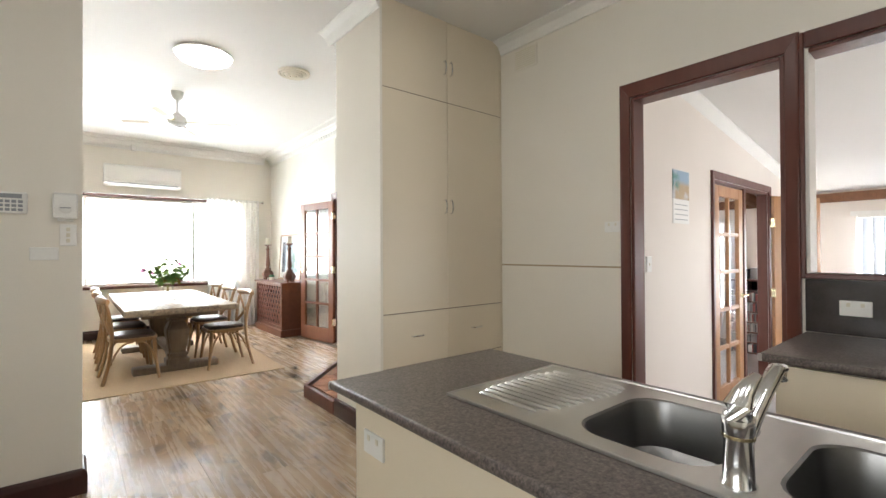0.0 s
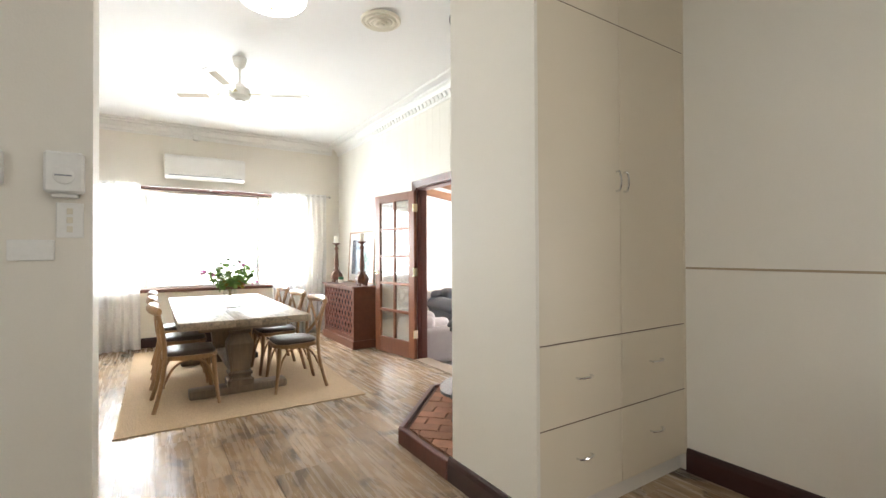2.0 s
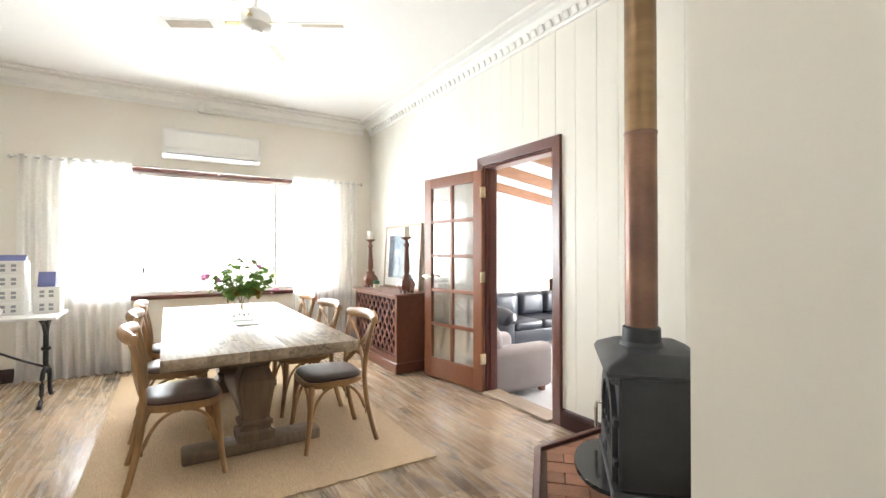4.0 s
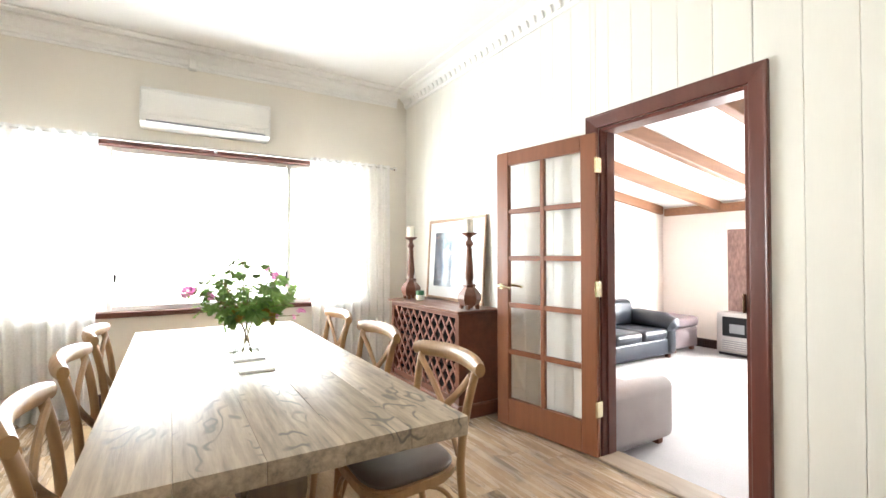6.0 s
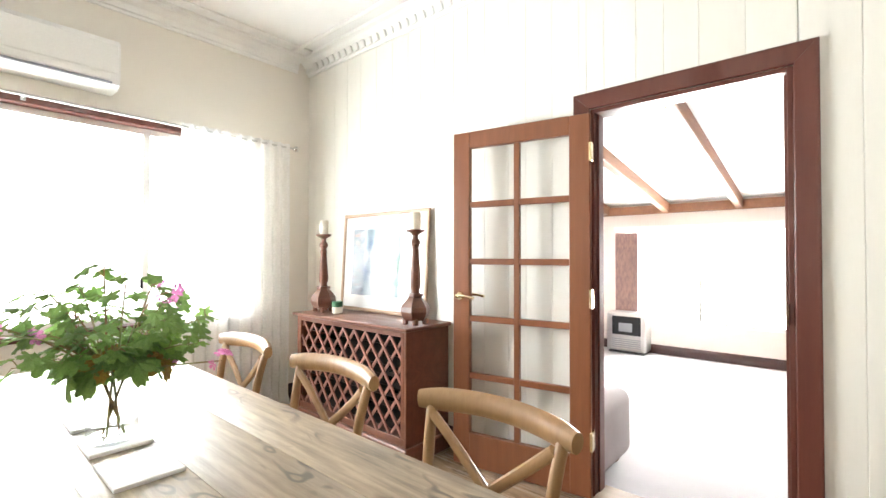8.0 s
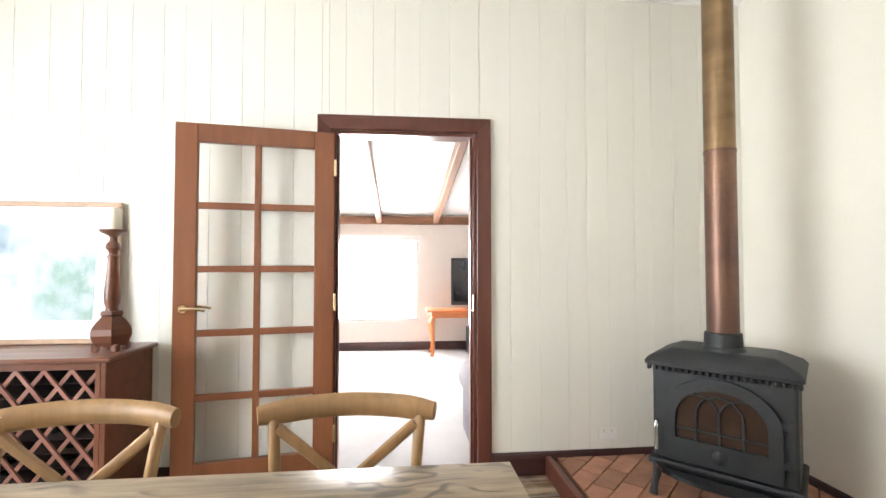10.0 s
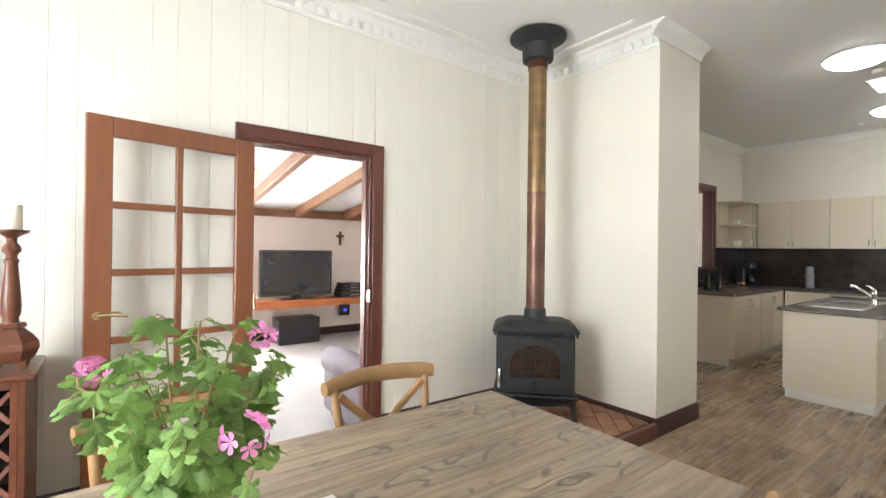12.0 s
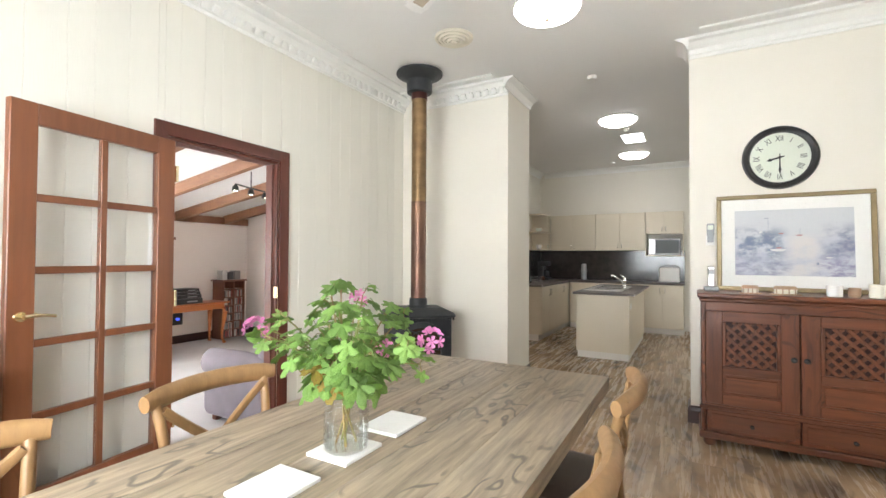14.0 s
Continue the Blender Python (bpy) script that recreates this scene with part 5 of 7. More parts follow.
for d in ((KX - 0.02, 3.235, -1.885, 0.45), (0.545, KX - 0.0205, -1.885, KY + 0.02)):
    bx("slab", M["counter"], wt, (d[0] - 2.8, d[1] - 2.8, d[2] + 0.7, d[3] + 0.7, 0.0, 0.034), 0.010, "", 3)
bx("corner_cap", M["steel"], wt, (KX - 0.023 - 2.8, KX - 0.008 - 2.8, 0.436 + 0.7, 0.453 + 0.7, 0.002, 0.032), 0.004, "steel corner cap")
sp = thing("splashback", (3.25, -0.7, CT), "glossy dark stone-look splashback panel", "splashback")
bx("panel", M["splash"], sp, (-0.012, 0.006, -1.18, 1.148, 0.001, 0.262), 0.0)
bx("panel", M["splash"], sp, (-0.012, 0.006, -1.18, -0.165, 0.263, 0.58), 0.0)
bx("panel", M["splash"], sp, (0.55 - 3.25, -0.013, -1.196, -1.182, 0.001, 0.58), 0.0)


def wall_unit(x0, x1, z0, z1, doors, yf=-1.56):
    e = thing("wall_cabinet", ((x0 + x1) / 2, -1.72, z0), "cream laminate wall cabinet above the splashback", "cabinet", "kitchen wall cabinets")
    cx = (x0 + x1) / 2
    bx("body", M["laminate"], e, (x0 - cx, x1 - cx, -1.896 + 1.72, yf - 0.02 + 1.72, 0, z1 - z0), 0.001)
    w = (x1 - x0) / doors
    for k in range(doors):
        p = bx("door", M["laminate"], e, (x0 + k * w + 0.002 - cx, x0 + (k + 1) * w - 0.002 - cx, yf - 0.018 + 1.72, yf + 1.72, 0.002, z1 - z0 - 0.002), 0.0015)
        h = (x0 + (k + 1) * w - 0.03) if k % 2 == 0 else (x0 + k * w + 0.03)
        pull(p, (h - cx, yf + 1.72, 0.08), "z", (0, 1, 0), 0.08)


wall_unit(2.06, 2.93, 1.48, 2.18, 2)
wall_unit(1.185, 2.055, 1.48, 2.18, 2)
wall_unit(0.56, 1.18, 1.78, 2.18, 2)
sh = thing("open_shelf", (3.07, -1.38, 1.48), "cream open corner shelf with crockery", "shelf")
bx("back", M["laminate"], sh, (0.17, 0.188, -0.51, 0.44, 0, 0.70), 0.001)
for z in (0.0, 0.34, 0.682):
    bx("board", M["laminate"], sh, (-0.135, 0.17, -0.51, 0.44, z, z + 0.018), 0.002)
for y in (-0.16, 0.06):
    bx("divider", M["laminate"], sh, (-0.135, 0.17, y, y + 0.018, 0.018, 0.682), 0.001)
# crockery on the shelf
for x, y, z, r, h, mm, nm, lb in ((3.04, -1.10, 1.499, 0.055, 0.09, "mount", "bowl", "small white bowl on the open shelf"), (3.05, -1.12, 1.841, 0.06, 0.07, "clock_face", "plate_stack", "pale green plates on the open shelf"),
                              (3.0, -1.43, 1.499, 0.05, 0.10, "clock_face", "jug", "small green jug on the open shelf"), (3.02, -1.43, 1.841, 0.035, 0.2, "bottle", "bottle", "dark bottle on the open shelf")):
    bm = new_bm()
    if h > 0.15:
        lathe(bm, [(r, 0), (r, h * 0.6), (r * 0.4, h * 0.75), (r * 0.4, h), (r * 0.3, h)], (0, 0, 0), 16)
    else:
        lathe(bm, [(r * 0.5, 0), (r * 0.7, h * 0.1), (r, h * 0.6), (r * 0.95, h), (r * 0.85, h), (r * 0.8, h * 0.5)], (0, 0, 0), 18)
    solid(nm, bm, M[mm], lb, nm.split("_")[0], smooth=True, m=pose(x, y, z))
# microwave shelf and appliances
ms = thing("microwave_shelf", (0.87, -1.72, 1.375), "cream shelf box around the microwave oven", "shelf")
bx("board", M["laminate"], ms, (-0.31, 0.31, -0.176, 0.16, 0, 0.016), 0.001)
bx("side", M["laminate"], ms, (-0.31, -0.294, -0.176, 0.16, 0.016, 0.403), 0.001)
bx("side", M["laminate"], ms, (0.294, 0.31, -0.176, 0.16, 0.016, 0.403), 0.001)
mw = thing("microwave_oven", (0.87, -1.70, 1.392), "silver microwave oven with a mirrored door", "microwave")
bx("case", M["basin_steel"], mw, (-0.26, 0.26, -0.18, 0.15, 0.006, 0.30), 0.006)
bx("door", M["oven_glass"], mw, (-0.235, 0.14, 0.15, 0.158, 0.035, 0.275), 0.003, "dark glass door")
bx("control_panel", M["steel"], mw, (0.15, 0.245, 0.15, 0.156, 0.035, 0.275), 0.002)
bx("foot", M["black_plastic"], mw, (-0.2, 0.2, -0.12, 0.12, 0.0, 0.006))
bmk = thing("bread_maker", (0.79, -1.62, CT), "white plastic bread maker on the worktop", "appliance")
bx("body", M["white"], bmk, (-0.165, 0.165, -0.12, 0.12, 0.008, 0.27), 0.025, "", 3)
bx("lid", M["grey_plastic"], bmk, (-0.13, 0.13, -0.10, 0.10, 0.27, 0.30), 0.012, "grey lid", 2)
bx("foot", M["black_plastic"], bmk, (-0.12, 0.12, -0.09, 0.09, 0, 0.009))
cm = thing("coffee_machine", (3.02, -1.42, CT), "black plastic coffee machine on the worktop", "appliance")
bx("base", M["black_plastic"], cm, (-0.11, 0.11, -0.12, 0.12, 0, 0.04), 0.008)
bx("tower", M["black_plastic"], cm, (0.0, 0.11, -0.11, 0.11, 0.04, 0.27), 0.012)
bx("head", M["black_plastic"], cm, (-0.10, 0.11, -0.115, 0.115, 0.27, 0.36), 0.016)
parts_of("jug", lambda b: lathe(b, [(0.05, 0.042), (0.07, 0.06), (0.07, 0.13), (0.045, 0.18), (0.05, 0.19)], (-0.045, 0, 0), 18), M["screen"], cm, "dark glass jug", True)
bm = new_bm()
lathe(bm, [(0.04, 0), (0.045, 0.01), (0.045, 0.06), (0.036, 0.075), (0.03, 0.075)], (0, 0, 0), 18)
solid("copper_canister", bm, M["copper"], "small copper canister on the worktop", "canister", smooth=True, m=pose(2.98, -1.13, CT))
bm = new_bm()
lathe(bm, [(0.05, 0), (0.055, 0.01), (0.05, 0.14), (0.06, 0.17), (0.05, 0.22), (0.05, 0.30), (0.03, 0.32)], (0, 0, 0), 18)
solid("drink_maker", bm, M["grey_plastic"], "grey bottle-shaped drink maker on the worktop", "appliance", smooth=True, m=pose(2.30, -1.66, CT))
bm = new_bm()
lathe(bm, [(0.05, 0), (0.06, 0.01), (0.10, 0.06), (0.13, 0.10), (0.125, 0.10), (0.09, 0.055), (0.04, 0.015)], (0, 0, 0), 12)
solid("fruit_bowl", bm, M["vase_glass"], "cut glass bowl on the worktop", "bowl", m=pose(2.85, -0.40, CT))
for x, y in ((2.88, -0.05), (2.98, 0.05)):
    bm = new_bm()
    lathe(bm, [(0.035, 0), (0.035, 0.15), (0.013, 0.20), (0.013, 0.27), (0.015, 0.275)], (0, 0, 0), 16)
    solid("bottle", bm, M["bottle"], "dark glass bottle on the worktop", "bottle", "bottles on the worktop", True, pose(x, y, CT))
o2 = thing("power_outlet", (3.238, 0.26, 1.03), "white double power outlet on the dark splashback", "power outlet")
outlet(o2, (0.058, 0.036, 0.009), 0, "x")
o3 = thing("light_switch", (3.26, 1.50, 1.475), "white double switch beside the doorway", "light switch")
outlet(o3, (0.058, 0.036, 0.009), 0, "x")
vk = thing("wall_vent", (3.26, 2.26, 2.90), "cream louvred wall vent below the cornice", "vent")
bx("frame", M["wall"], vk, (-0.008, 0, -0.12, 0.12, -0.085, 0.085), 0.002)
for k in range(9):
    bx("slat", M["ivory"], vk, (-0.013, -0.008, -0.105, 0.105, -0.072 + k * 0.017, -0.062 + k * 0.017), 0.001)

# switches on the nib wall
kp = thing("alarm_keypad", (0.135, 3.03, 1.565), "white alarm keypad on the nib wall", "keypad")
bx("case", M["white"], kp, (-0.075, 0.075, -0.028, 0, -0.05, 0.06), 0.006)
bx("display", M["grey_plastic"], kp, (-0.055, 0.055, -0.030, -0.028, 0.028, 0.05), 0.001, "grey display")
for i in range(5):
    for j in range(3):
        bx("key", M["grey_plastic"], kp, (-0.056 + i * 0.024, -0.038 + i * 0.024, -0.031, -0.028, -0.038 + j * 0.021, -0.024 + j * 0.021), 0.001)
th = thing("thermostat", (0.36, 3.03, 1.565), "white thermostat with a dial on the nib wall", "thermostat")
bx("case", M["white"], th, (-0.052, 0.052, -0.045, 0, -0.068, 0.068), 0.008)
bm = new_bm()
lathe(bm, [(0.028, 0), (0.028, 0.006), (0.024, 0.008)], (0, 0, 0), 20)
bmesh.ops.rotate(bm, verts=bm.verts, matrix=Matrix.Rotation(radians(90), 3, 'X'))
bmesh.ops.translate(bm, verts=bm.verts, vec=(0, -0.045, -0.012))
part("dial", bm, M["white"], th, "round white dial", True)
bx("slot", M["grey_plastic"], th, (-0.022, 0.022, -0.0545, -0.0525, -0.014, -0.009), 0.0005, "grey dial slot")
bx("base", M["white"], th, (-0.035, 0.035, -0.03, -0.001, -0.082, -0.068), 0.003)
for nm, x, z, hw, hh, n_, lb in (("light_switch", 0.372, 1.41, 0.036, 0.058, 3, "white triple light switch on the nib wall"), ("wall_plate", 0.275, 1.31, 0.058, 0.034, 0, "blank white plate on the nib wall")):
    e = thing(nm, (x, 3.03, z), lb, "light switch")
    outlet(e, (hw, hh, 0.010), -1, "y", n_)

# ---- ceiling fittings ----
def oyster(x, y, r, label, lit=True):
    e = thing("ceiling_light", (x, y, CEIL), label, "ceiling light", "round ceiling lights")
    bm = new_bm()
    lathe(bm, [(r, -0.001), (r * 1.03, -0.012), (r * 1.03, -0.022), (r, -0.024)], (0, 0, 0), 32)
    part("rim", bm, M["white"], e, smooth=True)
    bm = new_bm()
    lathe(bm, [(r * 0.98, -0.0245), (r * 0.90, -0.05), (r * 0.7, -0.075), (r * 0.4, -0.09), (0.025, -0.094)], (0, 0, 0), 32)
    part("diffuser", bm, M["lamp"], e, "lit opal glass bowl", True)
    bm = new_bm()
    lathe(bm, [(0.016, -0.093), (0.016, -0.105), (0.008, -0.112)], (0, 0, 0), 12)
    part("finial", bm, M["brass"], e, "small brass finial", True)


oyster(1.30, 4.34, 0.235, "round opal glass ceiling light, lit")
oyster(1.24, 1.40, 0.235, "round opal glass ceiling light, lit")
oyster(1.28, -0.73, 0.235, "round opal glass ceiling light, lit")
sk = thing("skylight", (1.17, 0.33, CEIL), "white rectangular skylight panel in the ceiling", "skylight")
bx("frame", M["white"], sk, (-0.16, 0.16, -0.27, 0.27, -0.012, -0.001), 0.003)
bx("diffuser", M["skylight"], sk, (-0.14, 0.14, -0.25, 0.25, -0.016, -0.0125), 0.001, "lit diffuser panel")
for nm, x, y in (("smoke_alarm", 1.265, 2.92), ("smoke_alarm", 1.20, 0.85), ("smoke_alarm", 1.7, -1.3)):
    bm = new_bm()
    lathe(bm, [(0.045, -0.001), (0.045, -0.018), (0.036, -0.032), (0.02, -0.036)], (0, 0, 0), 20)
    solid(nm, bm, M["white"], "small white smoke alarm on the ceiling", "smoke alarm", "ceiling alarms", True, pose(x, y, CEIL))
vn = thing("ceiling_vent", (2.09, 4.25, CEIL), "round cream ceiling vent with ring louvres", "vent")
for k, r in enumerate((0.155, 0.12, 0.088, 0.056)):
    bm = new_bm()
    z = -0.012 - 0.008 * k
    lathe(bm, [(r, 0 if k == 0 else z + 0.012), (r, z), (r - 0.008, z - 0.008), (r - 0.022, z - 0.004), (r - 0.022, z + 0.004)], (0, 0, -0.001), 32)
    part("ring", bm, M["ivory"], vn, smooth=True)
parts_of("hub", lambda b: lathe(b, [(0.03, -0.001), (0.03, -0.05), (0.02, -0.056)], (0, 0, 0), 20), M["ivory"], vn, smooth=True)
parts_of("backing", lambda b: lathe(b, [(0.15, -0.001), (0.15, -0.006)], (0, 0, 0), 32), M["gap"], vn)

fan = thing("ceiling_fan", (1.28, 5.58, CEIL), "white four-blade ceiling fan at rest", "fan")
parts_of("canopy", lambda b: lathe(b, [(0.065, -0.001), (0.063, -0.02), (0.05, -0.07), (0.022, -0.10)], (0, 0, 0), 24), M["white"], fan, smooth=True)
parts_of("rod", lambda b: lathe(b, [(0.012, -0.09), (0.012, -0.28)], (0, 0, 0), 12), M["white"], fan, smooth=True)
parts_of("motor", lambda b: lathe(b, [(0.03, -0.24), (0.05, -0.27), (0.085, -0.285), (0.095, -0.31), (0.092, -0.355), (0.07, -0.375), (0.04, -0.385), (0.035, -0.40), (0.01, -0.405)], (0, 0, 0), 28), M["white"], fan, smooth=True)
for k in range(4):
    a = radians(-30 + 90 * k)
    m = Matrix.Rotation(a, 4, 'Z') @ Matrix.Translation((0, 0, -0.345)) @ Matrix.Rotation(radians(11), 4, 'X')
    bm = new_bm()
    pts_ = []
    for i in range(16):
        t = i / 15
        pts_.append((0.20 + 0.42 * t, -(0.045 + 0.022 * t) * (1 if t < 0.93 else 0.8)))
    pts_ += [(0.635, 0.0)] + [(x, -y) for x, y in reversed(pts_)]
    prism(bm, pts_, -0.004, 0.004)
    bmesh.ops.transform(bm, matrix=m, verts=bm.verts)
    blade = part("blade", bm, M["white"], fan)
    bm = new_bm()
    box(bm, 0.285, 0.56, -0.032, 0.032, -0.0055, -0.0042)
    bmesh.ops.transform(bm, matrix=m, verts=bm.verts)
    part("inlay", bm, M["cane"], blade, "pale cane inlay")
    bm = new_bm()
    box(bm, 0.08, 0.26, -0.018, 0.018, 0.0045, 0.011, 0.003)
    bmesh.ops.transform(bm, matrix=m, verts=bm.verts)
    part("bracket", bm, M["brass"], blade)

# air conditioner and sensor
ac = thing("air_conditioner", (1.255, 8.55, 2.375), "white wall-mounted air conditioner above the window", "air conditioner")
bm = new_bm()
prof = [(0, 0.0), (-0.13, 0.0), (-0.185, 0.03), (-0.20, 0.08), (-0.20, 0.27), (-0.185, 0.315), (-0.14, 0.328), (0, 0.328)]
e0 = [[bm.verts.new((x, y, z)) for y, z in prof] for x in (-0.515, 0.515)]
for i in range(len(prof)):
    j = (i + 1) % len(prof)
    bm.faces.new((e0[0][i], e0[0][j], e0[1][j], e0[1][i]))
bm.faces.new(e0[0])
bm.faces.new(list(reversed(e0[1])))
bmesh.ops.recalc_face_normals(bm, faces=bm.faces[:])
bmesh.ops.bevel(bm, geom=[e for e in bm.edges if abs(e.verts[0].co.x - e.verts[1].co.x) < 0.01], offset=0.008, segments=2, affect='EDGES')
part("case", bm, M["white"], ac, smooth=True)
bx("front_panel", M["white"], ac, (-0.50, 0.50, -0.2075, -0.201, 0.095, 0.285), 0.003)
bx("louvre", M["white"], ac, (-0.46, 0.46, -0.2065, -0.19, 0.045, 0.085), 0.004)
bx("outlet_slot", M["grey_plastic"], ac, (-0.47, 0.47, -0.196, -0.18, 0.028, 0.042), 0.002, "dark air slot")
sn_ = thing("motion_sensor", (1.13, 8.52, 3.0), "small white sensor box below the cornice", "sensor")
bx("case", M["white"], sn_, (-0.035, 0.035, -0.045, 0.03, -0.045, 0.045), 0.008)

# ---- wood stove on its hearth ----
hearth = thing("hearth", (2.6, 3.7, 0), "raised corner hearth of terracotta pavers with timber edging", "hearth")
HP = [(2.035, 3.22), (2.035, 3.80), (2.72, 4.50), (3.274, 4.50), (3.274, 3.22)]


def shrink(pts_, d):
    c = (2.72, 3.75)
    return [(p[0] + (c[0] - p[0]) * d, p[1] + (c[1] - p[1]) * d) for p in pts_]


bm = new_bm()
prism(bm, [(x - 2.6, y - 3.7) for x, y in HP], 0.0, 0.086)
part("mortar_bed", bm, M["mortar"], hearth)
for (a, b) in ((HP[0], HP[1]), (HP[1], HP[2]), (HP[2], HP[3])):
    d = (Vector(b) - Vector(a))
    L_ = d.length
    bm = new_bm()
    box(bm, -0.002, L_ + 0.012, -0.004, 0.034, 0.0, 0.112, 0.005)
    bmesh.ops.transform(bm, matrix=Matrix.Translation((a[0] - 2.6, a[1] - 3.7, 0)) @ Matrix.Rotation(math.atan2(d.y, d.x), 4, 'Z'), verts=bm.verts)
    part("edging", bm, M["trim"], hearth, "dark timber edging")

SC = (2.73, 3.775)
stove = thing("wood_stove", (SC[0], SC[1], 0.104), "black cast-iron wood stove with arched glass door", "stove", rz=44)
# local: front at +y, width along x


def sbx(name, d, bev=0.006, label="", mm="iron"):
    return bx(name, M[mm], stove, d, bev, label)


sbx("body", (-0.275, 0.275, -0.20, 0.19, 0.17, 0.60), 0.012)
bm = new_bm()
rings = []
for hx, hy, z in ((0.288, 0.232, 0.592), (0.300, 0.245, 0.597), (0.302, 0.247, 0.612), (0.285, 0.232, 0.632), (0.205, 0.15, 0.668), (0.195, 0.14, 0.670)):
    rings.append([bm.verts.new((x, y, z)) for x, y in rounded_rect(-hx, hx, -hy, hy, 0.025)])
for a, b in zip(rings, rings[1:]):
    for k in range(len(a)):
        bm.faces.new((a[k], a[(k + 1) % len(a)], b[(k + 1) % len(a)], b[k]))
bm.faces.new(rings[-1])
bm.faces.new(list(reversed(rings[0])))
part("top_plate", bm, M["iron"], stove, smooth=True)
for k in range(22):
    x = -0.285 + k * 0.0271
    sbx("dentil", (x - 0.007, x + 0.007, 0.19, 0.225, 0.570, 0.598), 0.003)
sbx("base_plate", (-0.295, 0.295, -0.215, 0.225, 0.145, 0.172), 0.008)
bm = new_bm()
pts_ = [(0.26 * math.cos(radians(a)), 0.20 + 0.17 * math.sin(radians(a))) for a in range(0, 181, 12)]
prism(bm, pts_, 0.142, 0.160)
part("ash_shelf", bm, M["enamel"], stove)
# arched door
bm = new_bm()
arch = lambda w, h0, h1: [(-w, h0), (w, h0)] + [(w * math.cos(radians(a)), h1 + (w * 0.78) * math.sin(radians(a))) for a in range(0, 181, 10)]


def arch_ring(bm, w1, a0, a1, w2, b0, b1, y0, y1):
    o1, o2 = arch(w1, a0, a1), arch(w2, b0, b1)
    n_ = len(o1)
    for y in (y1,):
        v1 = [bm.verts.new((x, y, z)) for x, z in o1]
        v2 = [bm.verts.new((x, y, z)) for x, z in o2]
        w1_ = [bm.verts.new((x, y0, z)) for x, z in o1]
        w2_ = [bm.verts.new((x, y0, z)) for x, z in o2]
        for k in range(n_):
            j = (k + 1) % n_
            bm.faces.new((v1[k], v1[j], v2[j], v2[k]))
            bm.faces.new((v1[k], w1_[k], w1_[j], v1[j]))
            bm.faces.new((v2[k], v2[j], w2_[j], w2_[k]))


arch_ring(bm, 0.225, 0.185, 0.385, 0.175, 0.285, 0.375, 0.185, 0.214)
door = part("door", bm, M["iron"], stove)
bm = new_bm()
pts_ = arch(0.178, 0.283, 0.375)
vs_ = [bm.verts.new((x, 0.194, z)) for x, z in pts_]
bm.faces.new(vs_)
vs2 = [bm.verts.new((x, 0.190, z)) for x, z in pts_]
bm.faces.new(list(reversed(vs2)))
for k in range(len(vs_)):
    bm.faces.new((vs_[k], vs2[k], vs2[(k + 1) % len(vs_)], vs_[(k + 1) % len(vs_)]))
part("door_glass", bm, M["fireglass"], door, "sooty brown glass")
for x in (-0.09, 0.0, 0.09):
    bm = new_bm()
    tube(bm, [(x, 0.203, 0.285), (x, 0.203, 0.40)], 0.006, 8)
    part("glass_bar", bm, M["iron"], door)
for c in (-0.09, 0.0, 0.09):
    bm = new_bm()
    tube(bm, [(c + 0.09 * math.cos(radians(a)), 0.203, 0.40 + 0.085 * math.sin(radians(a))) for a in range(0, 181, 15)], 0.005, 8)
    part("glass_bar", bm, M["iron"], door)
bm = new_bm()
tube(bm, [(-0.17, 0.203, 0.33), (0.17, 0.203, 0.33)], 0.005, 8)
part("glass_bar", bm, M["iron"], door)
bm = new_bm()
lathe(bm, [(0.028, 0), (0.03, 0.006), (0.018, 0.012), (0.008, 0.02)], (0, 0, 0), 16)
bmesh.ops.rotate(bm, verts=bm.verts, matrix=Matrix.Rotation(radians(-90), 3, 'X'))
bmesh.ops.translate(bm, verts=bm.verts, vec=(0.0, 0.212, 0.235))
part("air_knob", bm, M["iron"], door)
bm = new_bm()
tube(bm, [(0.245, 0.20, 0.34), (0.25, 0.235, 0.34), (0.252, 0.24, 0.31), (0.25, 0.24, 0.22)], [0.008, 0.008, 0.011, 0.010], 10)
part("door_handle", bm, M["chrome"], door, "chrome spiral door handle", True)
for z in (0.25, 0.40):
    sbx("hinge", (-0.262, -0.215, 0.19, 0.212, z, z + 0.03), 0.004)
for sx in (-1, 1):
    for sy in (-1, 1):
        bm = new_bm()
        tube(bm, bend((sx * 0.25, sy * 0.17, 0.15), (sx * 0.27, sy * 0.19, 0.08), (sx * 0.275, sy * 0.20, 0.0), 5), [0.030, 0.026, 0.020, 0.016, 0.016, 0.020], 8)
        part("leg", bm, M["iron"], stove, smooth=True)
for o in stove.children_recursive:
    o.data.transform(Matrix.Diagonal((1.08, 0.94, 1.12, 1)))
fl = thing("flue_pipe", (2.70, 3.805, 0.853), "tall heat-stained bronze flue pipe with black cap", "flue pipe")
parts_of("collar", lambda b: lathe(b, [(0.098, -0.006), (0.096, 0.012), (0.086, 0.022), (0.083, 0.085), (0.076, 0.09)], (0, 0, 0), 28), M["iron"], fl, smooth=True)
parts_of("lower_pipe", lambda b: lathe(b, [(0.072, 0.08), (0.072, 0.99)], (0, 0, 0), 32), M["flue"], fl, smooth=True)
parts_of("joint", lambda b: lathe(b, [(0.0745, 0.99), (0.0755, 0.996), (0.0745, 1.003)], (0, 0, 0), 32), M["flue"], fl, smooth=True)
parts_of("upper_pipe", lambda b: lathe(b, [(0.071, 1.00), (0.071, 1.985)], (0, 0, 0), 32), M["flue_brass"], fl, smooth=True)
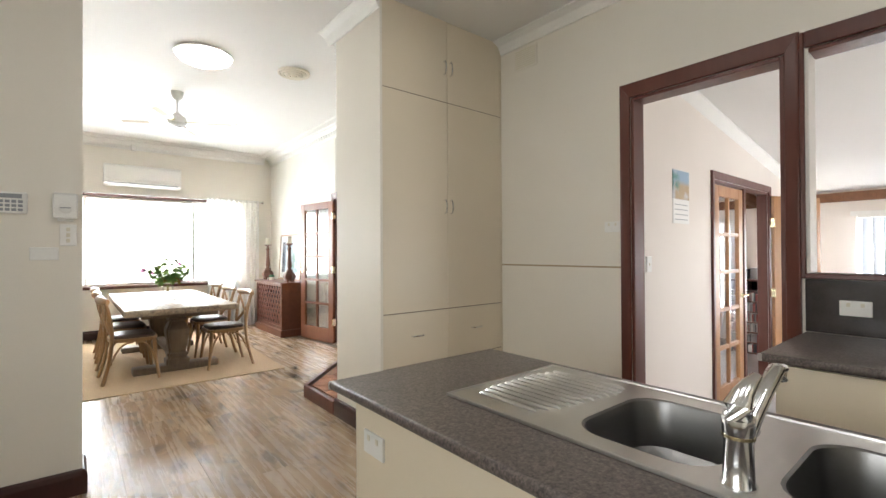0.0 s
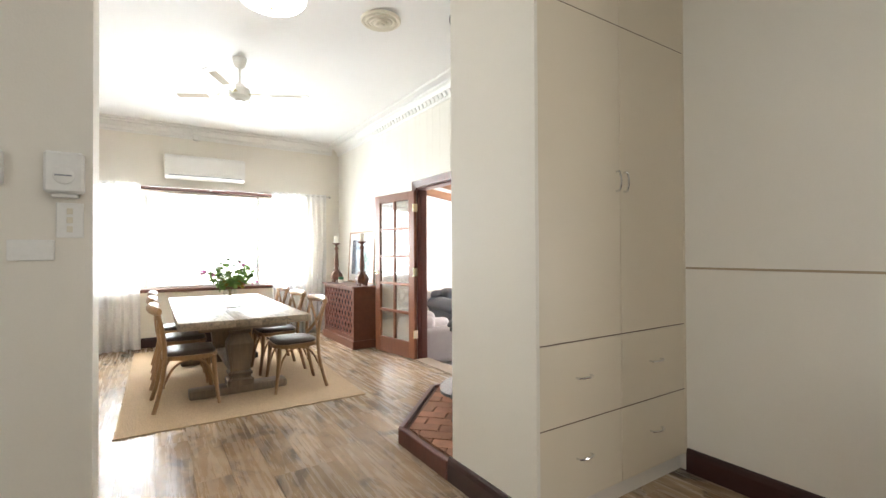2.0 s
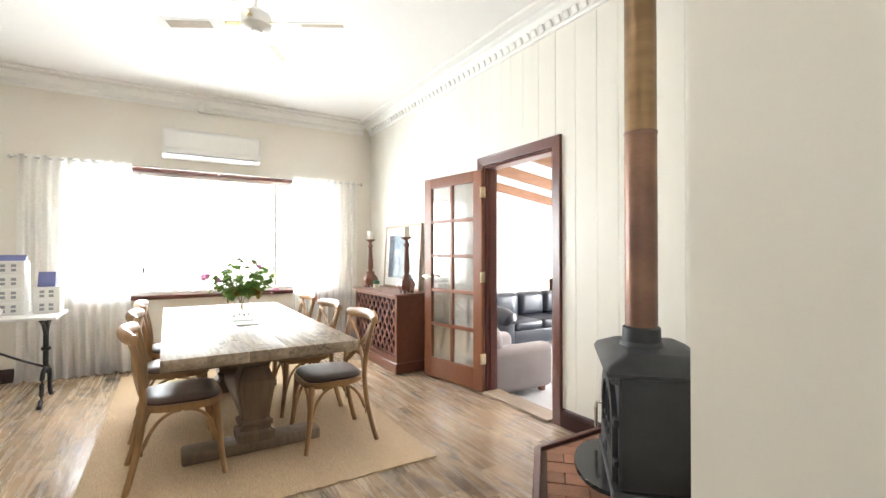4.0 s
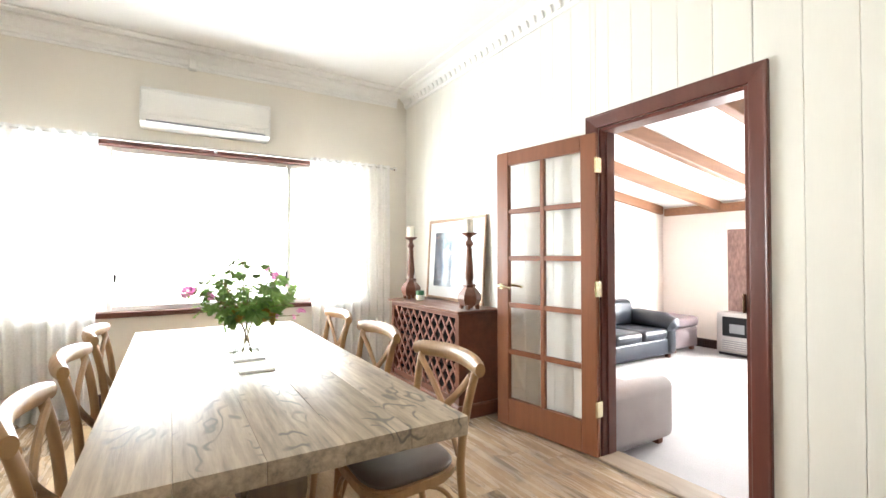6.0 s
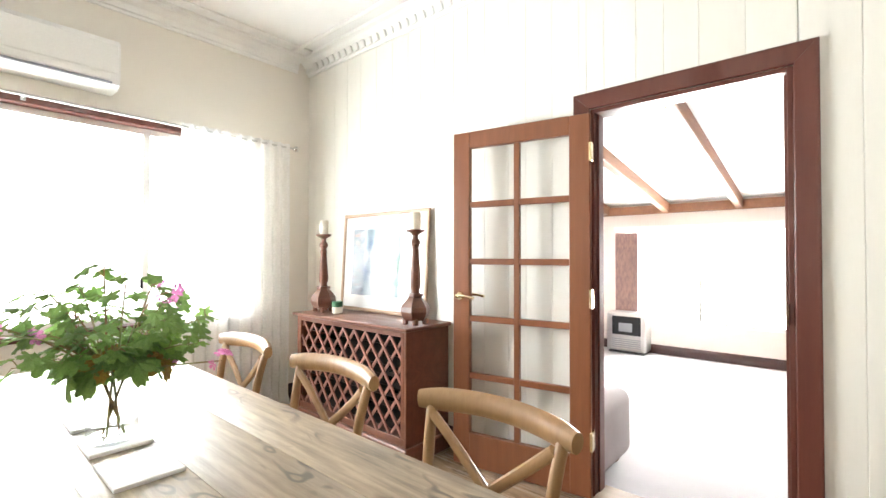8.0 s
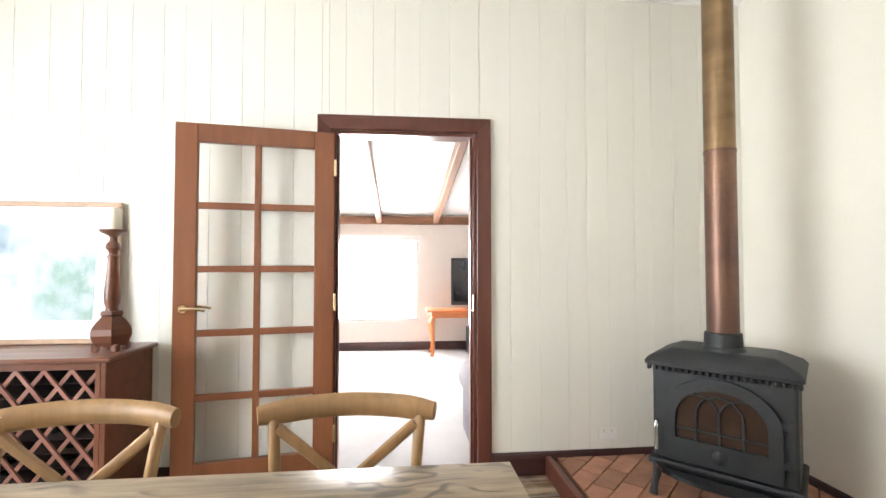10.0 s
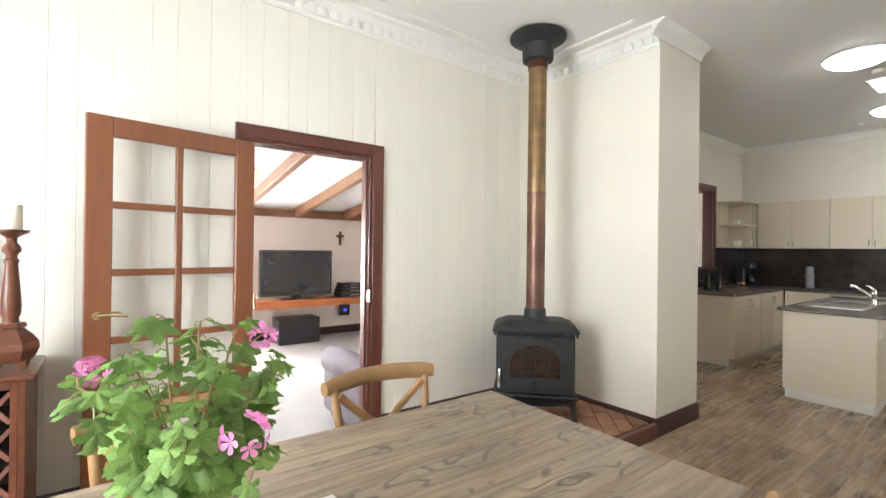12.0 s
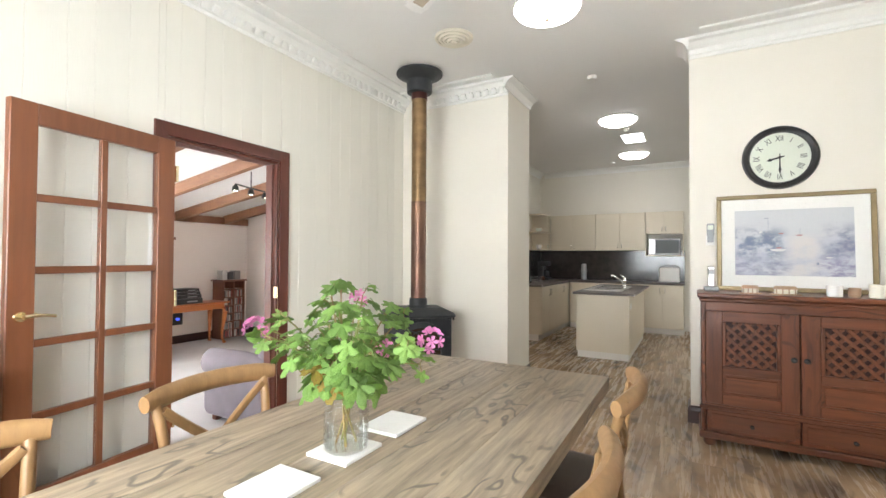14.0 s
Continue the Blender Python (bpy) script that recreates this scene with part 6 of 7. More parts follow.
parts_of("brown_section", lambda b: lathe(b, [(0.077, 1.985), (0.077, 2.07)], (0, 0, 0), 32), M["flue_copper"], fl, "dark brown upper section", True)
parts_of("cap", lambda b: lathe(b, [(0.09, 2.045), (0.118, 2.052), (0.122, 2.065), (0.122, 2.165), (0.15, 2.19), (0.205, 2.212), (0.222, 2.224), (0.222, 2.244), (0.12, 2.255)], (0, 0, 0), 36), M["iron"], fl, "black cast cap", True)
o4 = thing("power_outlet", (3.298, 4.13, 0.23), "white double power outlet above the baseboard", "power outlet")
outlet(o4, (0.058, 0.036, 0.009), 0, "x")


# ---- sideboard wall ----
SB = (-0.205, 3.26)
sb = thing("sideboard", (SB[0], SB[1], 0), "carved red-brown teak sideboard with lattice doors", "sideboard")
W2 = 0.565
bx("top", M["sideboard"], sb, (-W2 - 0.025, W2 + 0.025, 0, 0.475, 1.05, 1.083), 0.008)
bx("moulding", M["sideboard"], sb, (-W2 - 0.012, W2 + 0.012, 0, 0.46, 1.02, 1.05), 0.010)
bx("side_panel", M["sideboard_v"], sb, (-W2, -W2 + 0.025, 0, 0.43, 0.10, 1.02), 0.003)
bx("side_panel", M["sideboard_v"], sb, (W2 - 0.025, W2, 0, 0.43, 0.10, 1.02), 0.003)
# sideboard back, its inner shade put into the colour
bx("back_panel", M["inside_shade"], sb, (-W2 + 0.025, W2 - 0.025, 0, 0.012, 0.10, 1.02))
bx("frame_rail", M["sideboard"], sb, (-W2 + 0.025, W2 - 0.025, 0.39, 0.43, 0.96, 1.02), 0.003)
bx("frame_rail", M["sideboard"], sb, (-W2 + 0.025, W2 - 0.025, 0.39, 0.43, 0.27, 0.30), 0.003)
bx("waist_moulding", M["sideboard"], sb, (-W2 - 0.012, W2 + 0.012, 0.43, 0.452, 0.262, 0.29), 0.006)
bx("floor_board", M["sideboard"], sb, (-W2 + 0.025, W2 - 0.025, 0.012, 0.39, 0.10, 0.13))
bx("plinth", M["sideboard"], sb, (-W2 - 0.015, W2 + 0.015, 0, 0.45, 0.055, 0.10), 0.008)
for x in (-W2 + 0.05, W2 - 0.05):
    for y in (0.06, 0.39):
        parts_of("foot", lambda b: lathe(b, [(0.032, 0), (0.042, 0.02), (0.04, 0.04), (0.03, 0.056)], (x, y, 0), 14), M["sideboard"], sb, smooth=True)
for s in (-1, 1):
    x0, x1 = (0.004, W2 - 0.028) if s > 0 else (-W2 + 0.028, -0.004)
    z0, z1 = 0.302, 0.958
    p = bx("door", M["sideboard_v"], sb, (x0, x0 + 0.10, 0.408, 0.432, z0, z1), 0.003)
    bx("stile", M["sideboard_v"], p, (x1 - 0.10, x1, 0.408, 0.432, z0, z1), 0.003)
    bx("rail", M["sideboard"], p, (x0 + 0.10, x1 - 0.10, 0.408, 0.432, z1 - 0.075, z1), 0.003)
    bx("rail", M["sideboard"], p, (x0 + 0.10, x1 - 0.10, 0.408, 0.432, z0, z0 + 0.075), 0.003)
    bx("rail", M["sideboard"], p, (x0 + 0.10, x1 - 0.10, 0.408, 0.432, 0.515, 0.575), 0.003)
    bx("lower_panel", M["sideboard"], p, (x0 + 0.10, x1 - 0.10, 0.412, 0.421, z0 + 0.075, 0.515), 0.0)
    bx("raised_field", M["sideboard"], p, (x0 + 0.118, x1 - 0.118, 0.421, 0.429, z0 + 0.09, 0.50), 0.006)
    # added sheet that paints the shade seen through the lattice holes
    bx("dark_backing", M["inside_shade"], p, (x0 + 0.10, x1 - 0.10, 0.395, 0.400, 0.575, z1 - 0.075))
    for k in range(2):
        xx = x0 + 0.10 + k * (x1 - x0 - 0.20 - 0.022)
        bx("lattice_frame", M["sideboard_v"], p, (xx, xx + 0.022, 0.404, 0.436, 0.575, z1 - 0.075), 0.004)
    lx0, lx1, lz0, lz1 = x0 + 0.122, x1 - 0.122, 0.576, z1 - 0.076
    for sg in (1, -1):
        c = -0.55
        while c < 0.75:
            q = []
            for z in (lz0, lz1):
                x = lx0 + c + sg * (z - lz0)
                if lx0 <= x <= lx1:
                    q.append((x, z))
            for x in (lx0, lx1):
                z = lz0 + sg * (x - lx0 - c)
                if lz0 < z < lz1:
                    q.append((x, z))
            if len(q) >= 2 and math.dist(q[0], q[1]) > 0.05:
                (xa, zA), (xb, zB) = q[:2]
                L_ = math.dist(q[0], q[1])
                bm = new_bm()
                box(bm, -0.0115, 0.0115, -0.004, 0.004, -L_ / 2, L_ / 2, 0.002)
                bmesh.ops.transform(bm, matrix=Matrix.Translation(((xa + xb) / 2, 0.412 + (0.009 if sg > 0 else 0), (zA + zB) / 2)) @ Matrix.Rotation(math.atan2(xb - xa, zB - zA), 4, 'Y'), verts=bm.verts)
                part("lattice_slat", bm, M["sideboard_v"], p)
            c += 0.070
    xk = x0 + 0.03 if s > 0 else x1 - 0.03
    bm = new_bm()
    lathe(bm, [(0.018, 0), (0.019, 0.005), (0.010, 0.010), (0.014, 0.022), (0.008, 0.028)], (0, 0, 0), 14)
    bmesh.ops.rotate(bm, verts=bm.verts, matrix=Matrix.Rotation(radians(-90), 3, 'X'))
    bmesh.ops.translate(bm, verts=bm.verts, vec=(xk, 0.432, 0.66))
    part("knob", bm, M["iron"], p, "dark metal ring knob", True)
for k in range(2):
    wd = (2 * W2 - 0.06) / 2
    a = -W2 + 0.03 + k * wd
    p = bx("drawer_front", M["sideboard"], sb, (a + 0.004, a + wd - 0.004, 0.40, 0.434, 0.105, 0.258), 0.004)
    bx("raised_field", M["sideboard"], p, (a + 0.03, a + wd - 0.03, 0.434, 0.441, 0.13, 0.235), 0.006)
    bm = new_bm()
    lathe(bm, [(0.012, 0), (0.006, 0.008), (0.013, 0.018), (0.006, 0.024)], (0, 0, 0), 12)
    bmesh.ops.rotate(bm, verts=bm.verts, matrix=Matrix.Rotation(radians(-90), 3, 'X'))
    bmesh.ops.translate(bm, verts=bm.verts, vec=(a + wd / 2, 0.441, 0.18))
    part("knob", bm, M["iron"], p, "dark metal knob", True)

pm = Matrix.Translation((0.245, 3.285, 1.084)) @ Matrix.Rotation(math.pi, 4, 'Z') @ Matrix.Rotation(radians(-3.0), 4, 'X')
paint = picture("framed_painting", pm, 0.945, 0.735, 0.032, 0.025, 0.088, M["gold"], "gold-framed hazy blue harbour painting on the sideboard", P2)

# simple shapes of shore, boats and masts in the painting
SHORE, HULL, REDDISH = mat("painted_shore", (0.26, 0.29, 0.40), 0.5, bump=0), mat("painted_hull", (0.70, 0.69, 0.69), 0.5), mat("painted_red", (0.45, 0.20, 0.22), 0.5)
for (x, z, w_, h, mm) in ((0.33, 0.30, 0.12, 0.022, HULL), (0.37, 0.322, 0.05, 0.010, REDDISH), (0.33, 0.46, 0.003, 0.10, SHORE), (0.30, 0.55, 0.045, 0.004, SHORE), (0.27, 0.44, 0.03, 0.014, HULL),
                          (0.52, 0.41, 0.003, 0.07, SHORE), (0.49, 0.415, 0.055, 0.010, REDDISH), (0.39, 0.43, 0.04, 0.010, REDDISH), (0.66, 0.25, 0.05, 0.010, HULL), (0.61, 0.20, 0.018, 0.022, SHORE)):
    bm = new_bm()
    pts_ = [(x + w_ / 2 + w_ / 2 * math.cos(a_) * (0.8 + 0.2 * math.sin(5 * a_)), z + h / 2 + h / 2 * math.sin(a_)) for a_ in (2 * math.pi * k_ / 14 for k_ in range(14))]
    prism(bm, pts_, 0.0146, 0.0150)
    bmesh.ops.rotate(bm, verts=bm.verts, matrix=Matrix.Rotation(radians(90), 3, 'X'))
    part("painted_shape", bm, mm, paint)

clock = new("wall_clock")
clock.matrix_world = pose(-0.165, 3.231, 2.095, 90, 0, 180)
tagged(clock, "round black wall clock with Roman numerals", "clock")
bm = new_bm()
lathe(bm, [(0.236, 0.0), (0.240, 0.012), (0.232, 0.034), (0.215, 0.042), (0.196, 0.034), (0.188, 0.016), (0.188, 0.0)], (0, 0, 0), 48)
part("rim", bm, M["black_plastic"], clock, "thick black rim", True)
parts_of("face", lambda b: lathe(b, [(0.189, 0.004), (0.189, 0.012)], (0, 0, 0), 48), M["clock_face"], clock, "pale green-white dial")


def text_mesh(name, text, size, parent, material, m, extrude=0.0008):
    cu = bpy.data.curves.new(name, 'FONT')
    cu.body, cu.size, cu.extrude, cu.align_x, cu.align_y = text, size, extrude, 'CENTER', 'CENTER'
    tmp = bpy.data.objects.new(name, cu)
    scene.collection.objects.link(tmp)
    me = bpy.data.meshes.new_from_object(tmp.evaluated_get(bpy.context.evaluated_depsgraph_get()))
    bpy.data.objects.remove(tmp)
    me.materials.clear()
    me.materials.append(material)
    o = new(name, me)
    o.parent = parent
    o.matrix_basis = m
    return o


for k, tx in enumerate(("XII", "I", "II", "III", "IIII", "V", "VI", "VII", "VIII", "IX", "X", "XI")):
    a = radians(-30 * k)
    text_mesh("numeral", tx, 0.052, clock, M["black_plastic"], Matrix.Rotation(a, 4, 'Z') @ Matrix.Translation((0, 0.142, 0.0135)) @ Matrix.Diagonal((0.8, 1.15, 1, 1)))
for nm, ang, ln, wd in (("hour_hand", -255, 0.085, 0.013), ("minute_hand", -180, 0.13, 0.009)):
    bm = new_bm()
    prism(bm, [(-wd / 3, -0.03), (wd / 3, -0.03), (wd / 2, ln * 0.6), (wd, ln * 0.7), (0, ln), (-wd, ln * 0.7), (-wd / 2, ln * 0.6)], 0.015 if wd > 0.01 else 0.018, 0.0168 if wd > 0.01 else 0.0198)
    bmesh.ops.rotate(bm, verts=bm.verts, matrix=Matrix.Rotation(radians(ang), 3, 'Z'))
    part(nm, bm, M["black_plastic"], clock)
parts_of("hub", lambda b: lathe(b, [(0.010, 0.012), (0.010, 0.022), (0.006, 0.024)], (0, 0, 0), 14), M["black_plastic"], clock)

rm = thing("wall_remote", (0.287, 3.232, 1.525), "silver air-conditioner remote in a wall holder", "remote control")
bx("holder", M["white"], rm, (-0.032, 0.032, 0, 0.022, -0.09, -0.01), 0.004)
bx("remote", M["grey_plastic"], rm, (-0.026, 0.026, 0.004, 0.024, -0.07, 0.085), 0.006, "silver grey remote")
bx("screen", M["clock_face"], rm, (-0.02, 0.02, 0.024, 0.0255, 0.035, 0.07), 0.001)
ph = thing("cordless_phone", (0.29, 3.47, 1.083), "grey cordless phone standing in its cradle", "telephone")
bx("cradle", M["grey_plastic"], ph, (-0.05, 0.05, -0.045, 0.045, 0.0, 0.035), 0.008)
bx("handset", M["steel"], ph, (-0.024, 0.024, -0.02, 0.012, 0.035, 0.19), 0.008)
bx("screen", M["grey_plastic"], ph, (-0.017, 0.017, 0.012, 0.0135, 0.13, 0.165), 0.001)


def model_house(x, y, w, label):
    e = thing("model_house", (x, y, 1.083), label, "ornament", "ornaments on the sideboard")
    bx("base", M["frame_wood"], e, (-w / 2, w / 2, -0.035, 0.035, 0, 0.008), 0.002)
    bx("walls", M["candle"], e, (-w * 0.36, w * 0.36, -0.02, 0.02, 0.008, 0.038), 0.002)
    bm = new_bm()
    vs_ = box(bm, -w * 0.4, w * 0.4, -0.028, 0.028, 0.038, 0.06)
    for v in vs_:
        if v.co.z > 0.05:
            v.co.y *= 0.1
            v.co.x *= 0.85
    part("roof", bm, M["frame_wood"], e)
    for k in range(4):
        px = -w * 0.3 + k * w * 0.2
        bx("post", M["frame_wood"], e, (px - 0.003, px + 0.003, 0.024, 0.030, 0.008, 0.04))


model_house(0.06, 3.60, 0.13, "small carved wooden model house")
model_house(-0.14, 3.60, 0.17, "small carved wooden model house")
for x, r, h, lb, mm in ((-0.40, 0.042, 0.075, "small glass jar candle on the sideboard", "mount"), (-0.50, 0.032, 0.06, "small brown pot on the sideboard", "frame_wood"), (-0.61, 0.042, 0.085, "small glass jar candle on the sideboard", "candle")):
    bm = new_bm()
    lathe(bm, [(r * 0.9, 0), (r, 0.004), (r, h), (r * 0.92, h), (r * 0.88, h * 0.75)], (0, 0, 0), 20)
    solid("candle_jar", bm, M[mm], lb, "jar", "ornaments on the sideboard", True, pose(x, 3.60, 1.083))

# ---- iron-legged side table near the window ----
it = thing("side_table", (-0.27, 7.62, 0), "white-topped side table on black cast-iron legs", "table")
bx("top", M["mount"], it, (-0.42, 0.28, -0.28, 0.28, 0.735, 0.762), 0.008, "white table top", 2)
for x in (-0.30, 0.17):
    bm = new_bm()
    tube(bm, [(x, -0.01, 0.25), (x, 0.0, 0.70)], 0.020, 10)
    lathe(bm, [(0.02, 0.44), (0.034, 0.45), (0.034, 0.47), (0.02, 0.48)], (x, 0, 0), 12)
    for s in (-1, 1):
        tube(bm, bend((x, 0, 0.30), (x, s * 0.16, 0.30), (x, s * 0.15, 0.14), 7) + bend((x, s * 0.15, 0.14), (x, s * 0.17, 0.0), (x, s * 0.25, 0.012), 5)[1:], 0.017, 8)
        tube(bm, bend((x, 0, 0.56), (x, s * 0.10, 0.70), (x, s * 0.20, 0.725), 7), 0.015, 8)
    part("iron_leg", bm, M["iron"], it, smooth=True)
bm = new_bm()
tube(bm, bend((-0.30, 0, 0.56), (-0.065, 0, 0.40), (0.17, 0, 0.30), 8), 0.010, 8)
part("brace", bm, M["iron"], it, smooth=True)


def drawer_box(x, y, w, n_, label):
    e = thing("trinket_box", (x, y, 0.762), label, "box", "boxes on the side table")
    h = n_ * 0.115
    bx("case", M["mount"], e, (-w / 2, w / 2, -w / 2, w / 2, 0, h), 0.004)
    for k in range(n_):
        p = bx("drawer", M["white"], e, (-w / 2 + 0.012, w / 2 - 0.012, -w / 2 - 0.006, -w / 2, k * 0.115 + 0.01, k * 0.115 + 0.105), 0.003)
        for i in (-1, 1):
            for j in (-1, 1):
                cx, cz = i * w * 0.17, k * 0.115 + 0.057 + j * 0.018
                bx("fretwork", M["grey_plastic"], p, (cx - 0.016, cx + 0.016, -w / 2 - 0.0075, -w / 2 - 0.006, cz - 0.012, cz + 0.012), 0.004)
    return e


drawer_box(-0.34, 7.70, 0.20, 4, "tall white box of small fretwork drawers")
drawer_box(-0.10, 7.72, 0.18, 2, "low white box of small fretwork drawers")
M["blue"] = mat("violet_blue_card", (0.20, 0.22, 0.46), 0.6, var=0.2)
for x, y, z, w in ((-0.34, 7.70, 0.762 + 0.46, 0.19), (-0.11, 7.72, 0.762 + 0.23, 0.12)):
    e = thing("desk_calendar", (x, y, z), "violet-blue desk calendar standing on a white box", "calendar")
    bm = new_bm()
    h = 0.05 if w > 0.15 else 0.13
    prism(bm, [(-0.045, 0), (0.045, 0), (0.0, h)], -w / 2, w / 2)
    bmesh.ops.rotate(bm, verts=bm.verts, matrix=Matrix(((0, 0, 1), (1, 0, 0), (0, 1, 0))))
    part("card", bm, M["blue"], e)
bm = new_bm()
lathe(bm, [(0.10, 0), (0.14, 0.02), (0.15, 0.05), (0.11, 0.11), (0.03, 0.13)], (0, 0, 0), 24)
solid("wire_basket", bm, M["mount"], "white domed basket on the side table", "basket", smooth=True, m=pose(-0.50, 7.50, 0.762))

# ---- vase with geraniums ----
TOPZ = TZ
for y0, y1, dx in ((6.06, 6.245, 0.0), (6.312, 6.475, 0.004), (6.56, 6.73, 0.01)):
    bm = new_bm()
    box(bm, 1.228 + dx, 1.378 + dx, y0, y1, TOPZ, TOPZ + 0.011, 0.002)
    e = solid("tile_coaster", bm, M["mount"], "white ceramic tile used as a table coaster", "coaster", "white tiles on the table")
VX, VY, VZ = 1.302, 6.395, TOPZ + 0.0112
vase = thing("glass_vase", (VX, VY, VZ), "clear glass jar vase half full of water", "vase")
bm = new_bm()
lathe(bm, [(0.056, 0), (0.063, 0.005), (0.065, 0.02), (0.065, 0.130), (0.058, 0.152), (0.051, 0.163), (0.054, 0.168), (0.054, 0.184), (0.050, 0.187)], (0, 0, 0), 32)
part("jar", bm, M["vase_glass"], vase, smooth=True)
bm = new_bm()
lathe(bm, [(0.02, 0.011), (0.0615, 0.0125), (0.0615, 0.055), (0.01, 0.0552)], (0, 0, 0), 28)
part("water", bm, M["water"], vase, "clear water", True)

plant = thing("geranium", (VX, VY, VZ + 0.014), "bunch of pink geraniums with lobed green leaves", "plant")
rnd = random.Random(11)


def leaf_mesh(seed, material):
    r_ = random.Random(seed)
    bm = new_bm()
    n_ = 44
    c = bm.verts.new((0, 0, 0))
    ring, mid = [], []
    for k in range(n_):
        a = radians(-150 + 300 * k / (n_ - 1))
        lobe = 0.50 + 0.50 * abs(math.cos(a * 2.5)) ** 1.1
        tooth = 1 + 0.085 * math.sin(k * 2.9 + seed)
        r = lobe * tooth * (0.9 + 0.1 * math.cos(a))
        x, y = r * math.cos(a), r * math.sin(a)
        z = 0.10 * math.sin(a * 5 + seed) * r - 0.22 * r * r + r_.uniform(-0.03, 0.03)
        ring.append(bm.verts.new((x + 0.25, y, z)))
        mid.append(bm.verts.new((x * 0.5 + 0.12, y * 0.5, 0.05 * math.cos(a * 5) - 0.05)))
    for k in range(n_ - 1):
        bm.faces.new((c, mid[k], mid[k + 1]))
        bm.faces.new((mid[k], ring[k], ring[k + 1], mid[k + 1]))
    return mesh_of("leaf", bm, material, True)


leaf_meshes = [leaf_mesh(s, M["leaf"]) for s in (1, 2, 3)] + [leaf_mesh(s, M["leaf_old"]) for s in (4, 5)]
stem_bm = new_bm()


def put_leaf(p, a, tilt, size, old):
    o = new("leaf", leaf_meshes[3 + rnd.randrange(2)] if old else leaf_meshes[rnd.randrange(3)])
    o.parent = plant
    o.matrix_basis = Matrix.Translation(p) @ Matrix.Rotation(a, 4, 'Z') @ Matrix.Rotation(tilt, 4, 'Y') @ Matrix.Rotation(rnd.uniform(-0.45, 0.45), 4, 'X') @ Matrix.Diagonal((size, size, size, 1))


# long shoots: heading, reach and rise from the mouth of the jar; leaves sit along them on short stalks
SHOOTS = ((-0.3, 0.10, 0.27), (0.5, 0.20, 0.20), (0.9, 0.23, 0.15), (1.4, 0.15, 0.14), (2.1, 0.12, 0.24), (2.6, 0.20, 0.12), (3.0, 0.25, 0.15), (3.5, 0.22, 0.06), (4.0, 0.17, 0.18),
          (4.5, 0.13, 0.08), (5.1, 0.19, 0.16), (5.6, 0.22, 0.07), (6.0, 0.15, 0.21), (1.9, 0.05, 0.30), (0.2, 0.22, 0.11),
          (3.3, 0.14, 0.22), (4.8, 0.08, 0.25), (2.4, 0.22, 0.19), (5.9, 0.23, 0.14))
for i, (a, reach, rise) in enumerate(SHOOTS):
    foot = Vector((0.03 * math.cos(a + 2.6), 0.03 * math.sin(a + 2.6), 0.0))
    mouth = Vector((0.028 * math.cos(a), 0.028 * math.sin(a), 0.17))
    tip = Vector((reach * math.cos(a), reach * math.sin(a), 0.18 + rise))
    arc = bend(mouth, mouth * 0.55 + tip * 0.45 + Vector((0, 0, 0.05)), tip, 8)
    if i % 3 == 0:
        tube(stem_bm, [foot, mouth], 0.0034, 6)
    tube(stem_bm, arc, [0.003] * 5 + [0.0022] * 4, 6)
    for k in range(1, 9):
        for _ in range(1 if k < 7 else 2):
            la = a + rnd.choice((-1, 1)) * rnd.uniform(0.2, 1.7)
            stalk = rnd.uniform(0.02, 0.06) * (1.1 - 0.07 * k)
            base = arc[k]
            p = base + Vector((math.cos(la) * stalk, math.sin(la) * stalk, rnd.uniform(-0.02, 0.03)))
            tube(stem_bm, [base, base * 0.4 + p * 0.6 + Vector((0, 0, 0.008)), p], 0.0013, 4)
            put_leaf(p, la + rnd.uniform(-0.3, 0.3), radians(rnd.uniform(5, 50)), rnd.uniform(0.038, 0.056) * (1.1 - 0.055 * k), k < 3 and rnd.random() < 0.12)
# large drooping leaves round the mouth of the jar, some of them yellowing
for k in range(20):
    a = k * 0.63 + rnd.uniform(-0.2, 0.2)
    r = rnd.uniform(0.07, 0.13)
    p = Vector((r * math.cos(a), r * math.sin(a), rnd.uniform(0.17, 0.25)))
    tube(stem_bm, bend((0.02 * math.cos(a), 0.02 * math.sin(a), 0.17), (p.x * 0.7, p.y * 0.7, p.z + 0.05), p, 5), 0.0018, 5)
    put_leaf(p, a, radians(rnd.uniform(25, 85)), rnd.uniform(0.045, 0.066), k % 6 == 1)
FL = [(-0.265, -0.04, 0.32), (0.20, 0.16, 0.34), (0.12, -0.04, 0.20), (0.09, -0.16, 0.41), (-0.16, 0.03, 0.30), (0.22, -0.19, 0.20)]
for f in FL:
    tube(stem_bm, bend((f[0] * 0.12, f[1] * 0.12, 0.18), (f[0] * 0.4, f[1] * 0.4, f[2] * 0.95), f, 6), 0.0022, 5)
tagged(part("stem", stem_bm, M["stem"], plant, "thin green stems", True), kind="stuff")


def flower_mesh():
    bm = new_bm()
    for k in range(5):
        a = 2 * math.pi * k / 5
        c = bm.verts.new((0, 0, 0))
        pts_ = [(0.4, -0.22), (0.75, -0.34), (1.0, -0.22), (1.05, 0.0), (1.0, 0.22), (0.75, 0.34), (0.4, 0.22)]
        vs_ = [bm.verts.new((x * math.cos(a) - y * math.sin(a), x * math.sin(a) + y * math.cos(a), 0.28 * x + 0.1 * abs(y))) for x, y in pts_]
        for u, v in zip(vs_, vs_[1:]):
            bm.faces.new((c, u, v))
    return mesh_of("flower", bm, M["petal"], True)


fm = flower_mesh()
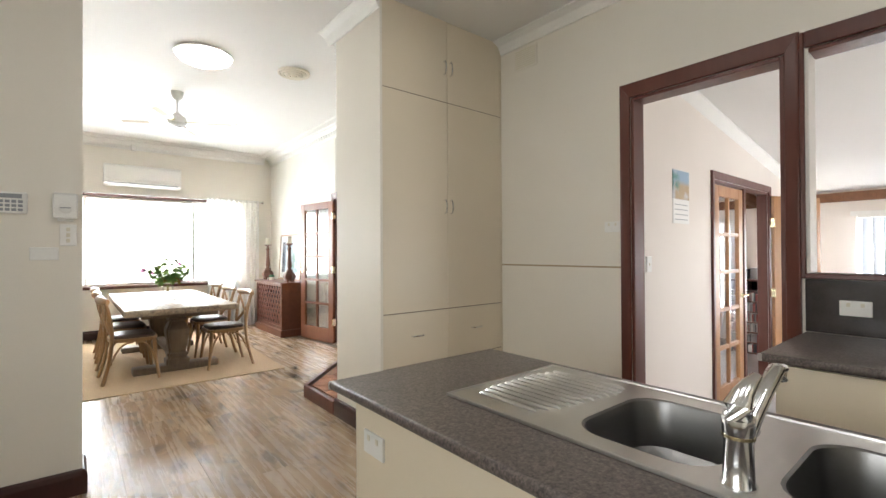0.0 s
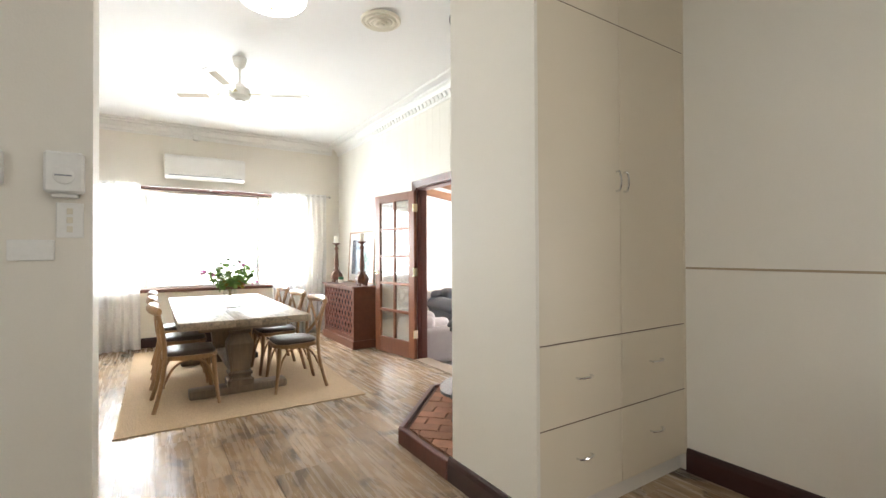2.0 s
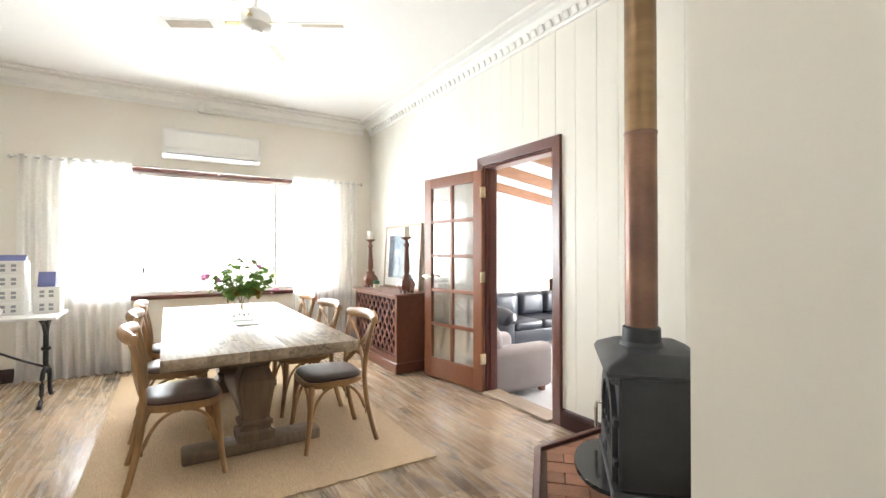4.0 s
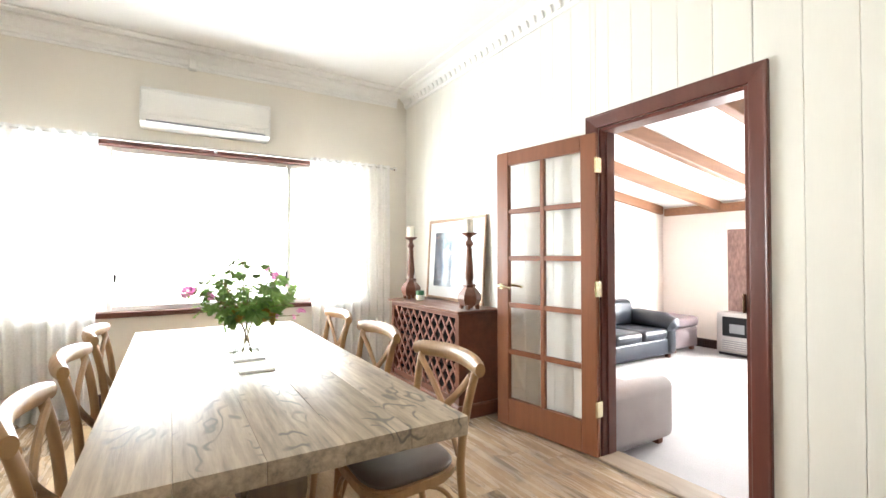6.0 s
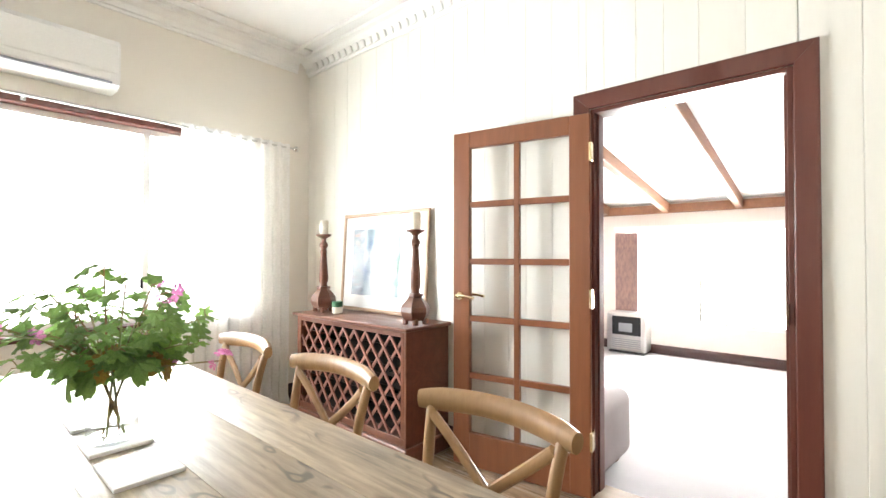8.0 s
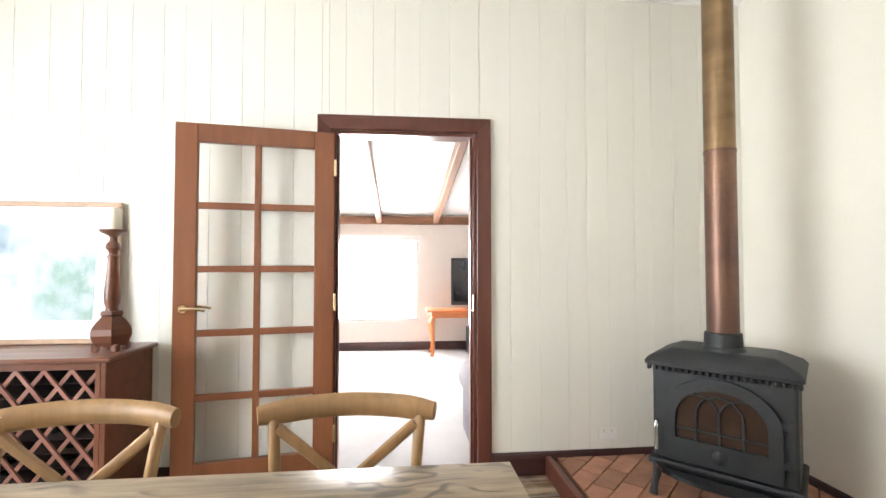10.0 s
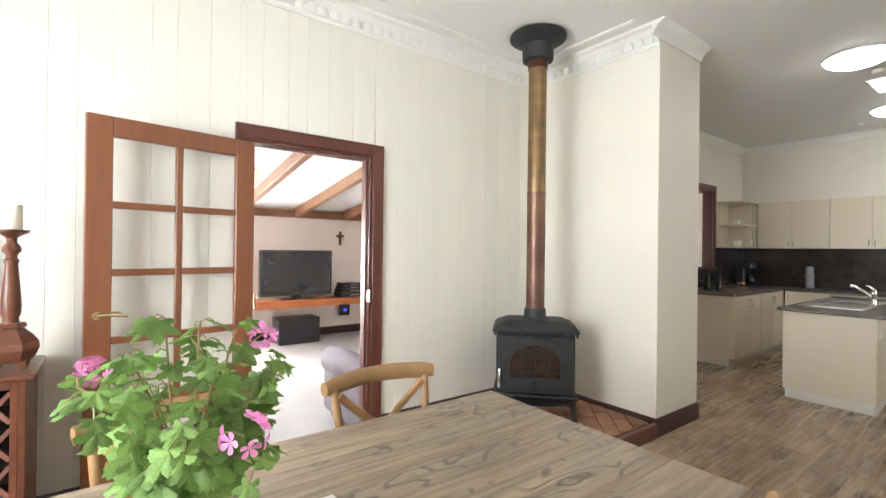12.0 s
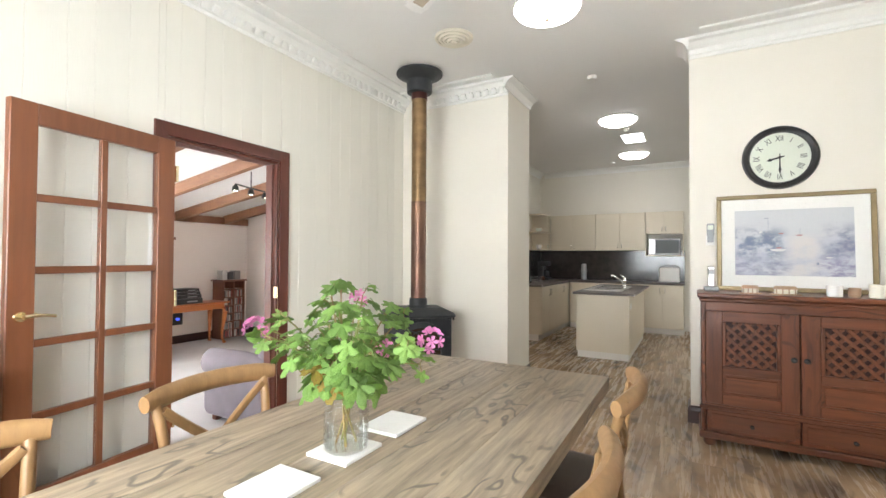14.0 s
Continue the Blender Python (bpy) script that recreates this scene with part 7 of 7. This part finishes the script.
for i, f in enumerate(FL):
    cnt, spread = (10, 0.030) if i < 2 else ((8, 0.026) if i in (2, 3, 5) else (4, 0.016))
    for k in range(cnt):
        d = Vector((rnd.gauss(0, 1), rnd.gauss(0, 1), rnd.gauss(0.3, 1))).normalized()
        o = new("flower", fm)
        o.parent = plant
        o.matrix_basis = Matrix.Translation(Vector(f) + d * spread) @ d.to_track_quat('Z', 'Y').to_matrix().to_4x4() @ Matrix.Diagonal((0.0165, 0.0165, 0.0165, 1))

# ---- lounge and family room ----
for k, y in enumerate((2.03, 2.94, 3.86, 4.81, 5.76, 6.68, 7.57)):
    bm = new_bm()
    vs_ = box(bm, 3.42, 8.2, y - 0.045, y + 0.045, -0.155, -0.002)
    for v in vs_:
        v.co.z += slope(v.co.x)
    bmesh.ops.bevel(bm, geom=bm.edges[:], offset=0.008, segments=1, affect='EDGES')
    solid("ceiling_beam", bm, M["beam"], "rough brown timber ceiling beam", "beam", "lounge ceiling beams")
for nm, d in (("wall_beam", (8.14, 8.2, 1.56, 8.44, 1.935, 2.065)), ("wall_beam", (8.14, 8.2, -1.88, 1.44, 1.945, 2.065))):
    bm = new_bm()
    box(bm, *d, 0.006)
    solid(nm, bm, M["beam"], "brown timber plate along the top of the wall", "beam")
bm = new_bm()
vs_ = box(bm, 3.43, 8.13, 8.44, 8.5, -0.14, -0.002)
for v in vs_:
    v.co.z += slope(v.co.x)
solid("wall_beam", bm, M["beam"], "brown timber plate along the top of the wall", "beam")
bm = new_bm()
vs_ = box(bm, 3.42, 8.13, 1.375, 1.45, -0.085, -0.002)
for v in vs_:
    if v.co.y < 1.4 and v.co.z < -0.05:
        v.co.z += 0.06
    v.co.z += slope(v.co.x)
tagged(new("trim_cornice_family", mesh_of("trim_cornice_family", bm, M["cornice"])), "white sloping plaster cornice", "cornice", kind="structure")


def far_window(name, y0, y1, z0, z1, label):
    e = thing(name, (8.2, 0, 0), label, "window")
    e["kind"] = "structure"
    for d in ((0.02, 0.12, y0, y1, z0, z0 + 0.05), (0.02, 0.12, y0, y1, z1 - 0.05, z1), (0.02, 0.12, y0, y0 + 0.05, z0 + 0.05, z1 - 0.05), (0.02, 0.12, y1 - 0.05, y1, z0 + 0.05, z1 - 0.05),
              (0.04, 0.09, (y0 + y1) / 2 - 0.02, (y0 + y1) / 2 + 0.02, z0 + 0.05, z1 - 0.05)):
        bx("window_frame", M["white"], e, d, 0.004)
    bx("architrave", M["white"], e, (-0.02, 0, y0 - 0.06, y1 + 0.06, z1, z1 + 0.06), 0.003)
    p = bx("pane", M["glass"], e, (0.06, 0.064, y0 + 0.05, y1 - 0.05, z0 + 0.05, z1 - 0.05))
    p.visible_shadow = False


far_window("window_3", 5.10, 7.40, 0.30, 1.70, "wide bright white lounge window")
far_window("window_4", -0.55, 0.92, 0.30, 1.75, "bright white family room window")
bl = thing("window_blind", (8.13, 7.25, 1.66), "brown patterned vertical blind drawn to one side", "blind")
bx("headrail", M["white"], bl, (-0.02, 0.03, -2.16, 0.16, 0.0, 0.035), 0.004)
for k in range(5):
    bm = new_bm()
    box(bm, -0.002, 0.002, -0.045, 0.045, -1.24, -0.002)
    bmesh.ops.rotate(bm, verts=bm.verts, matrix=Matrix.Rotation(radians(18), 3, 'Z'))
    bmesh.ops.translate(bm, verts=bm.verts, vec=(0, 0.12 - k * 0.062, 0))
    part("slat", bm, M["blind"], bl)
M["blind_white"] = mat("white_blind_fabric", (0.62, 0.66, 0.72), 0.7, var=0.1)
b2 = thing("window_blind", (8.14, 0.2, 1.72), "pale vertical slat blind over the window", "blind")
bx("headrail", M["white"], b2, (-0.02, 0.03, -0.72, 0.70, 0.0, 0.035), 0.004)
for k in range(14):
    bm = new_bm()
    box(bm, -0.002, 0.002, -0.045, 0.045, -1.35, -0.002)
    bmesh.ops.rotate(bm, verts=bm.verts, matrix=Matrix.Rotation(radians(22), 3, 'Z'))
    bmesh.ops.translate(bm, verts=bm.verts, vec=(0, 0.62 - k * 0.097, 0))
    part("slat", bm, M["blind_white"], b2)

ht = thing("gas_heater", (8.02, 7.18, LOW), "silver-grey gas heater with a dark grille", "heater")
bx("case", M["steel"], ht, (-0.14, 0.14, -0.29, 0.29, 0.035, 0.62), 0.03, "", 3)
bx("grille", M["black_plastic"], ht, (-0.152, -0.135, -0.22, 0.20, 0.28, 0.56), 0.006, "dark heater grille")
bx("window", M["grey_plastic"], ht, (-0.156, -0.15, -0.10, 0.10, 0.33, 0.46), 0.003)
for k in range(5):
    bx("louvre", M["grey_plastic"], ht, (-0.158, -0.138, -0.22, 0.20, 0.09 + k * 0.03, 0.102 + k * 0.03), 0.002)
bx("foot", M["black_plastic"], ht, (-0.13, 0.13, -0.26, 0.26, 0, 0.036), 0.004)


def soft_box(bm, d, r=0.06, seg=4):
    box(bm, *d, r, seg)


def sofa(name, at, rz, w, depth, seat_h, arm_h, back_h, material, label, seats, cat):
    """Seat with rounded arms and back; local front at +y, centred on x."""
    e = thing(name, at, label, cat, rz=rz)
    aw = 0.20
    for nm, d, r in (("base", (-w / 2 + 0.02, w / 2 - 0.02, -depth / 2 + 0.02, depth / 2 - 0.04, 0.06, seat_h - 0.14), 0.03),):
        bm = new_bm()
        soft_box(bm, d, r)
        part(nm, bm, material, e, smooth=True)
    for s in (-1, 1):
        bm = new_bm()
        x0, x1 = (w / 2 - aw, w / 2) if s > 0 else (-w / 2, -w / 2 + aw)
        soft_box(bm, (x0, x1, -depth / 2 + 0.03, depth / 2, 0.05, arm_h), 0.08, 5)
        part("arm", bm, material, e, smooth=True)
    bm = new_bm()
    vs0 = len(bm.verts)
    soft_box(bm, (-w / 2 + 0.05, w / 2 - 0.05, -depth / 2, -depth / 2 + 0.24, 0.06, back_h), 0.09, 5)
    part("back", bm, material, e, smooth=True)
    sw = (w - 2 * aw) / seats
    for k in range(seats):
        bm = new_bm()
        x0 = -w / 2 + aw + k * sw
        soft_box(bm, (x0 + 0.005, x0 + sw - 0.005, -depth / 2 + 0.18, depth / 2 - 0.01, seat_h - 0.15, seat_h), 0.06, 5)
        part("seat_cushion", bm, material, e, smooth=True)
        bm = new_bm()
        soft_box(bm, (x0 + 0.01, x0 + sw - 0.01, -depth / 2 + 0.10, -depth / 2 + 0.34, seat_h - 0.02, back_h + 0.04), 0.09, 5)
        part("back_cushion", bm, material, e, smooth=True)
    for sx in (-1, 1):
        for sy in (-1, 1):
            bx("foot", M["rack"], e, (sx * (w / 2 - 0.1) - 0.03, sx * (w / 2 - 0.1) + 0.03, sy * (depth / 2 - 0.1) - 0.03, sy * (depth / 2 - 0.1) + 0.03, 0, 0.07), 0.004)
    return e


ls = sofa("leather_sofa", (6.08, 8.05, LOW), 180, 2.1, 0.90, 0.43, 0.50, 0.76, M["leather_black"], "black leather three-seat sofa against the lounge wall", 3, "sofa")
sofa("armchair", (3.88, 6.36, LOW), -90, 0.86, 0.86, 0.40, 0.52, 0.66, M["suede_grey"], "light grey suede armchair beside the doorway", 1, "armchair")
rc = sofa("recliner_chair", (3.92, 4.42, LOW), -90, 0.95, 0.90, 0.44, 0.58, 0.92, M["suede_mauve"], "mauve-grey suede recliner chair with rolled arms", 1, "armchair")
for s in (-1, 1):
    bm = new_bm()
    tube(bm, [(s * 0.955, -0.40, 0.50), (s * 0.955, -0.10, 0.515), (s * 0.955, 0.30, 0.49), (s * 0.955, 0.44, 0.45), (s * 0.955, 0.47, 0.42)], [0.12, 0.145, 0.145, 0.125, 0.06], 16)
    part("arm_roll", bm, M["leather_black"], ls, smooth=True)
for s in (-1, 1):
    bm = new_bm()
    tube(bm, [(s * 0.385, -0.40, 0.53), (s * 0.385, 0.0, 0.54), (s * 0.385, 0.40, 0.53), (s * 0.385, 0.455, 0.51)], [0.11, 0.125, 0.125, 0.09], 16)
    part("arm_roll", bm, M["suede_mauve"], rc, smooth=True)
ot = thing("ottoman", (7.62, 8.07, LOW), "brown-mauve suede ottoman with a loose cushion", "ottoman")
bm = new_bm()
soft_box(bm, (-0.30, 0.30, -0.31, 0.31, 0.06, 0.36), 0.03)
part("base", bm, M["ottoman"], ot, smooth=True)
bm = new_bm()
soft_box(bm, (-0.32, 0.32, -0.33, 0.33, 0.36, 0.52), 0.06, 5)
part("cushion", bm, M["ottoman"], ot, smooth=True)
for sx in (-1, 1):
    for sy in (-1, 1):
        bx("foot", M["rack"], ot, (sx * 0.24 - 0.03, sx * 0.24 + 0.03, sy * 0.24 - 0.03, sy * 0.24 + 0.03, 0, 0.065), 0.004)

ct = thing("console_table", (7.78, 3.68, LOW), "orange-brown console table with curved legs", "table")
bx("top", M["console"], ct, (-0.24, 0.24, -1.32, 1.32, 0.695, 0.722), 0.008, "", 2)
bx("apron", M["console"], ct, (-0.20, 0.20, -1.24, 1.24, 0.60, 0.695), 0.005)
for k in range(3):
    bx("drawer_front", M["console"], ct, (-0.212, -0.20, -1.05 + k * 0.72, -0.40 + k * 0.72, 0.612, 0.685), 0.004)
for sx in (-1, 1):
    for sy in (-1, 1):
        bm = new_bm()
        x, y = sx * 0.18, sy * 1.21
        tube(bm, [(x, y, 0.62), (x + sx * 0.03, y + sy * 0.03, 0.54), (x + sx * 0.02, y + sy * 0.02, 0.40), (x - sx * 0.005, y, 0.2), (x, y, 0.08), (x + sx * 0.02, y + sy * 0.02, 0.03), (x + sx * 0.03, y + sy * 0.03, 0.0)],
             [0.035, 0.045, 0.035, 0.022, 0.018, 0.028, 0.03], 10)
        part("leg", bm, M["console"], ct, smooth=True)
tv = thing("television", (7.80, 3.98, LOW + 0.722), "large black flat-screen television on the console table", "television")
bx("foot", M["black_plastic"], tv, (-0.12, 0.12, -0.28, 0.28, 0.0, 0.02), 0.006)
bx("neck", M["black_plastic"], tv, (-0.02, 0.02, -0.08, 0.08, 0.02, 0.08), 0.004)
bx("case", M["black_plastic"], tv, (-0.03, 0.04, -0.61, 0.61, 0.06, 0.82), 0.008)
bx("screen", M["screen"], tv, (-0.034, -0.0305, -0.58, 0.58, 0.115, 0.79), 0.001, "dark glossy screen")
for k, (z, w, h) in enumerate(((0.0, 0.44, 0.09), (0.09, 0.40, 0.06), (0.15, 0.36, 0.05), (0.20, 0.32, 0.05))):
    e = thing("media_player", (7.76, 3.05, LOW + 0.722 + z), "black media player in a stack on the console table", "media player", "stacked media players")
    bx("case", M["black_plastic"], e, (-0.16, 0.16, -w / 2, w / 2, 0.004, h), 0.004)
    bx("display", M["grey_plastic"], e, (-0.162, -0.16, -w * 0.3, w * 0.1, h * 0.35, h * 0.6))
    bx("foot", M["black_plastic"], e, (-0.12, 0.12, -w * 0.4, w * 0.4, 0, 0.004))
bm = new_bm()
box(bm, -0.20, 0.20, -0.34, 0.34, 0, 0.42, 0.01)
solid("subwoofer", bm, M["black_plastic"], "black subwoofer box on the carpet", "loudspeaker", m=pose(7.80, 3.98, LOW))
pb = thing("power_adapter", (8.15, 2.95, 0.25), "black powered wall box with a blue light", "adapter")
bx("case", M["black_plastic"], pb, (-0.04, 0.05, -0.09, 0.09, -0.10, 0.10), 0.006)
bx("indicator", glow("blue_indicator", (0.05, 0.10, 1.0), 2.0), pb, (-0.043, -0.040, -0.03, 0.03, -0.02, 0.02), 0.002, "glowing blue light")
cd = thing("disc_tower", (7.98, 2.08, LOW), "dark wooden disc tower filled with cases", "shelf")
bx("side", M["rack"], cd, (-0.16, 0.16, -0.22, -0.20, 0, 1.05), 0.003)
bx("side", M["rack"], cd, (-0.16, 0.16, 0.20, 0.22, 0, 1.05), 0.003)
# tower back takes the same painted-in shade
bx("back", M["inside_shade"], cd, (0.15, 0.16, -0.20, 0.20, 0, 1.05))
bx("divider", M["rack"], cd, (-0.15, 0.15, -0.01, 0.01, 0.03, 1.04), 0.002)
bx("top", M["rack"], cd, (-0.19, 0.18, -0.25, 0.25, 1.05, 1.08), 0.006)
for k in range(7):
    z = 0.02 + k * 0.146
    bx("shelf_board", M["rack"], cd, (-0.15, 0.15, -0.20, 0.20, z, z + 0.014))
rnd = random.Random(2)
DISC = [mat("disc_case_%s" % n_, c_, 0.4, var=0.3) for n_, c_ in (("grey", (0.3, 0.3, 0.3)), ("white", (0.6, 0.58, 0.55)), ("dark", (0.05, 0.05, 0.06)), ("red", (0.3, 0.06, 0.05)))]
for k in range(6):
    for s in (-1, 1):
        y = -0.19 if s < 0 else 0.015
        e = thing("disc_cases", (7.98, 2.08 + y, LOW + 0.035 + k * 0.146), "row of disc cases on the tower shelf", "disc cases", "disc cases in the tower")
        yy = 0.0
        while yy < 0.155:
            w_ = rnd.choice((0.012, 0.014, 0.02))
            bx("case", rnd.choice(DISC), e, (-0.12, 0.08, yy, yy + w_ - 0.001, 0, rnd.uniform(0.10, 0.125)))
            yy += w_
for y, w_, h in ((1.96, 0.12, 0.16), (2.10, 0.10, 0.14), (2.22, 0.10, 0.17)):
    bm = new_bm()
    box(bm, -0.08, 0.08, -w_ / 2, w_ / 2, 0, h, 0.003)
    solid("box_set", bm, DISC[int(h * 100) % 4], "boxed disc set standing on the tower", "box", "box sets on the tower", m=pose(7.98, y, LOW + 1.08))
cr = thing("wall_cross", (8.195, 3.04, 1.60), "small brown wooden cross on the lounge wall", "cross")
bx("upright", M["rack"], cr, (-0.02, 0.0, -0.022, 0.022, -0.14, 0.12), 0.003)
bx("arm", M["rack"], cr, (-0.022, -0.001, -0.075, 0.075, 0.01, 0.055), 0.003)
tl = thing("track_light", (5.6, 3.45, slope(5.6)), "dark ceiling track light with three spots", "ceiling light")
bm = new_bm()
tube(bm, [(0, 0, -0.001), (0, 0, -0.22)], 0.008, 8)
tube(bm, [(-0.12, 0.32, -0.22), (0.0, 0, -0.22), (0.12, -0.32, -0.22)], 0.010, 8)
part("bar", bm, M["iron"], tl)
for t in (-1, 0, 1):
    bm = new_bm()
    lathe(bm, [(0.014, -0.23), (0.035, -0.25), (0.045, -0.31), (0.03, -0.30)], (-0.12 * t * -1, 0.32 * t * -1, 0.0), 14)
    sp_ = part("spot", bm, M["iron"], tl, smooth=True)
    parts_of("bulb", lambda b: lathe(b, [(0.002, -0.306), (0.030, -0.304), (0.033, -0.298)], (0.12 * t, -0.32 * t, 0.0), 14), M["spot_bulb"], sp_, "lit warm bulb")
cal = thing("wall_calendar", (4.07, 1.449, 1.53), "hanging wall calendar with a beach photograph", "calendar")
bx("print", scene_print("beach_print", (((0.30, 0.42, 0.55), (-1, 2), (0.31, 2), 0.02, (4, 4, 9), 0.3, 0.5), ((0.46, 0.34, 0.20), (0.03, 2), (-1, 0.33), 0.03, (6, 6, 9), 0.3, 0.5),
                                  ((0.10, 0.26, 0.22), (-1, 0.11), (0.28, 0.40), 0.03, (9, 9, 9), 0.35, 0.55))), cal, (0, 0.30, -0.006, 0, 0.20, 0.43), 0)
bx("page", M["mount"], cal, (0, 0.30, -0.005, 0, 0.0, 0.198), 0, "white month page")
for r_ in range(4):
    bx("date_bar", M["grey_plastic"], cal, (0.03, 0.27, -0.0058, -0.005, 0.03 + r_ * 0.04, 0.036 + r_ * 0.04))
e = thing("light_switch", (3.66, 1.45, 1.21), "white light switch on the family room wall", "light switch")
outlet(e, (0.036, 0.058, 0.010), -1, "y", 1)

# ---- view outside ----
def glow_view(name, c1, c2, strength):
    m = bpy.data.materials.new(name)
    m.use_nodes = True
    t = m.node_tree
    b = t.nodes["Principled BSDF"]
    N, L = t.nodes.new, t.links.new
    tc, n1, mr, mx = N("ShaderNodeTexCoord"), N("ShaderNodeTexNoise"), N("ShaderNodeMapRange"), N("ShaderNodeMix")
    n1.inputs["Scale"].default_value, n1.inputs["Detail"].default_value = 0.55, 8
    L(tc.outputs["Object"], n1.inputs[0])
    mr.inputs[1].default_value, mr.inputs[2].default_value = 0.46, 0.66
    L(n1.outputs[0], mr.inputs[0])
    mx.data_type = 'RGBA'
    mx.inputs[6].default_value, mx.inputs[7].default_value = (*c1, 1), (*c2, 1)
    L(mr.outputs[0], mx.inputs[0])
    L(mx.outputs[2], b.inputs["Emission Color"])
    b.inputs["Base Color"].default_value = (0.1, 0.1, 0.1, 1)
    b.inputs["Emission Strength"].default_value = strength
    return m


M["view"] = glow_view("bright_hazy_garden", (1, 1, 1), (0.50, 0.56, 0.46), 4.5)
for nm, d in (("backdrop_north", (-8, 11, 11.5, 11.6, -0.6, 7)), ("backdrop_east", (11.0, 11.1, -8, 11.5, -0.6, 7)), ("backdrop_west", (-8.1, -8.0, -8, 11.5, -0.6, 7))):
    structure(nm, [d], M["view"], "bright hazy sky and garden outside", "backdrop")

# ---- pieces ----
dent = new_bm()
box(dent, -0.026, 0.0, -0.027, 0.027, -0.03, 0.03, 0.010, 2)
dent_mesh = mesh_of("dentil", dent, M["cornice"], True)


def dentils(parent, a, b, rz, step=0.083):
    a, b = Vector(a), Vector(b)
    n_ = int((b - a).length / step)
    for k in range(n_):
        o = new("dentil", dent_mesh)
        o.parent = parent
        p = a + (b - a) * ((k + 0.5) / n_)
        o.matrix_basis = pose(p.x, p.y, CEIL - 0.085, 0, -24, rz)


dentils(corn[0], (3.268, 3.32), (3.268, 8.42), 0)
dentils(corn[2], (2.04, 3.225), (3.15, 3.225), -90)

# boards of the lounge door wall
bw = (0.172, 0.125, 0.178, 0.143, 0.119, 0.174, 0.139, 0.130, 0.172, 0.189, 0.196, 0.180, 0.183, 0.152, 0.131, 0.163, 0.140, 0.163)
y, k = 3.196, 0
while y < 8.549:
    w_ = min(bw[k % len(bw)], 8.549 - y)
    y2 = y + w_
    for z0, z1 in ((0.0, CEIL - 0.001),):
        lo = DH + 0.02 if (y2 > DY0 - 0.02 and y < DY1 + 0.02) else z0
        if y < DY0 - 0.02 < y2 or y < DY1 + 0.02 < y2:
            lo = z0
            segs = [(y, DY0 - 0.02, 0.0), (DY0 - 0.02, y2, DH + 0.02)] if y < DY0 - 0.02 < y2 else [(y, DY1 + 0.02, DH + 0.02), (DY1 + 0.02, y2, 0.0)]
        else:
            segs = [(y, y2, lo)]
        for a, b, l in segs:
            if b - a < 0.004:
                continue
            bm = new_bm()
            box(bm, 3.298, 3.3115, a + 0.0004, b - 0.0004, l, z1, 0.0022 if b - a > 0.012 else 0.0)
            part("board", bm, M["board"], wall_east)
    y, k = y2, k + 1


# hearth pavers, clipped to the hearth's outline
def clip_poly(poly, edges):
    for (ax, ay), (bx_, by) in edges:
        out = []
        for i, p in enumerate(poly):
            q = poly[(i + 1) % len(poly)]
            f = lambda s_: (bx_ - ax) * (s_[1] - ay) - (by - ay) * (s_[0] - ax)
            fp, fq = f(p), f(q)
            if fp <= 0:
                out.append(p)
            if fp * fq < 0:
                t = fp / (fp - fq)
                out.append((p[0] + (q[0] - p[0]) * t, p[1] + (q[1] - p[1]) * t))
        poly = out
        if len(poly) < 3:
            return []
    return poly


HI = [(2.075, 3.225), (2.075, 3.785), (2.735, 4.46), (3.272, 4.46), (3.272, 3.225)]
hedges = list(zip(HI, HI[1:] + HI[:1]))
rnd = random.Random(8)
ca, sa = math.cos(radians(45)), math.sin(radians(45))
for i in range(-14, 14):
    for j in range(-9, 9):
        u0, v0 = i * 0.118, j * 0.232 + (0.116 if i % 2 else 0)
        quad = []
        for du, dv in ((0.004, 0.004), (0.114, 0.004), (0.114, 0.228), (0.004, 0.228)):
            u, v = u0 + du, v0 + dv
            quad.append((2.7 + u * ca - v * sa, 3.8 + u * sa + v * ca))
        poly = clip_poly(quad, hedges)
        if len(poly) >= 3:
            bm = new_bm()
            prism(bm, [(x - 2.6, y - 3.7) for x, y in poly], 0.080, 0.101 + rnd.uniform(-0.002, 0.0025))
            part("paver", bm, M["brick"], hearth)

# floor planks
rnd = random.Random(21)
PWID, PLEN = 0.193, 1.21
x = -1.70
col = 0
while x < 3.30:
    x2 = min(x + PWID, 3.31)
    y = -1.9 - rnd.uniform(0.1, 1.1)
    while y < 8.55:
        a, b = max(y, -1.9), min(y + PLEN, 8.55)
        if b - a > 0.03:
            bm = new_bm()
            L_ = b - a
            box(bm, -(x2 - x) / 2 + 0.0002, (x2 - x) / 2 - 0.0002, -L_ / 2 + 0.0002, L_ / 2 - 0.0002, -0.0115, 0.0, 0.0007)
            o = part("plank", bm, M["plank"], floor)
            o.location = ((x + x2) / 2, (a + b) / 2, 0)
        y += PLEN
    x = x2
    col += 1
